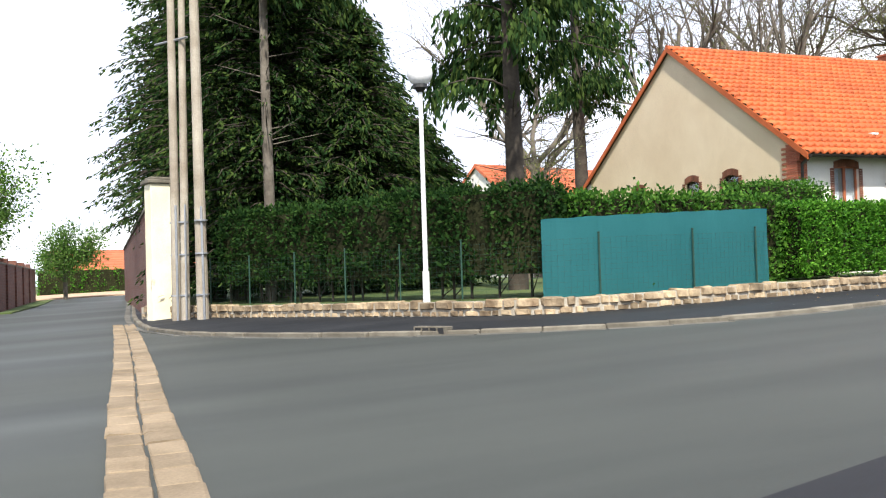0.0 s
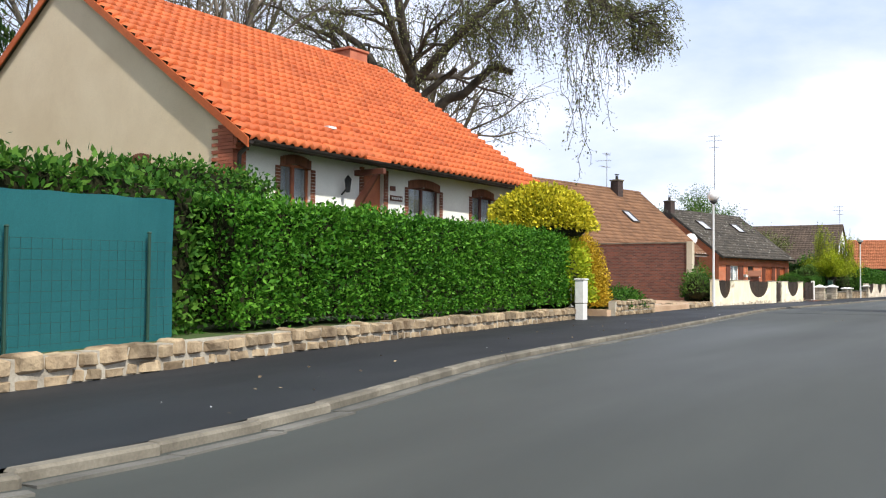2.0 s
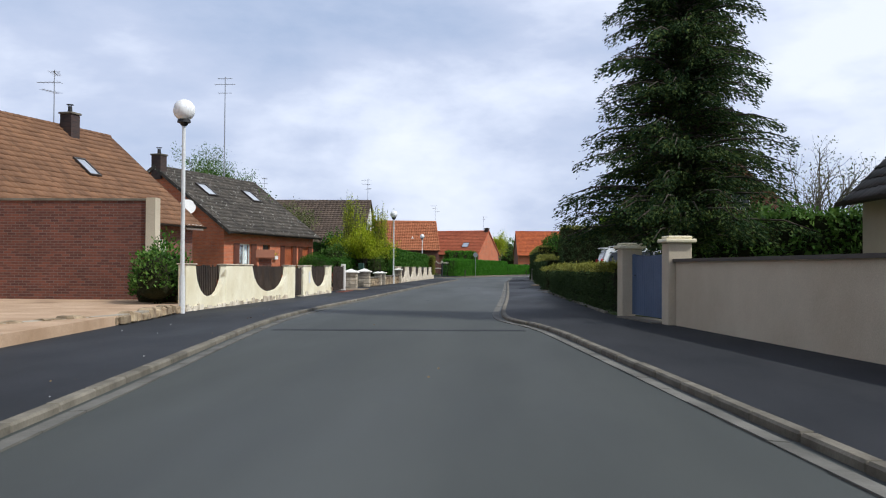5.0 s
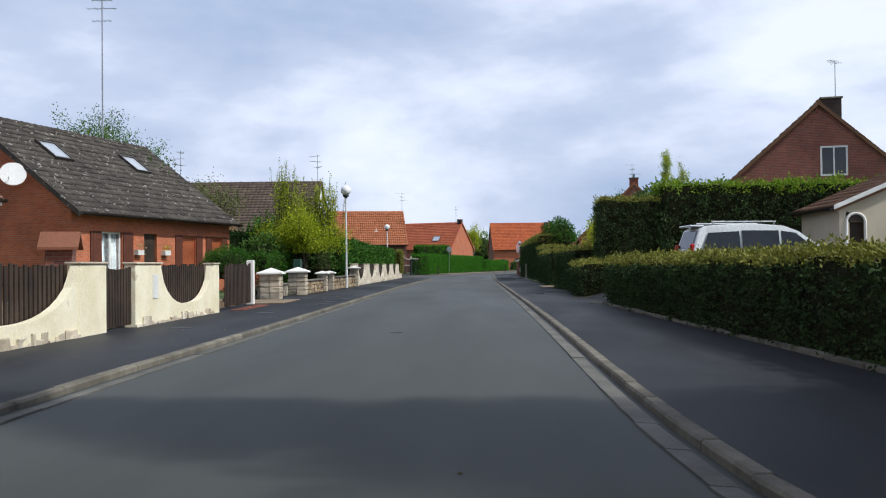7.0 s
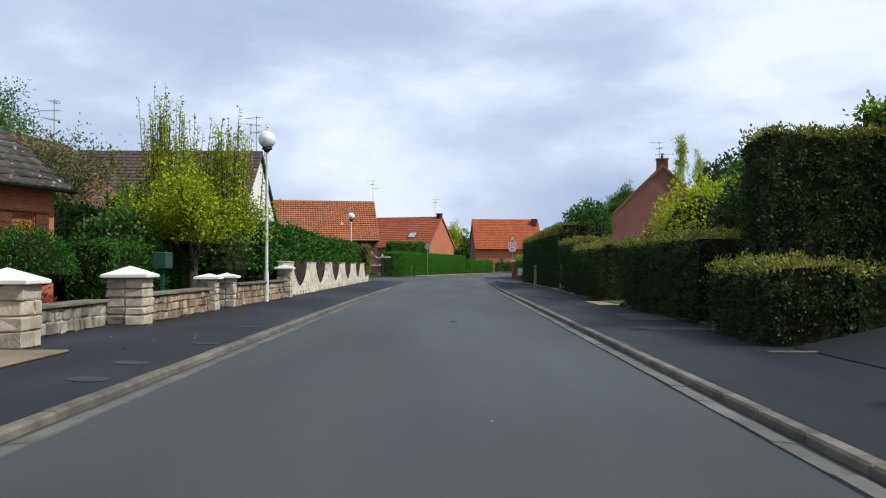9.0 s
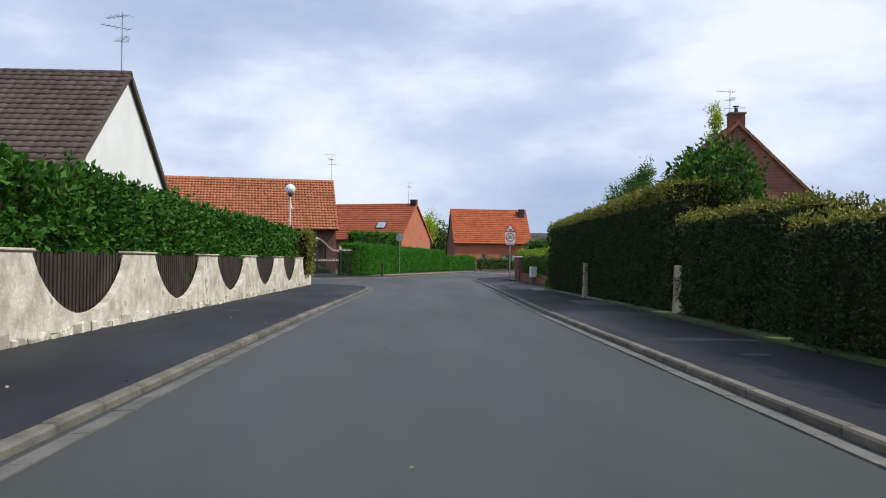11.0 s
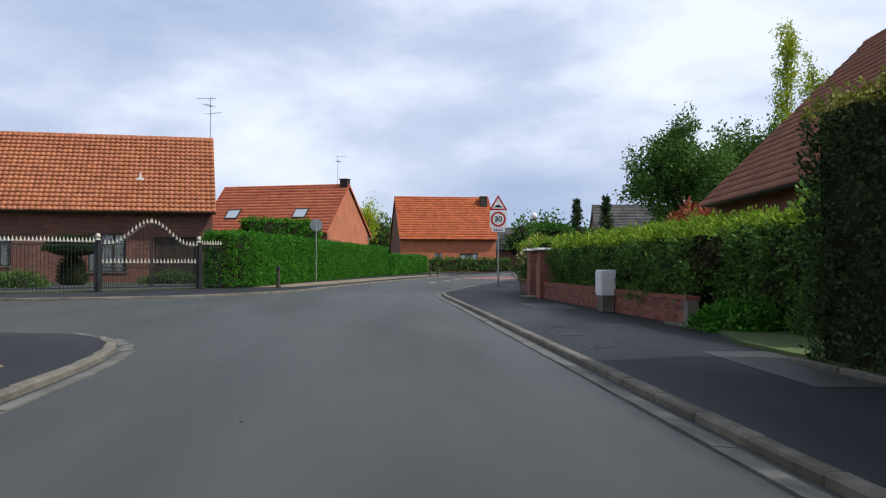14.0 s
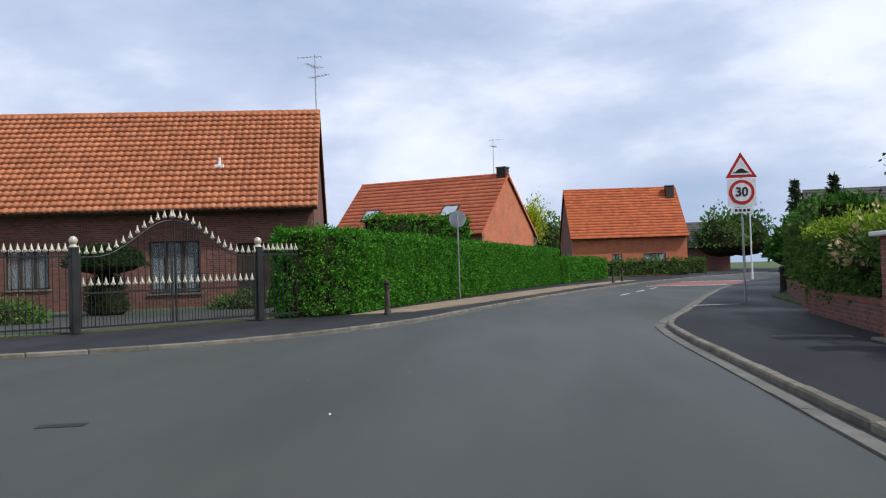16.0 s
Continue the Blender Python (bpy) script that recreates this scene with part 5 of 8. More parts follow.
# white gabled house, gable to the street
hw, _ = gable_house("house", (-35.0, 117.6, 0.1), 0, 13.2, 13.0, 6.3, 3.3, 7.8, M["render_white"], M["tile_umber"], "white rendered house with steep dark umber tiled roof", tiles=(0.34, 0.36, 0.03), over=0.4)
aerial(hw, 13.0, 6.3, 7.5, 10.0, 2.6)

# house with russet tiles behind the iron gate
h6, _ = gable_house("house", (-35.35, 168.3, 0.1), 9.5, 18.0, 10.2, 5.0, 4.15, 8.35, M["brick_dark"], M["tile_russet"], "brick house with a broad russet tiled roof", openings=[(11.7, 13.6, 0.6, 2.6), (6.4, 8.0, 0.9, 2.5), (15.0, 17.2, 0.0, 2.45), (2.5, 4.0, 0.9, 2.5)], tiles=(0.27, 0.36, 0.055), singles=(12.6, 18.3, 0.0, 4.2), over=0.5)
for a0, a1, z0, z1 in ((11.7, 13.6, 0.6, 2.6), (6.4, 8.0, 0.9, 2.5), (2.5, 4.0, 0.9, 2.5)):
    window(h6, "x", a0, a1, z0, z1, 0, -1, M["wood_dark"], curtain=False, bars=2)
garage_door = boxes("garage_door", [(15.02, 17.18, 0.13, 0.16, 0.0, 2.43)], M["wood_dark"], h6, "brown timber garage door")
for i in range(12):
    boxes("board", [(15.03 + i * 0.179, 15.03 + (i + 1) * 0.179 - 0.012, 0.1, 0.128, 0.03, 2.4)], M["wood_dark"], garage_door)
aerial(h6, 18.0, 5.0, 8.3, 10.9, 2.9)
chimney(h6, 0.4, 5.0, 7.9, 9.3, 0.6, M["brick_dark"])
_, s6 = slope_frame(4.15, 8.35, 5.0)
c6 = Vector((14.2, 0, 4.15)) + s6 * 2.2
bm = bmesh.new()
rod(bm, c6, c6 + Vector((0, 0, 0.42)), 0.06, n=8)
box(bm, c6.x - 0.2, c6.x + 0.2, c6.y - 0.18, c6.y + 0.1, c6.z - 0.02, c6.z + 0.12, 0.02)
part("roof_vent", bm, M["plastic_white"], h6, "small pale roof vent")

# far houses with red roofs
# The sunlit gable is put into the wall colour: brighter brick than the front.
h7, _ = gable_house("house", (-23.35, 204.6, -0.15), -22.5, 12.2, 9.6, 4.6, 4.2, 8.3, M["brick"], M["tile_red"], "brick house with red roof and two roof windows", tiles=(0.4, 0.4, 0.0), gable_wall=M["brick_orange"], over=0.4, openings=[(2, 3.4, 0.9, 2.2), (6, 7.4, 0.9, 2.2)])
u7, s7 = slope_frame(4.2, 8.3, 4.6)
for a in (2.4, 9.0):
    skylight(h7, Vector((a, 0, 4.2)) + s7 * 2.1, u7, s7, 1.25, 1.25)
window(h7, "x", 2, 3.4, 0.9, 2.2, 0, -1, M["wood_dark"])
window(h7, "x", 6, 7.4, 0.9, 2.2, 0, -1, M["wood_dark"])
chimney(h7, 11.9, 4.6, 7.9, 8.75, 0.7, M["brick_shaded"], pots=0)
aerial(h7, 11.2, 4.6, 8.3, 11.0, 0.4, 2)
# The shaded gable is put into the wall colour: darker brick than the front.
h8, _ = gable_house("house", (-4.1, 231.5, 0.05), 4.0, 11.6, 9.8, 4.9, 4.35, 9.3, M["brick_orange"], M["tile_orange"], "brick house with plain bright red roof", tiles=(0.4, 0.4, 0.0), gable_wall=M["brick_dark"], over=0.4, openings=[(1.2, 2.4, 0.9, 2.2), (4, 5, 0.2, 2.3), (7.2, 9.4, 1.0, 2.3)], gable_openings=[(2.2, 3.2, 0.9, 2.2), (5.8, 6.8, 0.9, 2.2)])
for a0, a1, z0, z1 in ((1.2, 2.4, 0.9, 2.2), (4, 5, 0.2, 2.3), (7.2, 9.4, 1.0, 2.3)):
    window(h8, "x", a0, a1, z0, z1, 0, -1, M["wood_dark"], bars=2)
chimney(h8, 10.9, 4.0, 8.1, 9.35, 0.8, M["brick_shaded"], pots=0)

# houses on the east side
h9, _ = gable_house("house", (11.0, 92.5, 0.2), 77, 12.0, 10.0, 5.0, 4.0, 8.5, M["brick"], M["tile_brown"], "tall red brick house with brown roof and gable chimney", tiles=(0.34, 0.36, 0.03), over=0.5, gable_openings=[(3.9, 5.3, 0.9, 2.2)], tile_back=True)
window(h9, "y", 3.9, 5.3, 0.9, 2.2, 0.0, -1, M["plastic_white"])
win9 = boxes("gable_window", [(-0.05, 0.0, 3.75, 3.83, 5.0, 6.4), (-0.05, 0.0, 4.87, 4.95, 5.0, 6.4), (-0.05, 0.0, 3.83, 4.87, 5.0, 5.08), (-0.05, 0.0, 3.83, 4.87, 6.32, 6.4), (-0.05, 0.0, 4.32, 4.38, 5.08, 6.32)], M["plastic_white"], h9, "white-framed gable window")
boxes("pane", [(-0.03, -0.005, 3.83, 4.87, 5.08, 6.32)], M["glass_dark"], win9)
chimney(h9, 0.6, 4.4, 7.4, 8.65, 0.9, M["brick_shaded"], pots=0)
aerial(h9, 0.9, 4.1, 8.4, 10.6, 2.7, 1)

h10, _ = gable_house("house", (10.9, 137.6, -0.05), 82, 12.0, 10.4, 5.2, 3.7, 8.8, M["brick"], M["tile_rust"], "red brick house with steep brown tiled roof", tiles=(0.34, 0.36, 0.03), over=0.6, tile_back=True)
chimney(h10, 0.5, 5.2, 8.2, 9.25, 0.8, M["brick_face"])
aerial(h10, 1.6, 5.3, 8.5, 10.8, 1.9)

# pale garage block with grey roof behind the long wall
gar, _ = gable_house("house", (7.3, 40.4, 0.2), 90, 12.0, 8.4, 4.2, 3.0, 7.2, M["render_sand"], M["slate"], "sand-rendered house with a steep grey tiled roof", tiles=(0.34, 0.36, 0.03), over=0.4, tile_back=True)
for a in (4.2, 7.4, 10.2):
    boxes("wall_joint", [(a, a + 0.04, 8.4, 8.412, 0.1, 2.75)], M["gutter_pvc"], gar)
annex, _ = gable_house("annex", (7.05, 78.2, 0.5), 90, 3.2, 6.2, 3.1, 2.45, 3.75, M["render_sand"], M["tile_brown"], "low rendered annex with an arched doorway", tiles=(0.34, 0.36, 0.03), over=0.2, tile_back=True, gable_openings=[(5.42, 6.0, 0.0, 1.9)])
arch = [(5.71 + 0.29 * math.cos(math.pi * i / 12), 1.9 + 0.27 * math.sin(math.pi * i / 12)) for i in range(13)]
bm = bmesh.new()
prism(bm, [(-0.012, y, z) for y, z in arch], (0.01, 0, 0))
prism(bm, [(0.12, 5.42, 0.02), (0.12, 6.0, 0.02), (0.12, 6.0, 1.9), (0.12, 5.42, 1.9)], (0.05, 0, 0))
part("arched_door", bm, M["wood_dark"], annex, "dark wooden door under an arch")
bm = bmesh.new()
for (ya, za), (yb, zb) in zip([(6.0, 0.1)] + arch, arch + [(5.42, 0.1)]):
    rod(bm, (-0.02, ya, za), (-0.02, yb, zb), 0.045, n=6)
part("arch_trim", bm, M["render_white"], annex)
bm = bmesh.new()
prism(bm, [(-0.21, 6.43, 2.28), (-0.21, 6.43, 2.42), (-0.21, 3.1, 3.83), (-0.21, 3.1, 3.69)], (0.03, 0, 0))
part("barge_board", bm, M["plastic_white"], annex)
gable_house("house", (4.0, 262.0, 0.04), -6, 14.0, 9.0, 4.5, 3.4, 6.6, M["brick_dark"], M["slate"], "far house with a grey roof", tiles=(0.5, 0.5, 0.0))
gable_house("house", (21.0, 236.0, 0.11), -8, 16.0, 9.0, 4.5, 3.6, 8.6, M["brick_dark"], M["slate"], "far house with a long grey roof", tiles=(0.5, 0.5, 0.0))
gable_house("house", (-48.5, 33.0, 0.28), 100, 12.0, 9.0, 4.5, 4.2, 7.4, M["render_white"], M["tile_red"], "white house with orange roof behind the garden trees", tiles=(0.4, 0.4, 0.0))

# ---- street furniture ----


def street_lamp(x, y, z, label="white street lamp with a round opal globe on a slim pole"):
    l = thing("street_lamp", (x, y, z), 0, label, "street lamp", "globe lamps along the street")
    bm = bmesh.new()
    rod(bm, (0, 0, 0), (0, 0, 0.9), 0.075, 0.07, 12)
    rod(bm, (0, 0, 0.9), (0, 0, 4.5), 0.052, 0.042, 12)
    part("pole", bm, M["metal_white"], l, smooth=False)
    bm = bmesh.new()
    rod(bm, (0, 0, 4.48), (0, 0, 4.56), 0.06, 0.12, 14)
    rod(bm, (0, 0, 4.56), (0, 0, 4.63), 0.16, 0.15, 14)
    part("collar", bm, M["metal_black"], l)
    bm = bmesh.new()
    ball(bm, (0, 0, 4.86), 0.26, 1.0, 24, 14)
    part("globe", bm, M["lamp_globe"], l, smooth=True)
    return l


lamp = street_lamp(-16.0, 11.47, gz(11.2) + 0.12)
for x, y in ((-16.95, 52.5), (-16.45, 96.0), (-17.6, 138.3), (4.6, 194.5)):
    copy_thing(lamp, pose(x, y, {52.5: 0.12, 96.0: 0.12, 138.3: 0.0, 194.5: 0.11}[y]))


def utility_pole(x, y, r, h, lean, label, arm=False):
    p = thing("utility_pole", (x, y, gz(y) + 0.1), 0, label, "utility pole", "poles at the corner")
    bm = bmesh.new()
    rod(bm, (0, 0, -0.3), (lean[0], lean[1], h), r, r * 0.72, 12)
    part("pole", bm, M["wood_pole"], p)
    if arm:
        bm = bmesh.new()
        rod(bm, (-0.55 + lean[0] * 0.7, -0.3, 6.95), (0.5 + lean[0] * 0.7, 0.3, 6.95), 0.03, n=6)
        rod(bm, (lean[0], lean[1], h - 0.8), (lean[0], lean[1], h - 0.6), r * 0.9, n=10)
        part("cross_arm", bm, M["metal_grey"], p)
    bm = bmesh.new()
    rod(bm, (r + 0.02, 0, 0.0), (r * 0.8 + 0.02 + lean[0] * 0.3, lean[1] * 0.3, h * 0.3), 0.03, n=6)
    for z in (0.6, 1.6, 2.4):
        rod(bm, (0, 0, z), (0, 0, z + 0.04), r * 1.02 + 0.01, n=12)
    part("cable_guard", bm, M["metal_grey"], p)
    return p


utility_pole(-22.9, 7.82, 0.12, 9.5, (0.15, 0.0), "weathered wooden utility pole beside its twin", True)
utility_pole(-22.62, 7.98, 0.11, 9.5, (-0.05, 0.1), "weathered wooden utility pole beside its twin")
utility_pole(-22.1, 8.3, 0.15, 9.2, (-0.25, 0.0), "pale grey utility pole standing at the stone wall")

# gate pier and brick wall along the side street
pier = thing("gate_pier", (-24.6, 7.7, gz(7.7) + 0.1), 8, "tall cream rendered gate pier with a stone cap", "gate pier")
boxes("shaft", [(-0.28, 0.28, -0.28, 0.28, -0.1, 3.55)], M["render_cream"], pier, bevel=0.02)
boxes("cap", [(-0.36, 0.36, -0.36, 0.36, 3.55, 3.65), (-0.27, 0.27, -0.27, 0.27, 3.65, 3.73)], M["concrete"], pier, bevel=0.02)
side_wall = thing("boundary_wall", (-25.0, 7.6, gz(7.6)), 174, "old dark brick boundary wall along the lane", "wall")
boxes("brickwork", [(0, 32, -0.15, 0.15, 0.0, 3.0)], M["brick_dark"], side_wall)
boxes("coping", [(0, 32, -0.2, 0.2, 3.0, 3.08)], M["concrete"], side_wall)
lane_wall = thing("boundary_wall", (-46.0, 3.75, gz(3.75)), 174, "old brick wall with piers on the lane's other side", "wall")
boxes("brickwork", [(0, 26, -0.15, 0.15, 0.0, 2.3)], M["brick_dark"], lane_wall)
boxes("coping", [(0, 26, -0.2, 0.2, 2.3, 2.38)], M["concrete"], lane_wall)
for i in range(5):
    boxes("pier", [(i * 5.0 - 0.22, i * 5.0 + 0.22, -0.24, 0.24, 0.0, 2.62)], M["brick_dark"], lane_wall)
sheet("lane_verge", [(-44, 3.9), (-60, 5.5), (-72, 6.8), (-72, 7.8), (-56, 6.2), (-44, 4.5)], 0.06, M["grass"], 0.2, "grass verge along the lane", "verge")
sheet("lane_end_yard", [(-75, 2), (-75, 30), (-110, 30), (-110, 2)], 0.1, M["gravel"], 0.4, "pale yard at the end of the lane", "yard")
hedge("hedge", [(-100, 8), (-100, 30)], 1.2, -0.4, 2.3, 0.1, 40, M["leaf_box"], "clipped green hedge at the end of the lane", 0.2)
gable_house("house", (-125.0, 34.0, 0.0), -90, 24, 9, 4.5, 2.6, 4.8, M["render_white"], M["tile_red"], "low house with red roof past the end of the lane", tiles=(0.8, 0.6, 0.0))

# wire fence on the stone wall
FENCE = offset_line(W1, 0.16)


def at_length(path, s):
    for (x0, y0), (x1, y1) in zip(path, path[1:]):
        d = math.hypot(x1 - x0, y1 - y0)
        if s <= d:
            return x0 + (x1 - x0) * s / d, y0 + (y1 - y0) * s / d, math.atan2(y1 - y0, x1 - x0)
        s -= d
    return (*path[-1], 0.0)


WALL_TOP = 0.43
fence = thing("wire_fence", (0, 0, 0), 0, "green steel posts with wire mesh standing on the stone wall", "fence")
total1 = sum(math.hypot(b[0] - a[0], b[1] - a[1]) for a, b in zip(FENCE, FENCE[1:]))


def length_at(path, x, y):
    best, s, found = 1e9, 0.0, 0.0
    for (x0, y0), (x1, y1) in zip(path, path[1:]):
        d = math.hypot(x1 - x0, y1 - y0)
        for i in range(10):
            e = math.hypot(x0 + (x1 - x0) * i / 10 - x, y0 + (y1 - y0) * i / 10 - y)
            if e < best:
                best, found = e, s + d * i / 10
        s += d
    return found


T0, T1 = length_at(FENCE, -13.6, 12.6), length_at(FENCE, -13.87, 18.4)
s_end = T1
k = 10
post_s = [3.2 + (T0 - 3.2) * i / 6 for i in range(6)] + [length_at(FENCE, x, y) for x, y in ((-13.65, 13.95), (-13.76, 16.2), (-13.85, 18.05))]
for s in post_s:
    x, y, a = at_length(FENCE, s)
    bm = bmesh.new()
    rod(bm, (x, y, gz(y) + WALL_TOP), (x, y, gz(y) + WALL_TOP + 1.15), 0.018, n=8)
    ball(bm, (x, y, gz(y) + WALL_TOP + 1.15), 0.027, 0.6, 8, 4)
    part("post", bm, M["metal_green"], fence)
bm = bmesh.new()
fine = [at_length(FENCE, 3.2 + (s_end - 3.2) * i / 130) for i in range(131)]
segs = []
for i, (a, b) in enumerate(zip(fine, fine[1:])):
    for z in np.arange(0.05, 1.06, 0.10):
        segs.append(((a[0], a[1], gz(a[1]) + WALL_TOP + z), (b[0], b[1], gz(b[1]) + WALL_TOP + z), 0.0016, 0.0016))
    segs.append(((a[0], a[1], gz(a[1]) + WALL_TOP + 0.03), (a[0], a[1], gz(a[1]) + WALL_TOP + 1.06), 0.0016, 0.0016))
bm.free()
mesh_object("wire_mesh", tube_mesh("wire_mesh", segs, 3), M["metal_green"], fence, kind="stuff")

# teal shade cloth tied behind the fence
cloth = thing("shade_cloth", (0, 0, 0), 0, "teal green shade cloth tied along the wire fence", "screen")
bm = bmesh.new()
TARP = offset_line(W1, 0.23)
rows = []
n_c = 60
for i in range(n_c + 1):
    s = T0 + (T1 - T0) * i / n_c
    x, y, a = at_length(TARP, s)
    col = []
    for j in range(9):
        z = gz(y) + WALL_TOP - 0.06 + (1.50 + 0.10 * i / n_c + 0.006 * math.sin(i * 0.8)) * j / 8
        w = 0.006 * math.sin(i * 0.5 + j * 0.7) + 0.004 * math.sin(i * 1.3 + j)
        col.append(bm.verts.new((x - math.sin(a) * w, y + math.cos(a) * w, z)))
    rows.append(col)
for a, b in zip(rows, rows[1:]):
    for j in range(8):
        bm.faces.new((a[j], b[j], b[j + 1], a[j + 1]))
bmesh.ops.solidify(bm, geom=bm.faces[:], thickness=0.006)
part("cloth", bm, M["tarp"], cloth)

# hedges of the first garden
HA = [at_length(offset_line(W1, 1.0), s)[:2] for s in np.linspace(3.0, T0 - 0.2, 8)]
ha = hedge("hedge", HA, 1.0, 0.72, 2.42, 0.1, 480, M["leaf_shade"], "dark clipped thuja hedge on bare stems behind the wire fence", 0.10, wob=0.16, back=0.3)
for x, y, _ in along(HA, 0.55):
    x, y = x + rng.uniform(-0.15, 0.15), y + rng.uniform(-0.15, 0.15)
    stem = [((x, y, -0.1), (x + rng.normal(0, 0.06), y + rng.normal(0, 0.06), 1.3), 0.035, 0.022)] + [((x, y, 0.3 + 0.2 * i), (x + rng.normal(0, 0.3), y + rng.normal(0, 0.3), 0.75 + 0.2 * i), 0.014, 0.006) for i in range(3)]
    stem = [(np.array(a) - [*HA[0], 0.72], np.array(b) - [*HA[0], 0.72], r, q) for a, b, r, q in stem]
    mesh_object("stem", tube_mesh("stem", stem, 5), M["bark_dark"], ha)
HA2 = [at_length(offset_line(W1, 1.2), s)[:2] for s in np.linspace(T0 - 0.2, T1 - 0.3, 7)]
hedge("hedge", HA2, 1.1, 0.1, 2.22, 0.1, 450, M["leaf_thuja"], "thuja hedge showing above the shade cloth", 0.10, wob=0.13, back=0.2)
HB = [at_length(offset_line(W1, 0.75), s)[:2] for s in np.linspace(T1 + 0.45, total1 - 0.4, 9)]
hedge("hedge", HB, 1.15, 0.52, 2.02, 0.1, 1250, M["leaf_laurel"], "bright green clipped privet hedge on the stone wall", 0.075, wob=0.10, back=0.15, far_z=2.28)
hedge("hedge", [(-16.4, 20.2), (-17.4, 23.4)], 1.2, 0.3, 2.75, 0.1, 380, M["leaf_thuja"], "taller square-cut thuja block by the house", 0.09, wob=0.07)
shrub("topiary_bush", (-16.85, 34.5, 0.35), (1.5, 1.5, 1.25), 15000, M["leaf_gold"], "large golden yellow bush clipped to a dome", 0.11, "bush", base=2.15, rough=0.05, flat=0.9)
shrub("shrub", (-16.75, 34.55, 0.35), (1.38, 1.38, 2.5), 12000, M["leaf_spring"], "yellow-green lower growth of the golden bush", 0.10, "bush", base=0.2, rough=0.05, flat=1.0)
shrub("bronze_conifer", (-16.8, 37.2, 0.3), (0.85, 0.85, 2.15), 15000, M["leaf_orange"], "bronze yellow dwarf conifer", 0.085, "shrub", base=0.1, rough=0.10, leaf_width=0.4, core=False)

# meter boxes at the garden entrance
for x, y, h, w in ((-15.35, 33.75, 1.02, 0.34), (-15.9, 34.25, 0.9, 0.36)):
    mb = thing("meter_box", (x, y, 0.12), 94, "white plastic meter cabinet on a plinth by the path", "meter box", "meter boxes")
    boxes("cabinet", [(-w / 2, w / 2, -0.12, 0.12, 0.42, h)], M["plastic_white"], mb, bevel=0.015)
    boxes("plinth", [(-w / 2 + 0.01, w / 2 - 0.01, -0.11, 0.11, -0.05, 0.41)], M["plastic_white"], mb, bevel=0.01)
    boxes("cover", [(-w / 2 + 0.03, w / 2 - 0.03, 0.12, 0.13, 0.47, h - 0.05)], M["plastic_white"], mb)
    boxes("lid", [(-w / 2 - 0.02, w / 2 + 0.02, -0.14, 0.14, h, h + 0.04)], M["plastic_white"], mb, bevel=0.01)

# steps and shrubs of the second yard
for i in range(3):
    st = thing("garden_step", (-16.3 - i * 0.45, 36.0, 0.12 + i * 0.13), 92, "pinkish paved garden step", "step", "garden steps")
    boxes("tread", [(-1.1, 1.1, -0.02, 0.44, 0.0, 0.13)], M["paver"], st, bevel=0.012)
for i, (x, y, r) in enumerate(((-16.7, 38.4, 0.95), (-16.8, 39.8, 1.0), (-16.9, 41.0, 0.8), (-17.9, 39.0, 1.1), (-18.2, 40.6, 1.0))):
    shrub("juniper", (x, y, 0.3), (r, r, 0.62), 2600, M["leaf_thuja"], "low spreading juniper on the bank", 0.08, "shrub", group="junipers")
shrub("shrub", (-21.4, 47.3, 0.3), (1.2, 1.5, 1.5), 3600, M["leaf_laurel"], "tall green shrub on the gravel yard", 0.1, base=0.8, rough=0.15)
shrub("shrub", (-18.3, 55.0, 0.3), (0.9, 0.9, 1.5), 2200, M["leaf_thuja"], "dark shrub at the wall's end", 0.1, base=0.15)
shrub("shrub", (-18.0, 53.6, 0.3), (0.6, 0.6, 1.0), 1100, M["leaf_green"], "leafy shrub beside the lamp", 0.1, base=0.4)

# cream walls with scallops and dark pickets


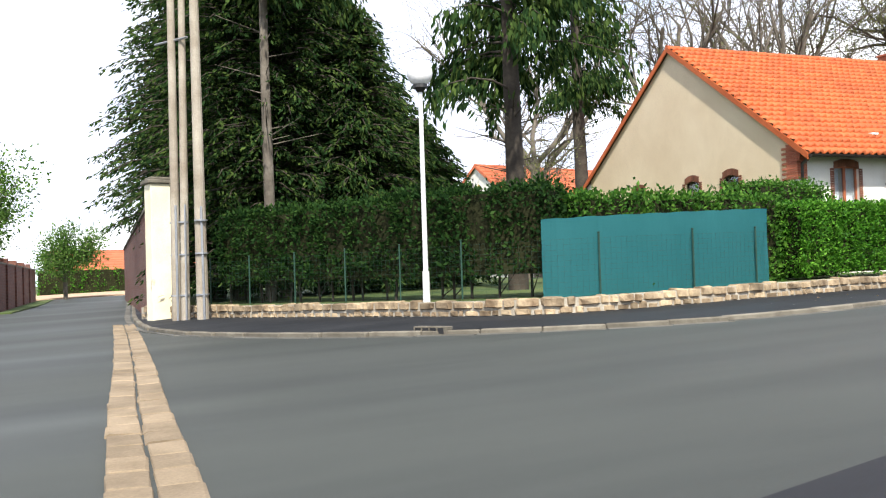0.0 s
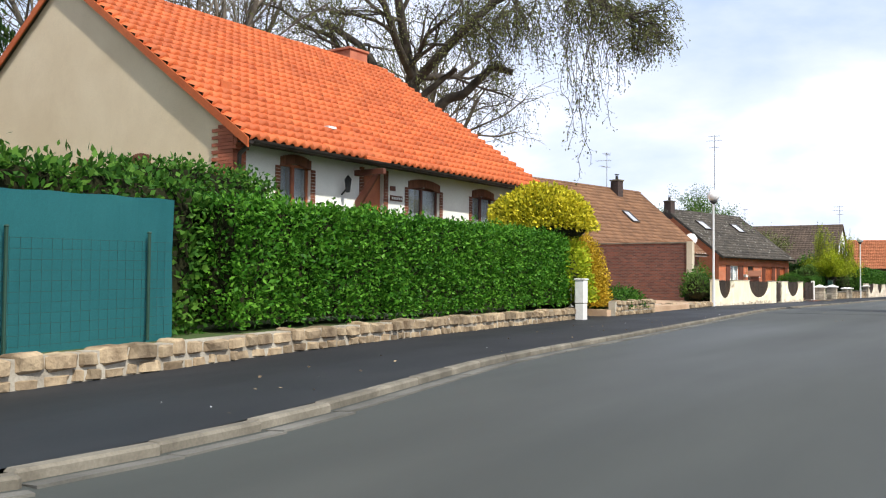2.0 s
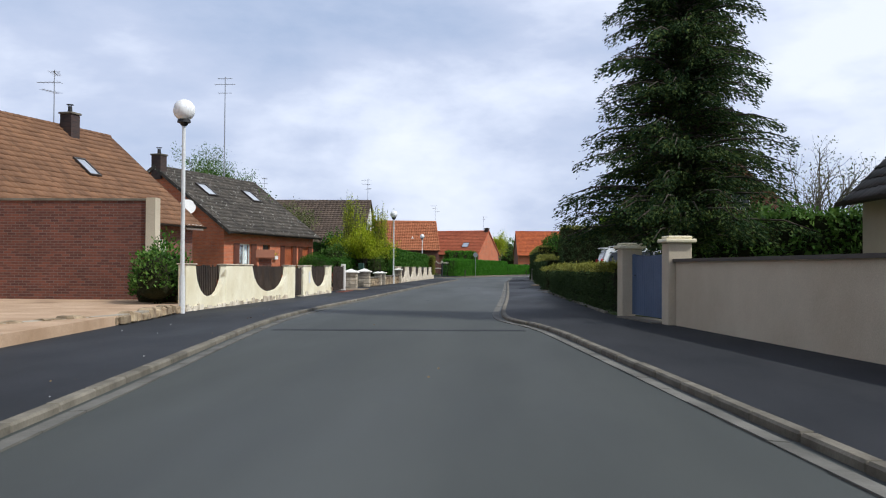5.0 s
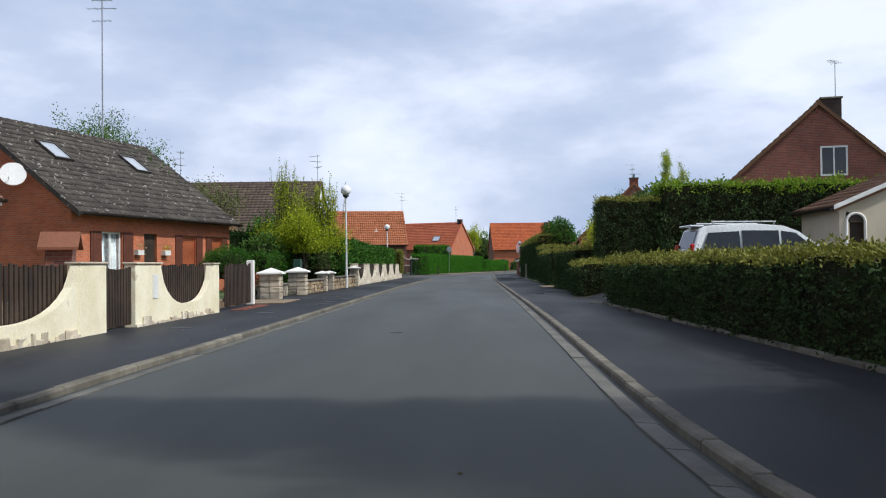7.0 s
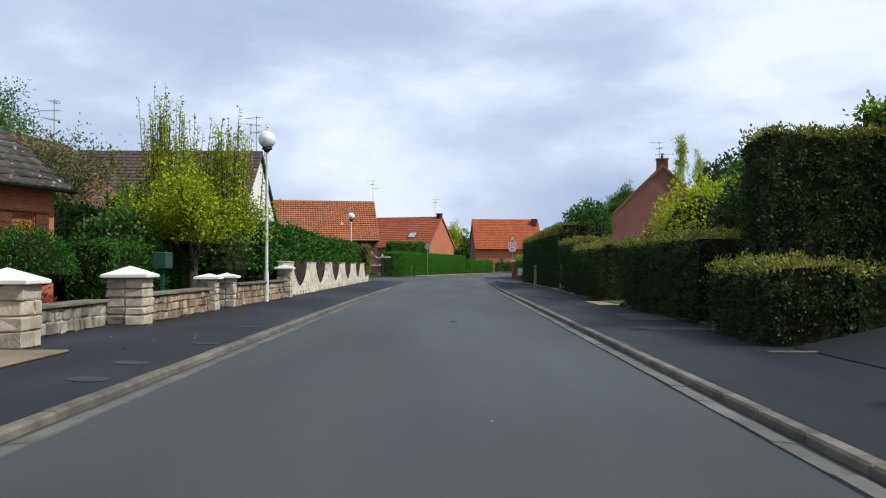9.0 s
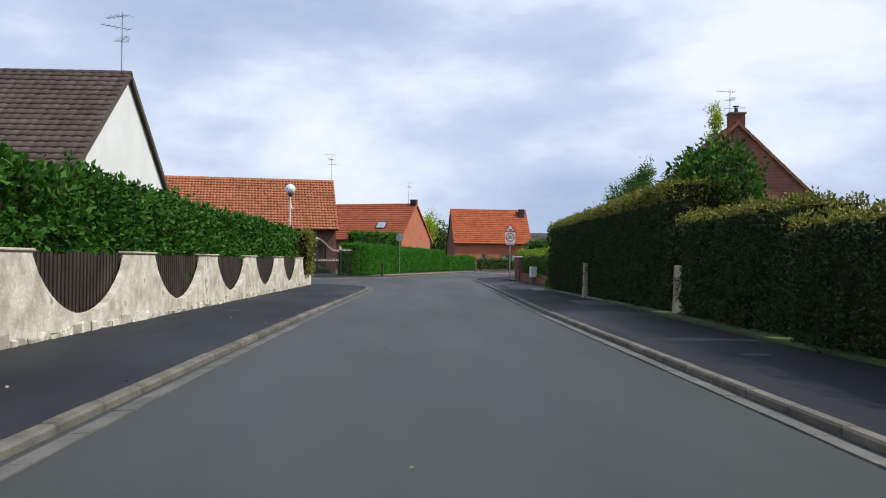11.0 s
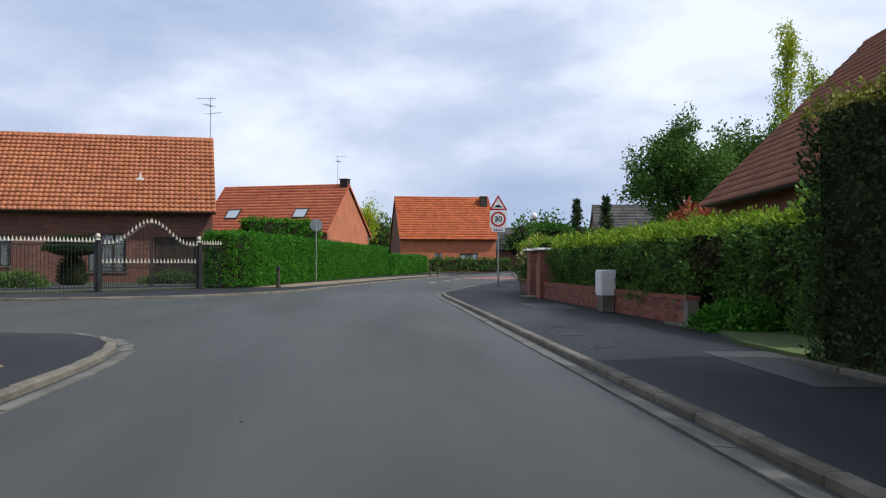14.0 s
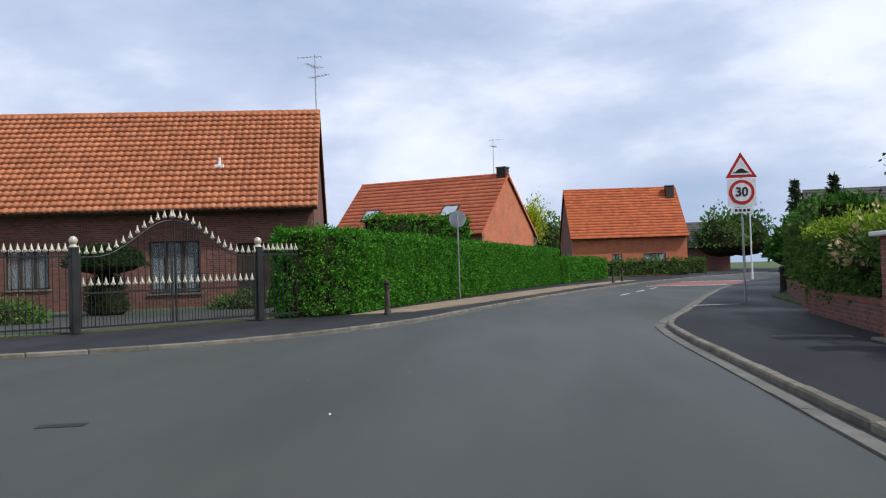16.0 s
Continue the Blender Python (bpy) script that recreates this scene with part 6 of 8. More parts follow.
def scallop_run(name, p0, p1, pillars, z0, top, dip, material, label, pick, gates=(), bow=(2.6, 0.62)):
    """A rendered wall in bays: full height at the pillars, dipping in a curve between them, with dark pickets in each dip. pillars: (start, end) lengths."""
    ang = math.atan2(p1[1] - p0[1], p1[0] - p0[0])
    root = thing(name, (*p0, z0), math.degrees(ang), label, "wall")
    for i, (a, b) in enumerate(pillars):
        bm = bmesh.new()
        box(bm, a, b, -0.11, 0.11, 0.0, top, 0.015)
        part("pillar", bm, material, root)
        boxes("pillar_cap", [(a - 0.03, b + 0.03, -0.14, 0.14, top, top + 0.04)], M["stone_pale"], root, bevel=0.012)
        if i + 1 == len(pillars):
            break
        c, d = b, pillars[i + 1][0]
        if i in gates:
            g = boxes("gate", [(c + 0.02, d - 0.02, -0.02, 0.02, 0.22, 0.30), (c + 0.02, d - 0.02, -0.02, 0.02, top - 0.4, top - 0.32)], M["wood_dark"], root)
            k = max(3, int((d - c) / 0.13))
            for q in range(k):
                u0 = c + 0.02 + (d - c - 0.04) * q / k
                boxes("board", [(u0, u0 + (d - c) / k - 0.04, -0.045, -0.02, 0.08, top - 0.04 - 0.05 * math.sin(math.pi * (q + 0.5) / k))], M["wood_dark"], g)
            continue
        m = 18
        at = pillars[i][0]
        while at < d - 0.1:
            l = rng.uniform(0.12, 0.42)
            proud = 0.118 if at < b or at + l > d else 0.098
            bm = bmesh.new()
            box(bm, at, min(d, at + l) - 0.006, -proud - rng.uniform(0, 0.03), -0.07, -0.02, rng.uniform(0.06, 0.19), 0.014)
            for v in bm.verts:
                v.co += Vector(rng.normal(0, 0.012, 3))
            part("foot_stone", bm, M["weathered_white"] if rng.random() < 0.6 else M["stone_pale"], root)
            at += l
        bm = bmesh.new()
        pts = [(c, -0.09, 0.0), (d, -0.09, 0.0)]
        for q in range(m + 1):
            t = 1 - q / m
            x = c + (d - c) * t
            z = top - (top - dip) * (1 - abs(2 * t - 1) ** bow[0]) ** bow[1]
            pts.append((x, -0.09, z))
        prism(bm, pts, (0, 0.14, 0))
        part("scalloped_panel", bm, material, root)
        k = max(4, int((d - c) / pick))
        rail = boxes("picket_rail", [(c, d, 0.125, 0.155, top - 0.32, top - 0.25)], M["wood_dark"], root)
        for q in range(k):
            t = (q + 0.5) / k
            x = c + (d - c) * t
            edge = top - (top - dip) * (1 - abs(2 * t - 1) ** bow[0]) ** bow[1]
            boxes("picket", [(x - pick * 0.31, x + pick * 0.31, 0.095, 0.122, max(0.1, edge - 0.15), top - 0.01 + rng.uniform(-0.03, 0.03))], M["wood_dark"], rail)
    return root


PA, PB = (-17.25, 53.4), (-16.75, 72.6)
cream_wall = scallop_run("garden_wall", PA, PB, [(0.0, 0.7), (3.2, 5.9), (10.5, 11.55), (12.9, 14.3), (17.9, 18.4)], 0.1, 1.18, 0.34, M["render_cream"], "cream rendered garden wall with scooped bays, dark pickets and gates", 0.14, gates=(2,))
boxes("meter_cover", [(13.78, 14.06, -0.127, -0.112, 0.52, 0.98)], M["plastic_white"], cream_wall, "white meter cover let into the wall")
red_sill = thing("brick_paving", (-16.6, 72.7, 0.122), 90, "red brick paving in front of the picket gate", "paving")
for i in range(14):
    for j in range(3):
        boxes("brick", [(i * 0.22 + 0.11 * (j % 2), i * 0.22 + 0.11 * (j % 2) + 0.21, -0.33 + j * 0.12, -0.22 + j * 0.12, -0.05, 0.012 + rng.uniform(0, 0.008))], M["brick_face"], red_sill)
gate2 = thing("picket_gate", (-16.75, 72.5, 0.15), 90, "dark stained wooden picket gate with a white post", "gate")
boxes("frame_rail", [(0.05, 3.0, -0.02, 0.02, 0.2, 0.28), (0.05, 3.0, -0.02, 0.02, 0.8, 0.88)], M["wood_dark"], gate2)
for i in range(20):
    boxes("board", [(0.06 + i * 0.148, 0.06 + i * 0.148 + 0.085, -0.045, -0.02, 0.05 + rng.uniform(0, 0.03), 1.10 + rng.uniform(0, 0.07))], M["wood_dark"], gate2)
boxes("white_post", [(3.05, 3.25, -0.1, 0.1, 0.0, 1.25)], M["render_white"], gate2, "white rendered post", 0.015)
mailhut = thing("well_house", (-18.43, 66.85, 0.24), 14, "small brick well house with a tiled gable roof", "well")
boxes("body", [(-0.24, 0.24, -0.24, 0.24, 0, 1.40)], M["brick_dark"], mailhut)
bm = bmesh.new()
prism(bm, [(-0.36, -0.36, 1.38), (-0.36, 0.0, 1.68), (-0.36, 0.36, 1.38), (-0.36, 0.36, 1.33), (-0.36, 0, 1.61), (-0.36, -0.36, 1.33)], (0.72, 0, 0))
part("roof", bm, M["tile_rust"], mailhut)


# stone gate piers with white pyramid caps, and low stone walls
def stone_pier(x, y, w, h, z=0.12, cap=0.1, label="grey rubble stone gate pier with a white pyramid cap"):
    p = thing("stone_pier", (x, y, z), 91, label, "gate pier", "stone piers")
    boxes("core", [(-w / 2 + 0.03, w / 2 - 0.03, -w / 2 + 0.03, w / 2 - 0.03, 0, h)], M["mortar"], p)
    rowsn = max(3, int(h / 0.17))
    levels = [0.0] + sorted(h * (r + rng.uniform(-0.25, 0.25)) / rowsn for r in range(1, rowsn)) + [h]
    for r in range(rowsn):
        z0, z1 = levels[r], levels[r + 1]
        split = rng.uniform(0.28, 0.45) if r % 2 else rng.uniform(0.55, 0.72)
        for sx in (0, 1):
            for sy in (0, 1):
                sp = split if sy == 0 else 1 - split
                x0, x1 = (-w / 2, -w / 2 + w * sp) if sx == 0 else (-w / 2 + w * sp, w / 2)
                y0, y1 = (-w / 2, 0) if sy == 0 else (0, w / 2)
                j = rng.uniform(0, 0.02)
                bm = bmesh.new()
                box(bm, x0 + 0.008 - (j if sx == 0 else 0), x1 - 0.008 + (j if sx else 0), y0 + 0.008 - (j if sy == 0 else 0), y1 - 0.008 + (j if sy else 0), z0 + 0.008, z1 - 0.008, 0.018)
                for v in bm.verts:
                    v.co += Vector(rng.normal(0, 0.007, 3))
                # Street half: pale blocks, with the sunlit side also put into their colour.
                part("stone", bm, M["stone_pale"] if sy == 0 else M["stone_dark"], p)
    bm = bmesh.new()
    o = w / 2 + 0.09
    box(bm, -o, o, -o, o, h, h + 0.06, 0.01)
    tip = bm.verts.new((0, 0, h + 0.06 + cap + 0.06))
    c = [bm.verts.new((sx * o * 0.96, sy * o * 0.96, h + 0.062)) for sx, sy in ((-1, -1), (1, -1), (1, 1), (-1, 1))]
    for i in range(4):
        bm.faces.new((c[i], c[(i + 1) % 4], tip))
    part("cap", bm, M["render_white"], p, "white cast cap")
    return p


def low_wall(name, p0, p1, h, label, z=0.12, mats=("stone_dark", "mortar"), course=0.17, thick=0.28, slab=True):
    """A low wall of squared rubble with a coping slab."""
    L = math.hypot(p1[0] - p0[0], p1[1] - p0[1])
    w = thing(name, (*p0, z), math.degrees(math.atan2(p1[1] - p0[1], p1[0] - p0[0])), label, "wall")
    boxes("core", [(0, L, -thick / 2 + 0.03, thick / 2 - 0.03, 0, h - 0.02)], M[mats[1]], w)
    rowsn = max(2, round(h / course))
    for r in range(rowsn):
        x = 0.0
        while x < L - 0.05:
            l = min(L - x, rng.uniform(0.14, 0.36))
            if L - x - l < 0.15:
                l = L - x
            bm = bmesh.new()
            j = rng.uniform(0, 0.025)
            box(bm, x + 0.008, x + l - 0.008, -thick / 2 - j, thick / 2 + j, h * r / rowsn + 0.007, h * (r + 1) / rowsn - 0.007, 0.022)
            for v in bm.verts:
                v.co += Vector(rng.normal(0, 0.009, 3))
            part("stone", bm, M[mats[0]], w)
            x += l
    if slab:
        boxes("coping", [(-0.03, L + 0.03, -thick / 2 - 0.07, thick / 2 + 0.07, h, h + 0.06)], M["concrete"], w, bevel=0.012)
    return w


stone_pier(-17.05, 80.1, 0.66, 0.84)
stone_pier(-17.0, 85.0, 0.66, 0.86)
low_wall("low_stone_wall", (-17.5, 80.6), (-17.45, 84.6), 0.42, "low dark stone wall between piers")
low_wall("low_stone_wall", (-16.95, 85.5), (-16.85, 90.0), 0.5, "low pale stone wall below the garden", mats=("stone", "mortar"))
stone_pier(-16.85, 90.4, 0.42, 0.75, cap=0.02, label="short stone pier in the garden wall")
stone_pier(-16.8, 92.2, 0.42, 0.75, cap=0.02, label="short stone pier in the garden wall")
low_wall("low_stone_wall", (-16.75, 92.6), (-16.5, 99.0), 0.55, "low pale stone wall below the garden", mats=("stone", "mortar"))
stone_pier(-16.45, 99.5, 0.45, 0.95, cap=0.03, label="stone pier at the end of the low wall")
shrub("shrub", (-18.3, 82.6, 0.17), (0.9, 1.4, 0.6), 1500, M["leaf_red"], "reddish brown heather behind the wall", 0.08, base=0.2)
shrub("clipped_bush", (-20.6, 88.7, 0.17), (1.2, 1.2, 1.1), 6500, M["leaf_thuja"], "round clipped dark green bush", 0.07, "bush", base=0.85, rough=0.05)
boxes("paving", [(-1.5, 1.5, -0.75, 0.75, 0, 0.03), (-1.5, 1.5, 0.77, 2.2, 0.02, 0.05)], M["paver"], thing("drive_entrance", (-16.75, 78.0, 0.125), 90, "worn pale paved drive entrance", "paving"), bevel=0.008)
shrub("clipped_bush", (-20.3, 81.9, 0.17), (0.7, 0.7, 0.6), 1400, M["leaf_yew"], "small round clipped bush", 0.08, "bush", base=0.45, rough=0.06)
hedge("hedge", [(-19.9, 91.0), (-19.4, 98.6)], 1.1, 0.17, 1.75, 0.1, 480, M["leaf_thuja"], "loose green hedge in the garden", 0.085, wob=0.2)
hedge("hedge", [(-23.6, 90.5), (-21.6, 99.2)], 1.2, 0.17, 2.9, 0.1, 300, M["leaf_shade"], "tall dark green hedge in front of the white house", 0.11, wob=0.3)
post_box = thing("letter_box", (-17.9, 90.2, 0.17), 90, "grey-green letter box on a post", "letter box")
boxes("post", [(-0.04, 0.04, -0.04, 0.04, 0, 1.0)], M["metal_green"], post_box)
boxes("box", [(-0.3, 0.3, -0.16, 0.16, 0.95, 1.35)], M["metal_green"], post_box, bevel=0.02)

# scalloped whitewashed wall with hedge behind
ys = [(99.8, 101.7), (105.9, 107.3), (111.45, 112.7), (116.95, 118.1), (122.6, 123.8), (128.1, 129.3), (132.0, 132.3)]
scallop_run("garden_wall", (-16.62, 99.8), (-16.0, 132.3), [(a - 99.8, b - 99.8) for a, b in ys], 0.1, 1.20, 0.29, M["weathered_white"], "weathered whitewashed wall with scooped bays and dark pickets", 0.15, bow=(2.2, 0.8))
hedge("hedge", [(-17.68, 99.5), (-17.4, 115.0), (-17.08, 131.5)], 1.2, 0.17, 2.55, 0.1, 420, M["leaf_thuja"], "tall leafy hedge behind the scalloped wall", 0.13, wob=0.22, far_z=2.35)
hedge("ivy_corner", [(-16.1, 130.6), (-16.15, 132.2)], 0.55, 0.62, 2.4, 0.1, 520, M["leaf_yew_top"], "olive green climber on the wall's end", 0.11, "climber", wob=0.15)

# wrought-iron gate
GL, GR = (-19.4, 154.9), (-16.4, 158.8)
gate_len = math.hypot(GR[0] - GL[0], GR[1] - GL[1])
iron = thing("iron_gate", (*GL, 0.12), math.degrees(math.atan2(GR[1] - GL[1], GR[0] - GL[0])), "black wrought-iron double gate with gilded spear tips", "gate")


def spear(bm, x, z):
    rod(bm, (x, 0, z), (x, 0, z + 0.05), 0.015, 0.045, 6)
    rod(bm, (x, 0, z + 0.05), (x, 0, z + 0.20), 0.045, 0.003, 6)
    box(bm, x - 0.055, x + 0.055, -0.014, 0.014, z + 0.02, z + 0.06)


for x in (0.0, gate_len):
    boxes("gate_post", [(x - 0.09, x + 0.09, -0.09, 0.09, 0.0, 1.88)], M["metal_black"], iron, bevel=0.01)
    bm = bmesh.new()
    rod(bm, (x, 0, 1.88), (x, 0, 1.94), 0.1, 0.06, 10)
    ball(bm, (x, 0, 2.02), 0.095, 1.1, 12, 8)
    part("gilt_ball", bm, M["gold"], iron, "gilded ball finial")
for leaf in (0, 1):
    x0, x1 = (0.12, gate_len / 2 - 0.03) if leaf == 0 else (gate_len / 2 + 0.03, gate_len - 0.12)
    fr = boxes("gate_leaf", [(x0, x1, -0.02, 0.02, 0.10, 0.14), (x0, x1, -0.02, 0.02, 0.85, 0.89), (x0, x0 + 0.04, -0.02, 0.02, 0.1, 1.85), (x1 - 0.04, x1, -0.02, 0.02, 0.1, 1.85)], M["metal_black"], iron)
    k = 13
    crest = []
    for q in range(k + 1):
        t = q / k
        x = x0 + (x1 - x0) * t
        far_t = t if leaf == 0 else 1 - t
        top = 1.72 + 0.85 * (0.5 - 0.5 * math.cos(math.pi * max(0.0, (far_t - 0.12) / 0.88))) ** 1.15
        crest.append((x, top))
        bm = bmesh.new()
        rod(bm, (x, 0, 0.1), (x, 0, top), 0.011, n=6)
        part("bar", bm, M["metal_black"], fr)
        bm = bmesh.new()
        spear(bm, x, top)
        part("spear_tip", bm, M["gold"], fr)
        if q < k:
            bm = bmesh.new()
            xm = x + (x1 - x0) / k / 2
            rod(bm, (xm, 0, 0.1), (xm, 0, 1.02), 0.009, n=6)
            part("short_bar", bm, M["metal_black"], fr)
            bm = bmesh.new()
            spear(bm, xm, 1.02)
            part("spear_tip", bm, M["gold"], fr)
    bm = bmesh.new()
    for (xa, za), (xb, zb) in zip(crest, crest[1:]):
        rod(bm, (xa, 0, za - 0.06), (xb, 0, zb - 0.06), 0.014, n=6)
    part("crest_rail", bm, M["metal_black"], fr)
for nm, x0, x1 in (("iron_fence", -6.2, -0.1), ("iron_fence", gate_len + 0.1, gate_len + 1.3)):
    fe = thing(nm, iron.location, math.degrees(iron.rotation_euler.z), "black iron railing with gilded spear tips", "fence", "iron railings")
    if x0 < 0:
        fe.matrix_basis = pose(*iron.location, 0, 0, math.degrees(iron.rotation_euler.z) - 14)
    boxes("rail", [(x0, x1, -0.015, 0.015, 0.12, 0.16), (x0, x1, -0.015, 0.015, 1.66, 1.70)], M["metal_black"], fe)
    k = int((x1 - x0) / 0.135)
    for q in range(k):
        x = x0 + (x1 - x0) * (q + 0.5) / k
        bm = bmesh.new()
        rod(bm, (x, 0, 0.02), (x, 0, 1.78), 0.011, n=6)
        part("bar", bm, M["metal_black"], fe)
        bm = bmesh.new()
        spear(bm, x, 1.78)
        part("spear_tip", bm, M["gold"], fe)
sheet("forecourt", [(-26, 153.6), (-19.6, 155.4), (-16.7, 159.2), (-16.3, 168.6), (-31, 167.0)], 0.15, M["asphalt"], 0.3, "grey paved forecourt behind the iron gate", "yard")
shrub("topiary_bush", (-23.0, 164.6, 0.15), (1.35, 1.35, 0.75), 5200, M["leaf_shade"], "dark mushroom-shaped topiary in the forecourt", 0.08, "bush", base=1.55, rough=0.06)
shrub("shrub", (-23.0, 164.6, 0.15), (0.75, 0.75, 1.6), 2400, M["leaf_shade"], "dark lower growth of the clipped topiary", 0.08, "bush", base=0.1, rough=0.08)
shrub("shrub", (-24.0, 160.0, 0.15), (1.3, 1.0, 0.7), 1800, M["leaf_green"], "green flower bed behind the railing", 0.11)
shrub("shrub", (-19.0, 167.2, 0.15), (1.6, 0.6, 0.6), 1500, M["leaf_green"], "low planting along the house", 0.1)

hedge("hedge", smooth_line([(-16.3, 160.3), (-15.7, 160.55), (-15.2, 161.1), (-14.9, 162.0), (-14.75, 163.3), (-14.4, 166.5), (-12.9, 174.0), (-11.4, 182.0), (-9.4, 192.0), (-7.6, 199.0)]), 1.3, 0.13, 2.4, 0.1, 800, M["leaf_box"], "long bright green clipped hedge along the bend", 0.085, wob=0.10, back=0.1)
hedge("hedge", [(-7.2, 200.0), (-2.5, 219.0)], 1.1, 0.13, 1.75, 0.1, 300, M["leaf_box"], "lower clipped hedge further round the bend", 0.14, wob=0.10, back=0.1)
hedge("hedge", [(-16.8, 180.0), (-12.5, 184.0)], 1.2, 0.13, 3.9, 0.1, 200, M["leaf_box"], "clipped hedge in the second garden", 0.14, wob=0.1)
hedge("hedge", [(-1.0, 226), (9, 233)], 1.0, 0.2, 1.6, 0.1, 80, M["leaf_green"], "hedge in front of the far house", 0.2, wob=0.1)

# bollards, round sign seen from behind
for x, y in ((-13.3, 160.2), (-3.6, 197.0), (-2.6, 201.0), (-1.0, 167.5), (0.2, 171.5)):
    b = thing("bollard", (x, y, 0.115), 0, "dark cast-iron bollard with a rounded head", "bollard", "bollards")
    bm = bmesh.new()
    rod(bm, (0, 0, 0), (0, 0, 0.12), 0.10, 0.085, 12)
    rod(bm, (0, 0, 0.12), (0, 0, 0.72), 0.07, 0.06, 12)
    rod(bm, (0, 0, 0.72), (0, 0, 0.78), 0.09, 0.09, 12)
    ball(bm, (0, 0, 0.84), 0.085, 1.0, 12, 8)
    part("body", bm, M["bark_dark"], b)
rs = thing("round_sign", (-12.1, 172.5, 0.125), 0, "round road sign seen from its grey back", "road sign")
bm = bmesh.new()
rod(bm, (0, 0, 0), (0, 0, 3.3), 0.03, n=8)
part("pole", bm, M["metal_grey"], rs)
bm = bmesh.new()
rod(bm, (0, 0.05, 3.15), (0, 0.08, 3.15), 0.34, n=28)
part("disc", bm, M["metal_grey"], rs)

# ---- east side of the street ----
rw = thing("garden_wall", (-4.2, 37.6, 0.1), math.degrees(math.atan2(49.6 - 37.6, -5.75 + 4.2)), "long sand-rendered garden wall with a dark coping", "wall")
LW = math.hypot(12.0, 1.55)
boxes("render_face", [(0, LW, -0.12, 0.12, 0, 1.29)], M["render_sand"], rw)
boxes("coping", [(-0.02, LW + 0.02, -0.18, 0.18, 1.29, 1.35)], M["gutter_pvc"], rw, "dark coping")


def gate_pier(x, y, h, label, brick="render_sand"):
    p = thing("gate_pier", (x, y, 0.1), 96, label, "gate pier", "gate piers")
    boxes("shaft", [(-0.24, 0.24, -0.24, 0.24, 0, h)], M[brick], p, bevel=0.015)
    boxes("cap", [(-0.32, 0.32, -0.32, 0.32, h, h + 0.08), (-0.25, 0.25, -0.25, 0.25, h + 0.08, h + 0.14)], M["render_cream"], p, bevel=0.02)
    return p


gate_pier(-5.8, 49.85, 1.68, "sand-rendered gate pier with a rounded cap")
gate_pier(-6.3, 53.0, 1.62, "sand-rendered gate pier with a rounded cap")
gate_pier(-4.15, 37.3, 1.62, "rough stone gate pier with a pale cap", "stone")
gate_pier(-3.85, 34.2, 1.62, "rough stone gate pier with a pale cap", "stone")


def blue_gate(x, y, rz, w, h):
    g = thing("blue_gate", (x, y, 0.14), rz, "blue-grey painted timber gate", "gate", "blue gates")
    fr = boxes("frame", [(0, w, -0.03, 0.0, 0.1, 0.22), (0, w, -0.03, 0.0, h - 0.3, h - 0.18), (0, 0.1, -0.03, 0.0, 0.05, h), (w - 0.1, w, -0.03, 0.0, 0.05, h)], M["paint_blue"], g)
    k = int(w / 0.15)
    for i in range(k):
        boxes("board", [(w * i / k + 0.006, w * (i + 1) / k - 0.006, 0.0, 0.025, 0.05, h - 0.05 * math.sin(math.pi * (i + 0.5) / k))], M["paint_blue"], g)
    boxes("number_plate", [(w * 0.35, w * 0.42, -0.045, -0.03, h - 0.5, h - 0.36), (w * 0.52, w * 0.59, -0.045, -0.03, h - 0.5, h - 0.36)], M["plastic_white"], g, "white plate with plain bars")
    bm = bmesh.new()
    rod(bm, (w * 0.9, -0.08, 0.95), (w * 0.9, 0.05, 0.95), 0.015, n=6)
    part("handle", bm, M["metal_black"], g)


blue_gate(-5.85, 50.15, 99, 2.6, 1.45)
blue_gate(-4.0, 34.45, 96, 2.6, 1.5)
boxes("threshold", [(0, 2.6, -0.3, 0.3, 0, 0.03)], M["concrete"], thing("gate_threshold", (-5.95, 50.2, 0.11), 99, "pale stone threshold in front of the gate", "threshold"))
wall_e = thing("garden_wall", (-2.55, 24.0, 0.05), 98, "sand-rendered garden wall", "wall")
boxes("render_face", [(0, 9.9, -0.12, 0.12, 0, 1.6)], M["render_sand"], wall_e)

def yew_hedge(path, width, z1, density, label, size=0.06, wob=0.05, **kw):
    """Dense dark hedge, the sun on its top put into a band of yellow leaves; the path runs south so that its right-hand
    side faces the street.
    """
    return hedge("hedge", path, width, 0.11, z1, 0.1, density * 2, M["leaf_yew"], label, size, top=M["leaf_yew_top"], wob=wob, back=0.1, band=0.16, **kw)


yew_hedge([(-6.3, 74.9), (-6.25, 64.0), (-6.0, 54.4)], 1.1, 1.32, 420, "low dark clipped hedge with its sunlit top coloured yellow")
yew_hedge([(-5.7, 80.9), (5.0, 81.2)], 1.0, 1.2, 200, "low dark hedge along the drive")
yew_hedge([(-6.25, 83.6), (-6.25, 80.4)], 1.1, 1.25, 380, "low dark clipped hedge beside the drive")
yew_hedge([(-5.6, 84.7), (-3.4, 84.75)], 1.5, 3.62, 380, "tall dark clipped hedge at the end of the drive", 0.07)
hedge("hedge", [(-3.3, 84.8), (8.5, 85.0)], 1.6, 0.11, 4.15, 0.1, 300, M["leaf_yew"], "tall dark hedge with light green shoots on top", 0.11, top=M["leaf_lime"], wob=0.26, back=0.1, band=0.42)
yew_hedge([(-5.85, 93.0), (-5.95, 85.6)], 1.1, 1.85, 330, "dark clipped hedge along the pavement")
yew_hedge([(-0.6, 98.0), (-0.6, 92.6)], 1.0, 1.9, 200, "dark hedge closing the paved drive")
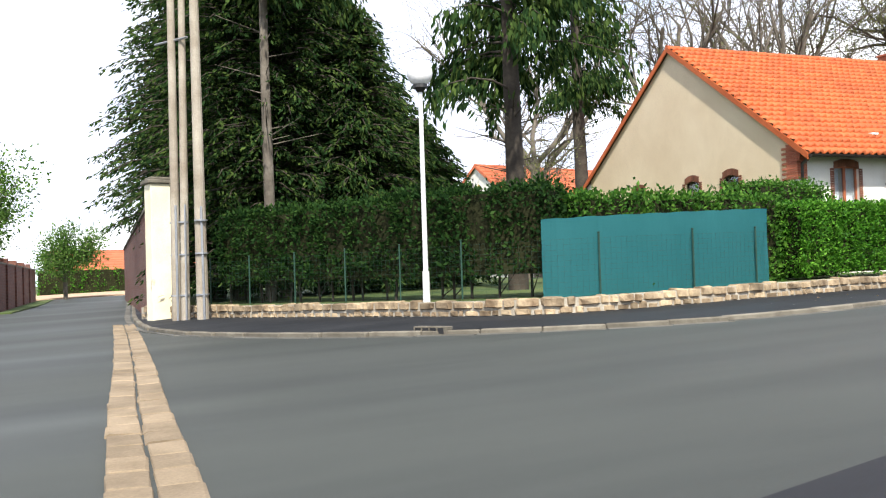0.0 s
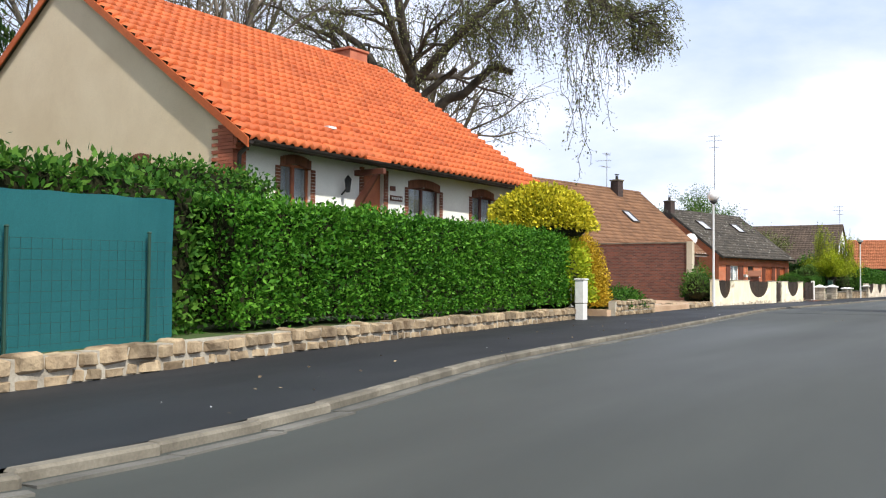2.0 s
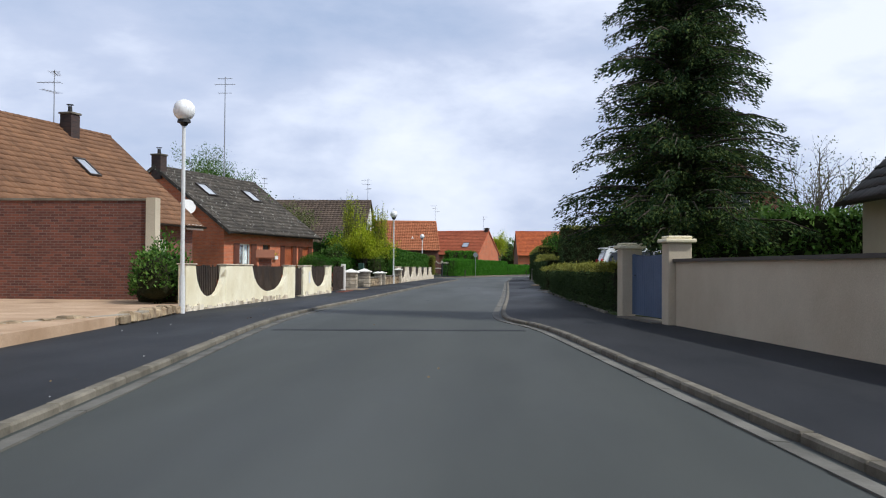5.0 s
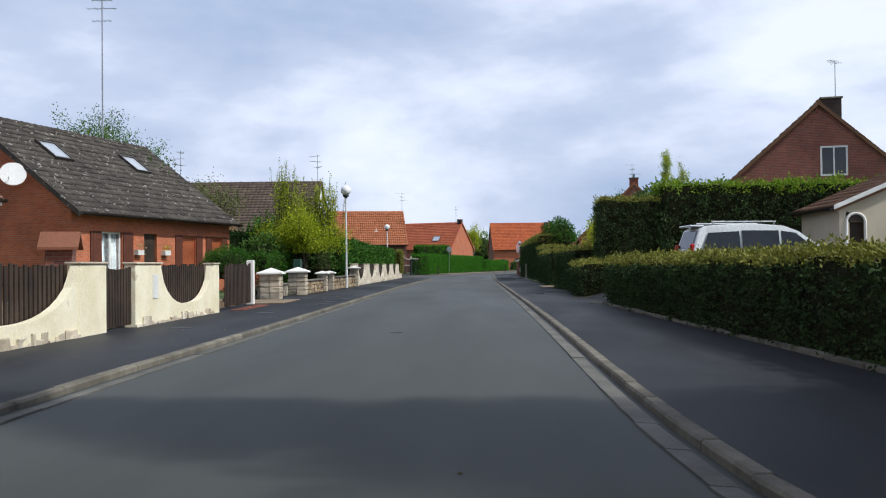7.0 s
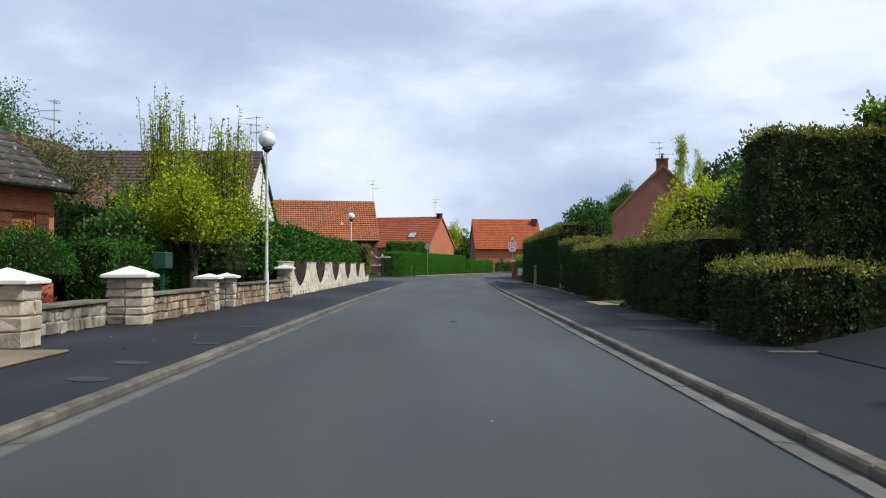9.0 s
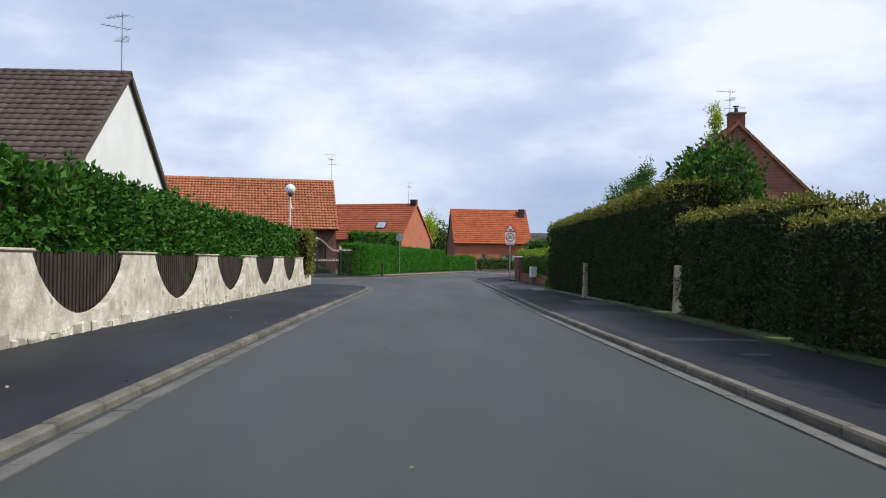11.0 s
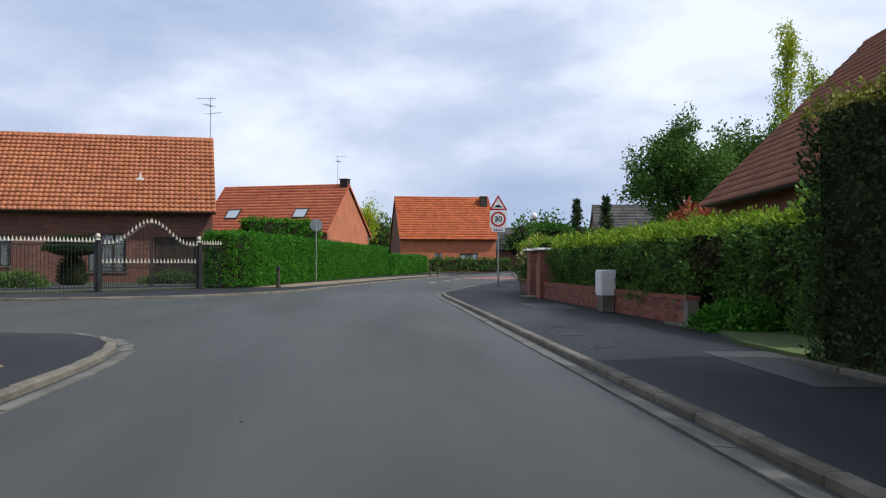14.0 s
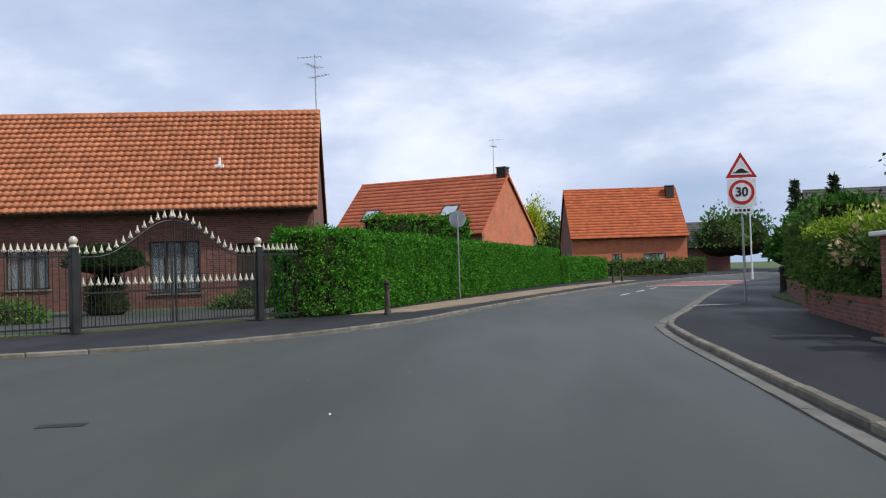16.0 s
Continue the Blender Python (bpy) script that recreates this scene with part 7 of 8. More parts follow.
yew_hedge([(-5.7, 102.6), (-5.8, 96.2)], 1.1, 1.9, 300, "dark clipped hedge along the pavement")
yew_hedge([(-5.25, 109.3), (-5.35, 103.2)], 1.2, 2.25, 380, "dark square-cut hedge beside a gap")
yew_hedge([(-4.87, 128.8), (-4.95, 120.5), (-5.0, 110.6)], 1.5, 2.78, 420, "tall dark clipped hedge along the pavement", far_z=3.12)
shrub("thuja", (-4.2, 112.0, 0.15), (1.2, 1.8, 1.6), 2600, M["leaf_thuja"], "brown-green thuja above the hedge", 0.14, base=2.5, rough=0.12)
shrub("shrub", (-2.5, 98.5, 0.15), (1.7, 3.0, 2.0), 5200, M["leaf_spring"], "light green shrub behind the hedge", 0.13, base=1.9, rough=0.25)
shrub("shrub", (-0.6, 99.5, 0.15), (1.5, 2.0, 2.2), 3600, M["leaf_green"], "tall loose shrub behind the hedge", 0.14, base=2.6, rough=0.3)
shrub("shrub", (-3.6, 90.0, 0.15), (1.2, 1.6, 1.4), 2600, M["leaf_yew"], "dark rounded shrub over the hedge", 0.12, base=1.9, rough=0.1)
shrub("thuja", (0.6, 106.0, 0.15), (1.5, 2.2, 2.6), 3600, M["leaf_yew"], "dark conifer above the hedges", 0.16, base=3.0, rough=0.15)
for y in (75.4, 79.6):
    th = thing("drive_threshold", (-7.0, y, 0.112), 90, "pale concrete edging of a drive", "edging", "drive edgings")
    boxes("slab", [(-0.08, 0.08, -3.0, 0.2, 0, 0.02)], M["concrete"], th)
th = thing("drive_threshold", (-6.3, 94.6, 0.112), 0, "reddish paved drive entrance", "edging", "drive edgings")
boxes("slab", [(-0.6, 2.5, -1.3, 1.3, 0, 0.03)], M["paver"], th)
# raised drive with the parked car
sheet("raised_drive", [(-6.6, 75.2), (-4.9, 75.2), (9, 74.6), (9, 80.3), (-4.9, 80.3), (-6.6, 80.3)], 0.5, M["pavement"], 0.6, "raised asphalt drive", "drive", lift=lambda x, y: 0.125 if x < -6 else 0.5)


def hedge_edging(p0, p1):
    """A line of short concrete edging blocks at the foot of a hedge."""
    l = math.hypot(p1[0] - p0[0], p1[1] - p0[1])
    e = thing("hedge_edging", (*p0, 0.08), math.degrees(math.atan2(p1[1] - p0[1], p1[0] - p0[0])), "narrow pale concrete edging along the hedge foot", "edging", "hedge edgings")
    n = int(l)
    for i in range(n):
        lean = rng.normal(0, 0.008)
        boxes("edging_block", [(l * i / n + 0.006, l * (i + 1) / n - 0.006, -0.05 + lean, 0.05 + lean, 0.0, 0.085 + rng.uniform(-0.01, 0.01))], M["concrete"], e, bevel=0.012)


hedge_edging((-5.86, 110.4), (-5.72, 128.9))
hedge_edging((-6.66, 54.6), (-6.92, 74.8))


def concrete_post(x, y, h):
    p = thing("concrete_post", (x, y, 0.11), 88, "pale tapered concrete meter post in front of the hedge", "post", "concrete posts")
    bm = bmesh.new()
    for z0, z1, a, b in ((0, 0.42, 0.125, 0.105), (0.43, h, 0.10, 0.085)):
        c = [bm.verts.new((sx * a, sy * a * 0.7, z0)) for sx, sy in ((-1, -1), (1, -1), (1, 1), (-1, 1))]
        d = [bm.verts.new((sx * b, sy * b * 0.7, z1)) for sx, sy in ((-1, -1), (1, -1), (1, 1), (-1, 1))]
        bm.faces.new(c[::-1])
        bm.faces.new(d)
        for i in range(4):
            bm.faces.new((c[i], c[(i + 1) % 4], d[(i + 1) % 4], d[i]))
    part("shaft", bm, M["mortar"], p)


concrete_post(-5.7, 109.9, 1.1)
concrete_post(-5.8, 119.95, 1.12)

# brick dwarf wall with planting


def brick_wall(p0, p1, h, label, single=False, street=1):
    L = math.hypot(p1[0] - p0[0], p1[1] - p0[1])
    w = thing("dwarf_wall", (*p0, 0.11), math.degrees(math.atan2(p1[1] - p0[1], p1[0] - p0[0])), label, "wall", "brick dwarf walls")
    if single:
        boxes("mortar_core", [(0.005, L - 0.005, -0.098, 0.098, 0, h)], M["mortar_grey"], w)
        bm = bmesh.new()
        box(bm, 0.0, 0.225, -0.11, 0.0, 0.0, 0.066, 0.004)
        d = bpy.data.meshes.new("brick")
        bm.to_mesh(d)
        bm.free()
        d.materials.append(M["brick_face"])
        for r in range(5):
            for i in range(int(L / 0.236)):
                ob = new("brick", d)
                ob.parent = w
                ob.matrix_basis = Matrix.Translation((L - (i + 1) * 0.236 + 0.008 - (0.06 if r % 2 else 0.0) + 0.06, 0.11 + rng.uniform(-0.002, 0.004), 0.008 + r * 0.0805)) if street > 0 else Matrix.Translation((i * 0.236 + (0.06 if r % 2 else 0.0), rng.uniform(-0.004, 0.002), 0.008 + r * 0.0805))
    else:
        boxes("brickwork", [(0, L, -0.11, 0.11, 0, h)], M["brick_dark"], w)
    bm = bmesh.new()
    n = int(L / 0.115)
    for i in range(n):
        box(bm, L * i / n + 0.004, L * (i + 1) / n - 0.004, -0.125, 0.125, h, h + 0.07)
    tagged(part("coping_bricks", bm, M["brick_face"], w), kind="stuff")


brick_wall((-4.65, 134.6), (-4.54, 146.6), 0.42, "low red brick wall with brick coping", True)
brick_wall((-4.5, 148.8), (-3.6, 155.6), 0.42, "low red brick wall with brick coping")
brick_wall((-3.1, 157.5), (-1.0, 166.5), 0.42, "low red brick wall by the sign")
for x, y in ((-4.52, 148.55), (-4.54, 146.85)):
    bp = thing("brick_pier", (x, y, 0.11), 89, "red brick gate pier with a white cap", "gate pier", "brick gate piers")
    boxes("shaft", [(-0.22, 0.22, -0.22, 0.22, 0, 1.42)], M["brick"], bp)
    boxes("cap", [(-0.34, 0.34, -0.34, 0.34, 1.42, 1.49)], M["render_white"], bp, bevel=0.015)
small_gate = thing("garden_gate", (-4.5, 147.1, 0.13), 89, "blue-grey metal garden gate between brick piers", "gate")
boxes("gate_frame", [(0, 1.2, -0.02, 0.02, 0.06, 0.11), (0, 1.2, -0.02, 0.02, 1.28, 1.33), (0, 0.05, -0.02, 0.02, 0.11, 1.28), (1.15, 1.2, -0.02, 0.02, 0.11, 1.28)], M["paint_slate"], small_gate)
boxes("lower_panel", [(0.06, 1.14, -0.008, 0.008, 0.12, 0.75)], M["paint_slate"], small_gate)
for i in range(9):
    bm = bmesh.new()
    rod(bm, (0.14 + i * 0.115, 0, 0.75), (0.14 + i * 0.115, 0, 1.28), 0.011, n=6)
    part("bar", bm, M["paint_slate"], small_gate)
boxes("lock_plate", [(0.95, 1.12, 0.02, 0.04, 0.68, 0.86)], M["metal_grey"], small_gate)
boxes("slab", [(-0.6, 0.6, -0.2, 0.35, 0, 0.05)], M["concrete"], thing("gate_step", (-4.75, 147.7, 0.11), 89, "pale stone step below the garden gate", "step"), bevel=0.012)
# Lime top bands: the sun on the hedge tops is put into leaf colour.
hedge("hedge", [(-3.9, 146.5), (-4.0, 141.0), (-4.1, 135.0)], 1.0, 0.45, 1.72, 0.1, 800, M["leaf_green"], "leafy mixed hedge over the brick wall", 0.08, wob=0.26, back=0.1, top=M["leaf_lime"], band=0.16)
hedge("hedge", [(-2.9, 146.2), (-3.0, 135.4)], 1.1, 0.15, 1.92, 0.1, 500, M["leaf_green"], "light green shaggy hedge behind the clipped one", 0.09, wob=0.26, back=0.1, top=M["leaf_lime"], band=0.4)
hedge("hedge", [(-3.0, 156.0), (-3.7, 149.2)], 1.2, 0.45, 1.85, 0.1, 600, M["leaf_green"], "leafy hedge over the second brick wall", 0.085, wob=0.3, back=0.1, top=M["leaf_lime"], band=0.22)
hedge("hedge", [(1.6, 173.0), (0.4, 168.0), (-1.9, 158.0)], 1.6, 0.4, 2.6, 0.1, 260, M["leaf_green"], "tall green hedge behind the road sign", 0.13, wob=0.15, back=0.1, top=M["leaf_thuja"])
shrub("flowering_shrub", (-3.5, 151.2, 0.4), (0.9, 1.1, 0.9), 1500, M["leaf_flower"], "shrub with pale pink and yellow blossom", 0.10, base=0.7, rough=0.3)
shrub("red_shrub", (-1.3, 143.5, 0.15), (0.6, 1.0, 0.7), 1500, M["leaf_red"], "red-leaved shrub above the hedge", 0.13, base=1.75, rough=0.3)
# Its lime top band also has the sunlight in the leaf colour.
hedge("hedge", [(-3.5, 134.6), (-3.5, 129.6)], 1.1, 0.12, 1.85, 0.1, 700, M["leaf_green"], "loose mixed hedge behind the paved gap", 0.08, wob=0.28, back=0.1, top=M["leaf_lime"], band=0.14)
shrub("shrub", (-4.3, 133.4, 0.12), (0.8, 0.9, 0.45), 4500, M["leaf_laurel"], "bright green low plants in the gap", 0.07, core=False)
shrub("shrub", (-2.5, 133.0, 0.12), (1.2, 1.5, 1.6), 2400, M["leaf_green"], "green shrub in the gap", 0.14, base=0.8, rough=0.3)
boxes("slab", [(-0.9, 0.9, -0.5, 0.5, 0, 0.04)], M["concrete"], thing("entrance_slab", (-4.4, 134.4, 0.11), 92, "pale concrete entrance slab", "slab"))

cab = thing("electric_cabinet", (-4.86, 139.2, 0.11), 92, "white electric meter cabinet on a concrete foot", "cabinet")
boxes("foot", [(-0.19, 0.19, -0.13, 0.13, 0, 0.34)], M["concrete"], cab, bevel=0.01)
boxes("housing", [(-0.21, 0.21, -0.16, 0.16, 0.35, 0.9)], M["plastic_white"], cab, bevel=0.015)
boxes("cover", [(-0.18, 0.18, 0.16, 0.175, 0.4, 0.86)], M["plastic_white"], cab)

# road sign: hump warning over a 30 limit
sg = thing("road_sign", (-3.6, 161.6, 0.115), -3, "road sign post with hump warning triangle and 30 limit", "road sign")
bm = bmesh.new()
rod(bm, (0, 0, 0), (0, 0, 3.75), 0.032, n=10)
part("pole", bm, M["metal_grey"], sg)


def plate(name, pts, y0, y1, material, parent, label=""):
    bm = bmesh.new()
    prism(bm, [(x, y0, z) for x, z in pts], (0, y1 - y0, 0))
    return part(name, bm, material, parent, label)


def ring_pts(cx, cz, r, n=36):
    return [(cx + r * math.cos(2 * math.pi * i / n), cz + r * math.sin(2 * math.pi * i / n)) for i in range(n)]


tri_out = [(-0.42, 3.42), (0.42, 3.42), (0.0, 4.12)]
tri_in = [(-0.29, 3.50), (0.29, 3.50), (0.0, 3.98)]
tr = plate("warning_triangle", tri_out, -0.06, -0.04, M["sign_red"], sg, "red-edged warning triangle")
plate("triangle_face", tri_in, -0.066, -0.061, M["sign_white"], tr)
hump = [(-0.2, 3.55), (0.2, 3.55), (0.2, 3.58)] + [(0.15 - 0.3 * i / 10, 3.58 + 0.09 * math.sin(math.pi * i / 10)) for i in range(11)] + [(-0.2, 3.58)]
plate("hump_symbol", hump, -0.072, -0.067, M["sign_black"], tr)
sq = plate("limit_plate", [(-0.38, 2.62), (0.38, 2.62), (0.38, 3.40), (-0.38, 3.40)], -0.06, -0.04, M["sign_white"], sg, "white plate with a red ring and 30")
plate("red_ring", ring_pts(0, 3.02, 0.34), -0.066, -0.061, M["sign_red"], sq)
plate("ring_face", ring_pts(0, 3.02, 0.255), -0.072, -0.067, M["sign_white"], sq)
txt = bpy.data.curves.new("limit_number", "FONT")
txt.body, txt.size, txt.align_x, txt.align_y, txt.extrude, txt.offset = "30", 0.34, "CENTER", "CENTER", 0.003, 0.008
num = new("limit_number", txt)
num.data.materials.append(M["sign_black"])
num.parent = sq
num.matrix_basis = pose(0, -0.077, 3.02, 90, 0, 0)
lower = plate("lower_plate", [(-0.3, 2.45), (0.3, 2.45), (0.3, 2.6), (-0.3, 2.6)], -0.06, -0.04, M["sign_white"], sg, "small white plate with dark bars")
for i in range(4):
    plate("bar", [(-0.2 + i * 0.11, 2.49), (-0.13 + i * 0.11, 2.49), (-0.13 + i * 0.11, 2.56), (-0.2 + i * 0.11, 2.56)], -0.066, -0.061, M["sign_black"], lower)

# parked white people carrier on the raised drive
car = thing("parked_car", (-2.2, 76.0, 0.5), 3, "white people carrier with dark windows and roof rails", "car")
prof = [(-2.25, 0.35), (-2.33, 0.8), (-2.25, 1.05), (-2.05, 1.62), (-1.85, 1.72), (-0.6, 1.78), (0.3, 1.70), (0.7, 1.55), (1.35, 1.08), (2.0, 0.95), (2.3, 0.75), (2.33, 0.4)]
bm = bmesh.new()
sections = []
for y, k in ((-0.86, 0.93), (-0.84, 1.0), (-0.4, 1.02), (0.4, 1.02), (0.84, 1.0), (0.86, 0.93)):
    sections.append([bm.verts.new((x * (0.985 if abs(y) > 0.85 else 1), y * (1 - 0.16 * max(0, (z - 1.0) / 0.75)), z if z < 1.5 else 1.5 + (z - 1.5) * k)) for x, z in prof])
for a, b in zip(sections, sections[1:]):
    for i in range(len(prof)):
        j = (i + 1) % len(prof)
        bm.faces.new((a[i], a[j], b[j], b[i]))
bm.faces.new(sections[0][::-1])
bm.faces.new(sections[-1])
part("body", bm, M["car_white"], car)


def side_glass(pts, y, name):
    bm = bmesh.new()
    prism(bm, [(x, y * (1 - 0.16 * max(0, (z - 1.0) / 0.75)) + math.copysign(0.006, y), z) for x, z in pts], (0, math.copysign(0.004, y), 0))
    part(name, bm, M["glass_dark"], car)


for y in (-0.865, 0.865):
    side_glass([(-1.98, 1.08), (-0.95, 1.08), (-0.95, 1.56), (-1.82, 1.52)], y, "quarter_window")
    side_glass([(-0.88, 1.08), (0.15, 1.08), (0.15, 1.57), (-0.88, 1.58)], y, "rear_window")
    side_glass([(0.22, 1.08), (1.12, 1.08), (0.62, 1.50), (0.22, 1.56)], y, "front_window")
    bm = bmesh.new()
    rod(bm, (-1.7, y * 0.8, 1.83), (0.1, y * 0.8, 1.82), 0.022, n=6)
    for x in (-1.65, -0.8, 0.05):
        rod(bm, (x, y * 0.8, 1.70), (x, y * 0.8, 1.83), 0.02, n=6)
    part("roof_rail", bm, M["metal_grey"], car)
    bm = bmesh.new()
    box(bm, 0.95, 1.12, min(y * 1.02, y * 1.22), max(y * 1.02, y * 1.22), 1.05, 1.2, 0.03)
    part("door_mirror", bm, M["gutter_pvc"], car)
    for x in (-1.45, 1.42):
        bm = bmesh.new()
        rod(bm, (x, y * 0.80, 0.33), (x, y * 1.0, 0.33), 0.33, n=24)
        wheel = part("wheel", bm, M["rubber"], car)
        bm = bmesh.new()
        rod(bm, (x, y * 1.0, 0.33), (x, y * 1.012, 0.33), 0.20, 0.18, 20)
        part("rim", bm, M["metal_grey"], wheel)
bm = bmesh.new()
prism(bm, [(-2.245, -0.66, 1.1), (-2.245, 0.66, 1.1), (-2.075, 0.6, 1.58), (-2.075, -0.6, 1.58)], (-0.012, 0, 0.004))
part("rear_screen", bm, M["glass_dark"], car)
for y in (-0.74, 0.74):
    bm = bmesh.new()
    box(bm, -2.31, -2.2, y - 0.07, y + 0.07, 0.9, 1.22, 0.03)
    part("tail_light", bm, M["sign_red"], car)
bm = bmesh.new()
box(bm, -2.25, -1.85, -0.55, 0.55, 1.70, 1.75, 0.02)
part("rear_spoiler", bm, M["car_white"], car)

# road markings: hump with white edge lines, red surface and dashes


def marking(name, pts, material, label, z=0.006):
    bm = bmesh.new()
    prism(bm, [(x, y, z) for x, y in pts], (0, 0, -0.004))
    return tagged(part(name, bm, material), label, "road marking", "", "structure")


def pave_z(x, y):
    """Height of the pavement's surface beside the west or east kerb."""
    line, high = (LEFT, 0.12) if x < -11 else (RIGHT, 0.11)
    d = min(math.hypot(px - x, py - y) for px, py, _ in along(line, 0.25))
    return KERB_RISE + (high - KERB_RISE) * min(1.0, max(0.0, (d - 0.1) / 1.1))


def quad(cx, cy, l, w, a):
    c, s = math.cos(radians(a)), math.sin(radians(a))
    return [(cx + u * c - v * s, cy + u * s + v * c) for u, v in ((-l / 2, -w / 2), (l / 2, -w / 2), (l / 2, w / 2), (-l / 2, w / 2))]


for i in range(3):
    marking("centre_dash", quad(-5.3 + i * 1.25, 175.5 + i * 4.6, 2.0, 0.13, 74), M["white_paint"], "white centre line dash")
marking("hump_surface", [(-2.5, 189.9), (1.9, 188.3), (5.2, 196.6), (0.8, 198.4)], M["red_paint"], "faded red surface of the road hump")
marking("hump_line", quad(-0.5, 188.3, 4.4, 0.5, -20), M["white_paint"], "white line before the hump")
marking("hump_line", quad(3.2, 198.4, 4.6, 0.5, -21), M["white_paint"], "white line after the hump")
marking("pavement_line", quad(-4.6, 160.6, 1.2, 0.14, 5), M["white_paint"], "white mark on the pavement", 0.118)

# drain grate, manhole covers and scattered patches
dr = thing("drain_grate", (-13.0, 10.2, gz(10.2)), 33, "cast-iron kerb drain with square slots", "drain")
boxes("frame", [(-0.32, 0.32, -0.115, 0.09, -0.05, 0.135)], M["concrete"], dr, bevel=0.01)
for i in range(4):
    boxes("slot", [(-0.28 + i * 0.145, -0.17 + i * 0.145, -0.121, -0.1, 0.02, 0.115)], M["metal_black"], dr)
def access_cover(x, y, l, w, label):
    """An iron lid, round when w is 0, lying with the slope of the pavement."""
    mh = thing("manhole_cover", (x, y, pave_z(x, y)), 0, label, "manhole cover", "access covers")
    tilt = (pave_z(x + 0.1, y) - pave_z(x - 0.1, y)) / 0.2
    bm = bmesh.new()
    if w:
        box(bm, -w / 2, w / 2, -l / 2, l / 2, -0.05, 0.004, 0.003)
        for i in range(5):
            box(bm, -w / 2 + 0.03, w / 2 - 0.03, -l / 2 + l * (i + 0.35) / 5, -l / 2 + l * (i + 0.65) / 5, 0.003, 0.008)
    else:
        rod(bm, (0, 0, -0.05), (0, 0, 0.004), l / 2, n=20)
    for v in bm.verts:
        v.co.z += tilt * v.co.x
    part("lid", bm, M["metal_black"], mh)


for x, y in ((-6.7, 121.0), (-15.4, 110.0), (-15.9, 66.0), (-15.5, 71.5), (-14.84, 76.96), (-14.89, 78.49), (-14.73, 81.28), (-14.82, 84.83), (-7.3, 101.0)):
    access_cover(x, y, 0.42, 0, "dark round iron access cover set in the pavement")
for x, y, l, w in ((-6.87, 135.04, 0.6, 0.26), (-7.11, 133.44, 0.85, 0.34), (-7.12, 131.31, 0.6, 0.36), (-7.85, 84.17, 0.5, 0.4)):
    access_cover(x, y, l, w, "dark oblong iron cover set in the pavement")
for i, (x, y, l, w, a) in enumerate(((-12.0, 66.0, 0.22, 0.10, 30), (-11.4, 49.0, 5.0, 0.35, 5), (-11.0, 88.0, 0.25, 0.12, 70), (-11.8, 124.0, 0.24, 0.12, 60), (-13.8, 143.0, 0.4, 0.2, 10))):
    marking("road_patch", quad(x, y, l, w, a), M["pavement"], "darker asphalt repair patch", 0.005)
for i, (x, y, l, w, a) in enumerate(((-6.75, 88.0, 2.6, 1.3, 88), (-6.25, 116.0, 3.0, 1.2, 88), (-5.5, 142.0, 2.8, 1.0, 88), (-5.7, 128.5, 3.2, 1.3, 86))):
    marking("pavement_patch", quad(x, y, l, w, a), M["asphalt"], "greyer asphalt repair patch on the pavement", 0.116)

# petals and dry leaves blown along the kerb and over the road
litter = thing("fallen_petals", (0, 0, 0), 0, "pale petals and dry leaves scattered over asphalt", "litter", "", "stuff")
for nm, mt, count, size in (("petals", M["curtain"], 26, 0.022), ("dry_leaves", M["stone"], 90, 0.035)):
    spots = []
    west = near_part(LEFT, 14, 130)
    for i in range(count):
        k = int(rng.integers(len(west) - 1))
        (x0, y0), (x1, y1) = west[k], west[k + 1]
        t, off = rng.uniform(), abs(rng.normal(0, 1.1)) + 0.18
        x, y = x0 + (x1 - x0) * t - off, y0 + (y1 - y0) * t
        spots.append((x, y, gz(y) + KERB_RISE + (0.12 - KERB_RISE) * min(1.0, (off - 0.1) / 1.1) + 0.008))
        if rng.uniform() < 0.3:
            x, y = rng.uniform(-12.5, -9.8), rng.uniform(20, 150)
            spots.append((x, y, gz(y) + 0.006))
    mesh_object(nm, leaf_mesh(nm, np.array(spots), np.tile([1.0, 0.3, 0.0], (len(spots), 1)), size, 0.7, 0.25), mt, litter, kind="stuff")

# ---- trees ----
# dense conifers of the corner garden
for i, (x, y, h, r, b) in enumerate(((-28.0, 10.0, 14.5, 2.9, 2.9), (-26.0, 10.2, 15.5, 2.3, 0.6), (-28.2, 10.6, 16.5, 2.8, 0.6), (-25.5, 11.4, 16.0, 2.6, 0.6), (-28.5, 13.4, 12.4, 2.8, 0.6), (-25.3, 13.6, 8.8, 2.4, 0.6), (-28.7, 16.0, 7.4, 2.6, 0.6), (-26.4, 16.0, 5.6, 2.2, 0.5), (-31.5, 10.2, 14.5, 3.3, 2.8), (-35.0, 11.0, 12.0, 3.0, 2.5))):
    spruce("conifer", (x, y, 0.0), h, r, M["leaf_conifer"], "tall dense dark green conifer in the corner garden", b, 58, 15, 0.18, 78, 0.75, trunk_r=0.2, lift=0.3, ragged=0.3, full=0.5)
# tall pines with bare trunks and hanging boughs


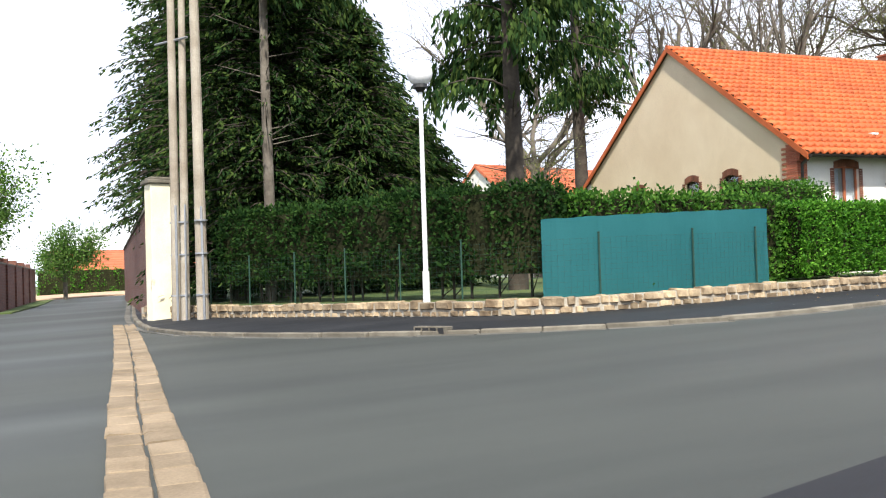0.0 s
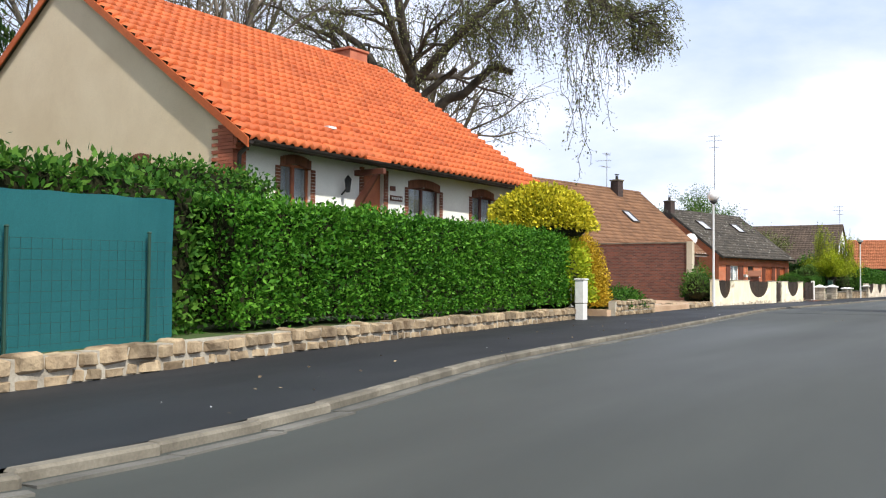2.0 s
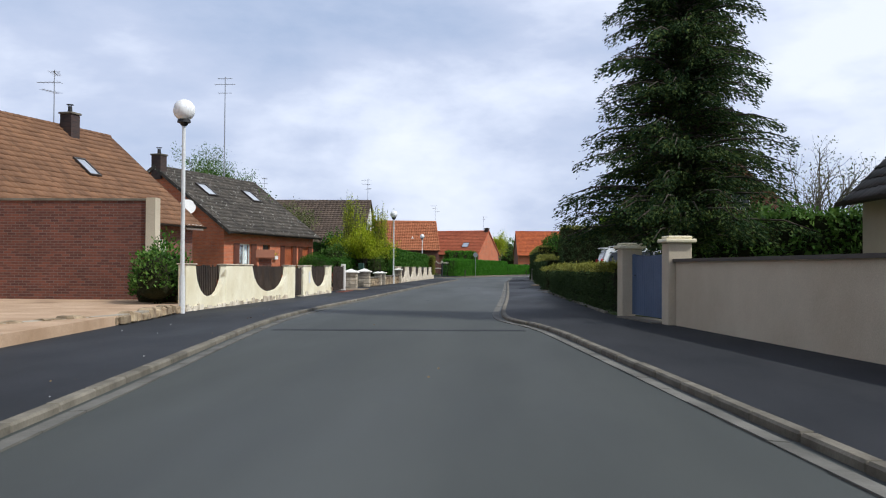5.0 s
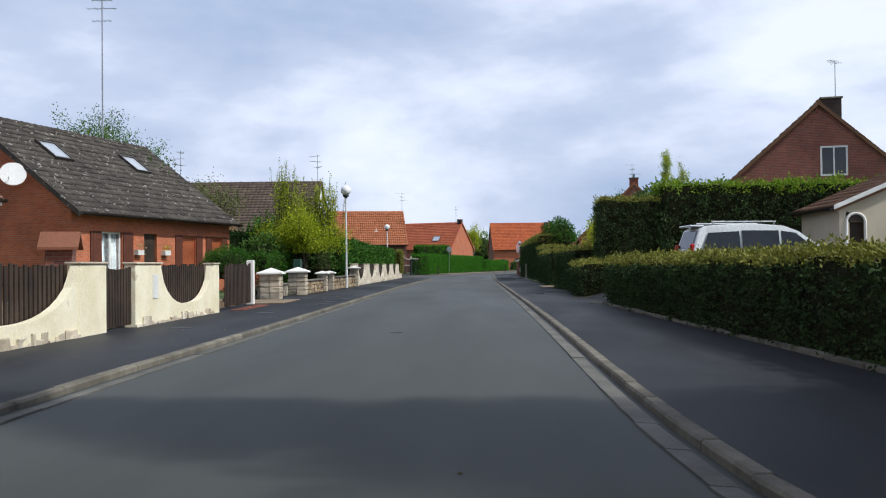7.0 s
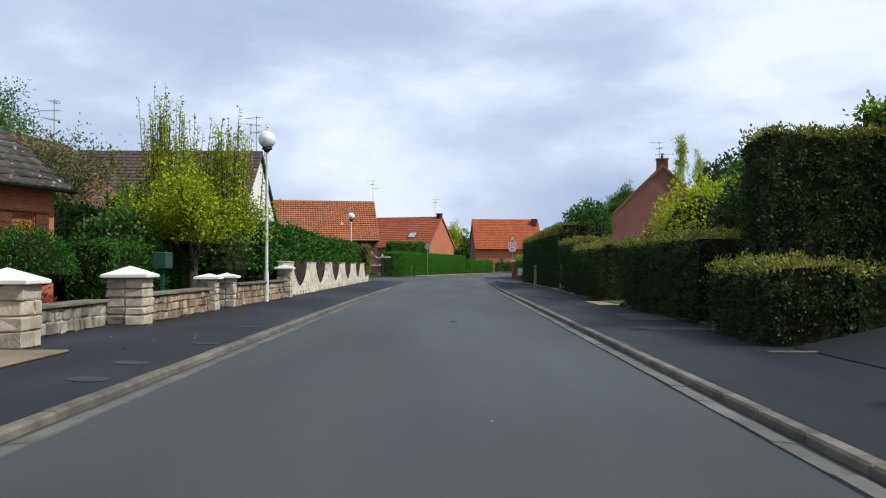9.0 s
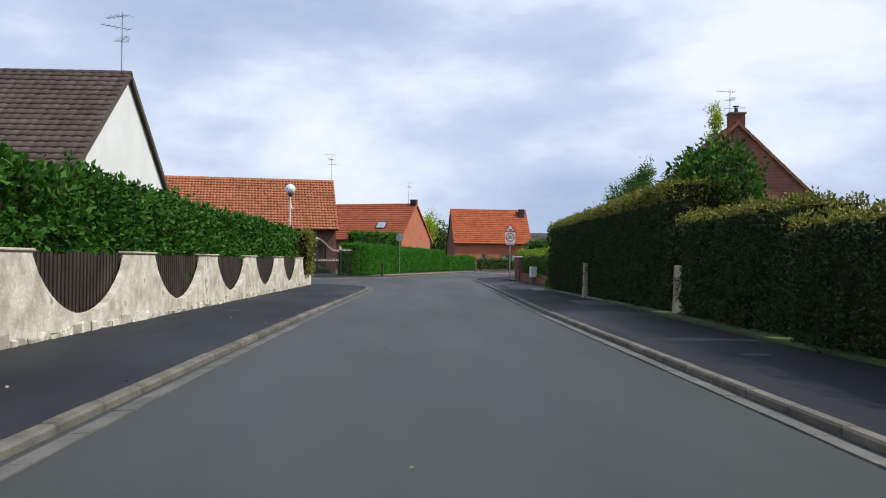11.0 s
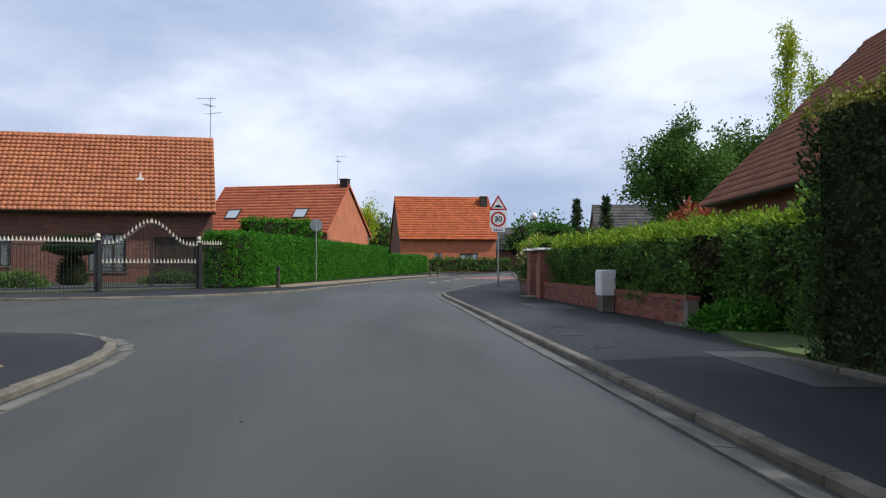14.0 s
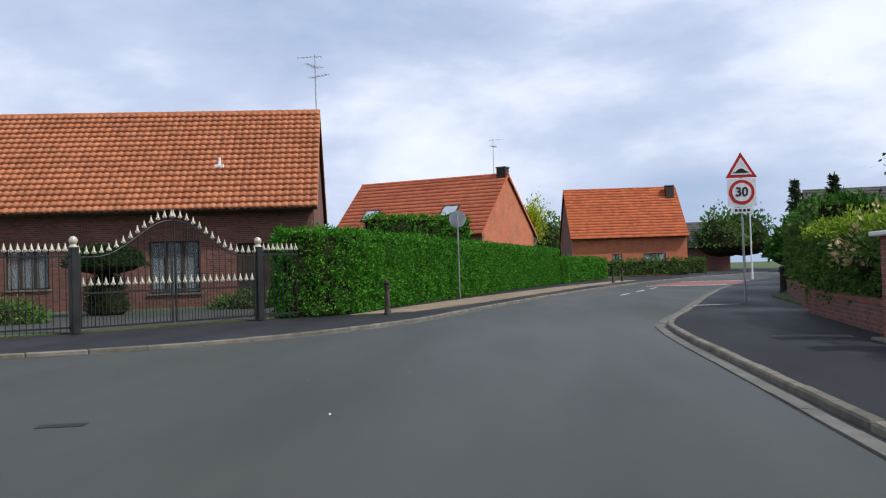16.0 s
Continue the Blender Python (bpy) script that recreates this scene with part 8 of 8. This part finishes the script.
def pine(x, y, h, r, bole, label, lean=0.0, seed_boughs=70, bark="bark_dark", leaf="leaf_conifer"):
    segs, lp, ln = [], [], []
    n = 10
    for i in range(n):
        z0, z1 = h * i / n, h * (i + 1) / n
        segs.append(((lean * z0, 0.02 * math.sin(i), z0 - (0.3 if i == 0 else 0)), (lean * z1, 0.02 * math.sin(i + 1), z1), r * (1 - 0.6 * i / n), r * (1 - 0.6 * (i + 1) / n)))
    for b in range(seed_boughs):
        z = bole + (h - bole) * rng.uniform(0, 1) ** 1.1
        a = rng.uniform(0, 2 * math.pi)
        l = (1.3 + 1.9 * (1 - (z - bole) / (h - bole))) * rng.uniform(0.6, 1.2)
        p = np.array([lean * z, 0, z])
        d = unit(np.array([math.cos(a), math.sin(a), 0.15]))
        for i in range(4):
            q = p + d * l / 4
            segs.append((p, q, 0.04 * (1 - i / 4.5), 0.04 * (1 - (i + 1) / 4.5)))
            m = 74 if i else 12
            t = rng.uniform(0, 1, (m, 1))
            lp.append(p + (q - p) * t + rng.normal(0, 0.13, (m, 3)) - np.abs(rng.normal(0, 0.30, (m, 1))) * [0, 0, 1])
            ln.append(np.tile(d * 0.4 + [0, 0, -0.9], (m, 1)))
            p, d = q, unit(d + [0, 0, -0.22])
    for b in range(14):
        z = rng.uniform(bole * 0.45, bole)
        a = rng.uniform(0, 2 * math.pi)
        p = np.array([lean * z, 0, z])
        q = p + np.array([math.cos(a), math.sin(a), 0.25]) * rng.uniform(0.5, 1.6)
        segs.append((p, q, 0.022, 0.006))
    return tree_from("pine", (x, y, 0.1), segs, np.concatenate(lp), np.concatenate(ln), M[leaf], label, M[bark], 0.24, "tree", 0.3, 0.34, 0.35)


pine(-23.75, 10.45, 15.0, 0.17, 8.5, "slender conifer with a bare grey trunk and dead lower twigs", 0.0, 40, "bark", "leaf_conifer")
pine(-19.3, 15.5, 14.5, 0.27, 5.2, "tall conifer with a dark trunk and drooping boughs", 0.0, 58)
pine(-33.5, 27.2, 16.0, 0.36, 8.0, "leaning conifer with hanging boughs beside the house", -0.02, 48)

# great plane tree behind the orange roof
segs, tips = [], []
segs += [((0, 0, -0.3), (-0.05, 0, 4.0), 0.62, 0.52), ((-0.05, 0, 4.0), (-0.1, 0, 8.0), 0.52, 0.44), ((-0.1, 0, 8.0), (-0.15, 0.1, 11.0), 0.44, 0.36)]
for z, d, l, r in ((10.8, (0.15, 0.2, 1.0), 6.5, 0.28), (9.8, (-0.9, -0.3, 0.75), 7.0, 0.26), (8.6, (-0.9, 0.2, 0.6), 7.0, 0.24), (11.0, (-0.4, 0.9, 0.9), 6.0, 0.2), (10.9, (0.5, -0.7, 0.9), 6.5, 0.22)):
    limb(segs, tips, (-0.1, 0.05, z), d, l, r, 3, 0.55, 0.04, 2, 0.55, 3, 0.28)
# long limb over the street with a curtain of hanging twigs
reach = [(0.0, 0.05, 10.7), (2.2, 0.1, 12.6), (4.4, 0.2, 14.2), (6.6, 0.3, 14.8), (8.6, 0.5, 14.2), (9.9, 0.7, 13.2), (10.6, 0.9, 12.6)]
drop_tips = []
for i, (a, b) in enumerate(zip(reach, reach[1:])):
    segs.append((a, b, 0.26 - 0.036 * i, 0.23 - 0.036 * i))
    for q in range(5 if i else 1):
        t = rng.uniform(0, 1)
        p = np.array(a) + (np.array(b) - np.array(a)) * t
        limb(segs, tips, p, (rng.uniform(0.1, 0.9), rng.uniform(-0.8, 0.8), rng.uniform(-0.5, 0.6)), 2.0, 0.06, 2, 0.55, -0.08, 2, 0.55, 3, 0.3)
    for q in range(22 if i > 1 else 0):
        t = rng.uniform(0, 1)
        p = np.array(a) + (np.array(b) - np.array(a)) * t + [rng.normal(0, 0.5), rng.normal(0, 1.1), rng.uniform(-1.2, 0.2)]
        longest = 6.8 * math.exp(-((p[0] - 8.5) / 1.15) ** 2) + 1.2
        left = longest * rng.uniform(0.4, 1.0)
        dd = unit(np.array([rng.normal(0, 0.5), rng.normal(0, 0.5), -0.5]))
        while left > 0:
            l = rng.uniform(0.25, 0.5)
            e = p + dd * l
            segs.append((p, e, 0.016, 0.011))
            if rng.uniform() < 0.8:
                f = e + unit(rng.normal(0, 1, 3) + [0, 0, -0.5]) * rng.uniform(0.15, 0.45)
                segs.append((e, f, 0.009, 0.005))
                drop_tips.append((f, dd))
            p, dd, left = e, unit(dd * 0.7 + [0, 0, -0.55] + rng.normal(0, 0.28, 3)), left - l
            drop_tips.append((p, dd))
for q, d in tips[::2]:
    p = np.array(q)
    dd = unit(np.array(d) * 0.6 + [0, 0, -0.4])
    for i in range(3):
        e = p + dd * rng.uniform(0.2, 0.45)
        segs.append((p, e, 0.010, 0.006))
        p, dd = e, unit(dd + [0, 0, -0.4] + rng.normal(0, 0.22, 3))
        drop_tips.append((p, dd))
stub = [(0.0, 0.0, 7.6)] + [(0.87, 0.57, 9.21), (1.3, 0.86, 9.87), (2.07, 1.36, 10.17), (2.77, 1.82, 11.0), (3.3, 2.17, 11.59), (4.13, 2.72, 11.31)]
for (a, b), r in zip(zip(stub, stub[1:]), (0.27, 0.25, 0.24, 0.22, 0.2, 0.19)):
    segs.append((a, b, r, r - 0.015))
stub = [(0.32, 0.21, 10.04), (1.19, 0.78, 10.92), (1.76, 1.15, 11.43)]
for (a, b), r in zip(zip(stub, stub[1:]), (0.16, 0.14)):
    segs.append((a, b, r, r - 0.015))
lp, ln = leafy(tips + drop_tips, 2, 0.14)
tree_from("plane_tree", (-31.2, 50.3, 0.3), segs, lp, ln, M["leaf_plane"], "great plane tree with crooked limbs, sawn stubs and young leaves", M["bark_dark"], 0.13)
for i, (x, y, h) in enumerate(((-36.0, 41.5, 25.0), (-38.8, 37.0, 24.0), (-41.0, 46.0, 26.0), (-34.5, 57.0, 20.0), (-42, 30, 21.0))):
    broadleaf("bare_tree", (x, y, 0.3), h, 0.28, M["leaf_plane"], "leafless spring tree behind the house", 0.10, 0.3, 0.45, 0.10, 3, 3, 3, 0.2, wiggle=0.24, bark=M["bark"])
broadleaf("small_tree", (-33.0, 24.0, 0.3), 8.0, 0.12, M["leaf_plane"], "thin budding tree in the garden", 0.09, 0.25, 0.4, 0.12, 3, 3, 2, 0.15)
broadleaf("small_tree", (-33.0, 20.5, 0.3), 5.6, 0.08, M["leaf_orange"], "small bronze-leaved tree in the garden", 0.11, 0.25, 0.5, 0.1, 3, 3, 6, 0.18)

# big spruce on the east side
spruce("spruce", (-4.95, 53.6, 0.15), 12.4, 2.6, M["leaf_spruce"], "large dark spruce rising behind the gate", 1.7, 58, 15, 0.105, 300, 0.62, trunk_r=0.24, lift=0.34, ragged=0.30, hang=0.10)
hedge("hedge", [(-4.4, 57.6), (2.5, 54.5)], 1.4, 0.15, 2.7, 0.1, 300, M["leaf_green"], "leafy laurel hedge behind the garden wall", 0.15, wob=0.3)
broadleaf("bare_tree", (2.6, 66.0, 0.2), 7.0, 0.12, M["leaf_plane"], "thin bare tree by the brick house", 0.1, 0.3, 0.4, 0.1, 3, 3, 1, 0.15)

# garden trees on the west side
broadleaf("garden_tree", (-26.5, 95.0, 0.17), 7.6, 0.16, M["leaf_green"], "green tree behind the dark-roofed house", 0.16, 0.35, 0.5, 0.1, 3, 3, 6, 0.25)
broadleaf("garden_tree", (-33.5, 109.0, 0.17), 11.6, 0.22, M["leaf_green"], "green tree rising over the dark roof", 0.14, 0.4, 0.5, 0.1, 3, 3, 22, 0.3)
broadleaf("garden_tree", (-25.8, 102.6, 0.17), 7.6, 0.14, M["leaf_plane"], "airy budding tree between the houses", 0.14, 0.35, 0.5, 0.1, 3, 3, 6, 0.25)
segs, tips = [], []
segs += [((0, 0, -0.2), (0, 0, 1.1), 0.17, 0.14)]
for i in range(7):
    a = i * 0.9
    limb(segs, tips, (0, 0, rng.uniform(0.8, 1.2)), (math.cos(a) * 0.8, math.sin(a) * 0.8, 1.0), 1.8, 0.07, 2, 0.5, 0.12, 3, 0.6, 3, 0.2)
shoots = []
for cx, cy, z, tall, count in ((-0.9, 0.1, 3.3, 2.9, 52), (-0.35, -0.3, 3.2, 2.4, 30), (0.75, 0.2, 3.0, 2.6, 34), (1.3, -0.1, 2.9, 2.5, 34), (0.2, 0.5, 3.0, 1.8, 20)):
    for i in range(count):
        p = np.array([cx + rng.normal(0, 0.26), cy + rng.normal(0, 0.3), z + rng.uniform(-0.5, 0.3)])
        l = tall * rng.uniform(0.45, 1.0)
        e = p + [rng.normal(0, 0.10) + 0.06 * cx, rng.normal(0, 0.10), l]
        segs.append((p, e, 0.014, 0.004))
        for t in np.arange(0.02, 1.0, 0.022):
            shoots.append((p + (e - p) * t, np.array([0.7 + 0.6 * rng.normal(), 0.6 * rng.normal() - 0.3, 0.6])))
lp, ln = leafy(tips, 15, 0.20)
sp, sn = leafy(shoots, 1, 0.03)
keep = (lp[:, 2] < 4.4) & (lp[:, 2] > 1.7)
tree_from("pollard_tree", (-18.5, 95.4, 0.17), segs, np.concatenate([lp[keep], sp]), np.concatenate([ln[keep], sn]), M["leaf_spring"], "yellow-green spring tree with tall upright shoots", M["bark_dark"], 0.095)
shrub("shrub", (-18.6, 98.6, 0.17), (1.3, 1.5, 2.4), 3600, M["leaf_green"], "tall green shrub beside the lamp", 0.14, base=0.9, rough=0.25)
shrub("shrub", (-20.3, 94.0, 0.17), (1.1, 1.2, 1.9), 2400, M["leaf_green"], "tall green shrub behind the low wall", 0.14, base=0.8, rough=0.25)
shrub("shrub", (-20.8, 97.6, 0.17), (1.4, 1.4, 2.8), 3200, M["leaf_thuja"], "tall green shrub in the garden", 0.14, base=1.0, rough=0.2)

# trees on the east side, further on
broadleaf("cherry_tree", (11.2, 177.0, 0.15), 12.6, 0.22, M["leaf_green"], "spreading tree with large glossy leaves", 0.22, 0.25, 0.47, 0.08, 3, 3, 36, 0.28, bark=M["bark_dark"])
for x, y, h in ((17.0, 176.0, 15.5), (19.8, 178.0, 14.0)):
    segs, tips = [], []
    segs += [((0, 0, -0.2), (0, 0, h * 0.5), 0.2, 0.12), ((0, 0, h * 0.5), (0, 0, h), 0.12, 0.02)]
    for i in range(60):
        z = h * rng.uniform(0.12, 0.97)
        a = rng.uniform(0, 6.28)
        limb(segs, tips, (0, 0, z), (math.cos(a) * 0.35, math.sin(a) * 0.35, 1), 1.7 * (1.1 - z / h) + 0.6, 0.02, 1, 0.3, 0.15, 2, 0.6, 2, 0.12)
    lp, ln = leafy(tips, 13, 0.20)
    tree_from("poplar", (x, y, 0.1), segs, lp, ln, M["leaf_spring"], "slim poplar with light spring leaves", M["bark"], 0.17)
spruce("cypress", (12.4, 212.0, 0.11), 7.4, 1.3, M["leaf_yew"], "dark pointed cypress between far gardens", 0.3, 26, 10, 0.3, 20, 0.3, lift=0.8)
spruce("cypress", (15.4, 212.0, 0.11), 7.8, 1.2, M["leaf_yew"], "dark pointed cypress between far gardens", 0.3, 26, 10, 0.3, 20, 0.3, lift=0.8)
spruce("cypress", (-9.2, 226.0, 0.1), 6.6, 1.3, M["leaf_yew"], "dark cypress between the far houses", 0.3, 22, 9, 0.35, 18, 0.3, lift=0.8)
broadleaf("far_tree", (-7.8, 246.0, 0.1), 10.5, 0.2, M["leaf_spring"], "pale slender tree behind the far houses", 0.3, 0.3, 0.3, 0.2, 3, 3, 4, 0.35)
for x, y, h, m in ((-5.5, 262, 8, "leaf_green"), (2, 275, 8, "leaf_thuja"), (14, 214, 4.5, "leaf_green"), (10, 205, 3.6, "leaf_thuja"), (18, 208, 4, "leaf_thuja"), (17, 262, 8, "leaf_green"), (22, 270, 9, "leaf_thuja"), (28, 256, 8, "leaf_green"), (11, 280, 8, "leaf_thuja")):
    shrub("far_tree", (x, y, 0.0), (h * 0.5, h * 0.5, h * 0.6), 1600, M[m], "rounded tree among the far gardens", 0.45, "tree", base=h * 0.4, rough=0.25)
# lane trees
for x, y, h in ((-46.0, 1.8, 9.5), (-56.0, 3.0, 9.0), (-40.0, -3.0, 7.5), (-72.0, 8.6, 6.5)):
    broadleaf("lane_tree", (x, y, -0.3), h, 0.14, M["leaf_green"], "green garden tree beside the lane", 0.2, 0.3, 0.5, 0.08, 3, 3, 6, 0.3)
lane_pole = thing("lane_pole", (-48.5, 3.4, -0.3), 0, "thin wooden pole beside the lane", "utility pole")
bm = bmesh.new()
rod(bm, (0, 0, 0), (0.05, 0, 7.2), 0.13, 0.09, 8)
part("pole", bm, M["wood_pole"], lane_pole)

# ---- stones, kerbs and pavers, piece by piece ----


def stone_mesh(i):
    bm = bmesh.new()
    bmesh.ops.create_cube(bm, size=1.0)
    bmesh.ops.bevel(bm, geom=bm.edges[:], offset=0.15, segments=1, affect="EDGES")
    for v in bm.verts:
        v.co += Vector(rng.normal(0, 0.034, 3))
    bmesh.ops.recalc_face_normals(bm, faces=bm.faces)
    d = bpy.data.meshes.new("stone")
    bm.to_mesh(d)
    bm.free()
    d.materials.append(M["stone"])
    return d


STONES = [stone_mesh(i) for i in range(8)]


def rubble_wall(name, path, height, label, thick=0.3, courses=2, rise=0.12, mean=0.34, ground=True):
    """A low wall of rough stones bedded in pale mortar along a plan line."""
    w = thing(name, (0, 0, 0), 0, label, "wall")
    bm = bmesh.new()
    rows = []
    for x, y, a in along(path, 0.4) + [(*path[-1], math.atan2(path[-1][1] - path[-2][1], path[-1][0] - path[-2][0]))]:
        g = gz(y) + rise
        nx, ny = -math.sin(a) * (thick / 2 - 0.05), math.cos(a) * (thick / 2 - 0.05)
        rows.append([bm.verts.new(p) for p in ((x - nx, y - ny, g - 0.1), (x - nx, y - ny, g + height - 0.03), (x + nx, y + ny, g + height - 0.03), (x + nx, y + ny, g - 0.1))])
    for a, b in zip(rows, rows[1:]):
        for i in range(4):
            bm.faces.new((a[i], b[i], b[(i + 1) % 4], a[(i + 1) % 4]))
    bm.faces.new(rows[0])
    bm.faces.new(rows[-1][::-1])
    part("mortar_core", bm, M["mortar"], w)
    total = sum(math.hypot(b[0] - a[0], b[1] - a[1]) for a, b in zip(path, path[1:]))
    zs = [0.0, height * 0.42, height] if courses == 2 else [height * i / courses for i in range(courses + 1)]
    for c in range(courses):
        s = rng.uniform(0, 0.2)
        big = c == courses - 1
        while s < total - 0.1:
            l = mean * rng.uniform(0.6, 1.7) * (1.0 if big else 0.75)
            x, y, a = at_length(path, s + l / 2)
            h = (zs[c + 1] - zs[c]) * rng.uniform(0.75, 1.1)
            ob = new("stone", STONES[int(rng.integers(8))])
            ob.parent = w
            z = gz(y) + rise + zs[c] + h / 2 - (0.01 if not big else 0)
            ob.matrix_basis = pose(x, y, z, rng.uniform(-3, 3), rng.uniform(-2, 2), math.degrees(a) + rng.uniform(-2, 2)) @ Matrix.Diagonal((l - 0.03, thick + rng.uniform(-0.02, 0.03) - (0.05 if not big else 0), h - 0.012, 1))
            s += l
    return w


rubble_wall("stone_wall", W1, WALL_TOP - 0.12, "low rough sandstone wall with pale mortar round the corner", mean=0.29)
rubble_wall("stone_wall", [(-15.75, 37.0), (-16.1, 41.6)], 0.45, "low sandstone retaining wall below the junipers", courses=3, mean=0.3)
rubble_wall("stone_wall", [(-16.1, 41.6), (-18.3, 42.2)], 0.42, "return of the low sandstone wall", courses=3, mean=0.3)
rubble_wall("stone_wall", [(-17.9, 43.5), (-16.7, 48.0), (-17.1, 52.4)], 0.22, "very low stone edging of the gravel yard", courses=1, mean=0.35)

kerb_run("kerb_west", LEFT, 1, "pale concrete kerb with a gutter course")
kerb_run("kerb_east", RIGHT, -1, "pale concrete kerb with a gutter course", 20, 230)
kerb_run("kerb_north", FARLEFT, 1, "pale concrete kerb round the corner")

# sandstone paver gutter across the junction mouth
pg = thing("paver_gutter", (0, 0, 0), 0, "channel of worn sandstone pavers across the road", "gutter", "", "structure")
GUT = [(-1.0, 4.05), (-4.4, 4.45), (-8.0, 4.85), (-12.4, 5.4), (-18.9, 6.15), (-24.5, 6.75)]
pm = []
for q in range(4):
    bm = bmesh.new()
    box(bm, 0.012, 0.488, 0.01, 0.27, -0.12, 0.02, 0.014)
    for v in bm.verts:
        v.co += Vector((rng.normal(0, 0.006), rng.normal(0, 0.006), rng.normal(0, 0.003)))
    bmesh.ops.recalc_face_normals(bm, faces=bm.faces)
    d = bpy.data.meshes.new("paver")
    bm.to_mesh(d)
    bm.free()
    d.materials.append(M["paver"])
    pm.append(d)
for x, y, a in along(GUT, 0.5):
    for side in (-1, 0):
        ob = new("paver", pm[int(rng.integers(4))])
        ob.parent = pg
        ob.matrix_basis = pose(x, y, gz(y) + rng.uniform(-0.003, 0.004), -1.5 if side else 1.5, 0, math.degrees(a)) @ Matrix.Translation((0, side * 0.28, 0))
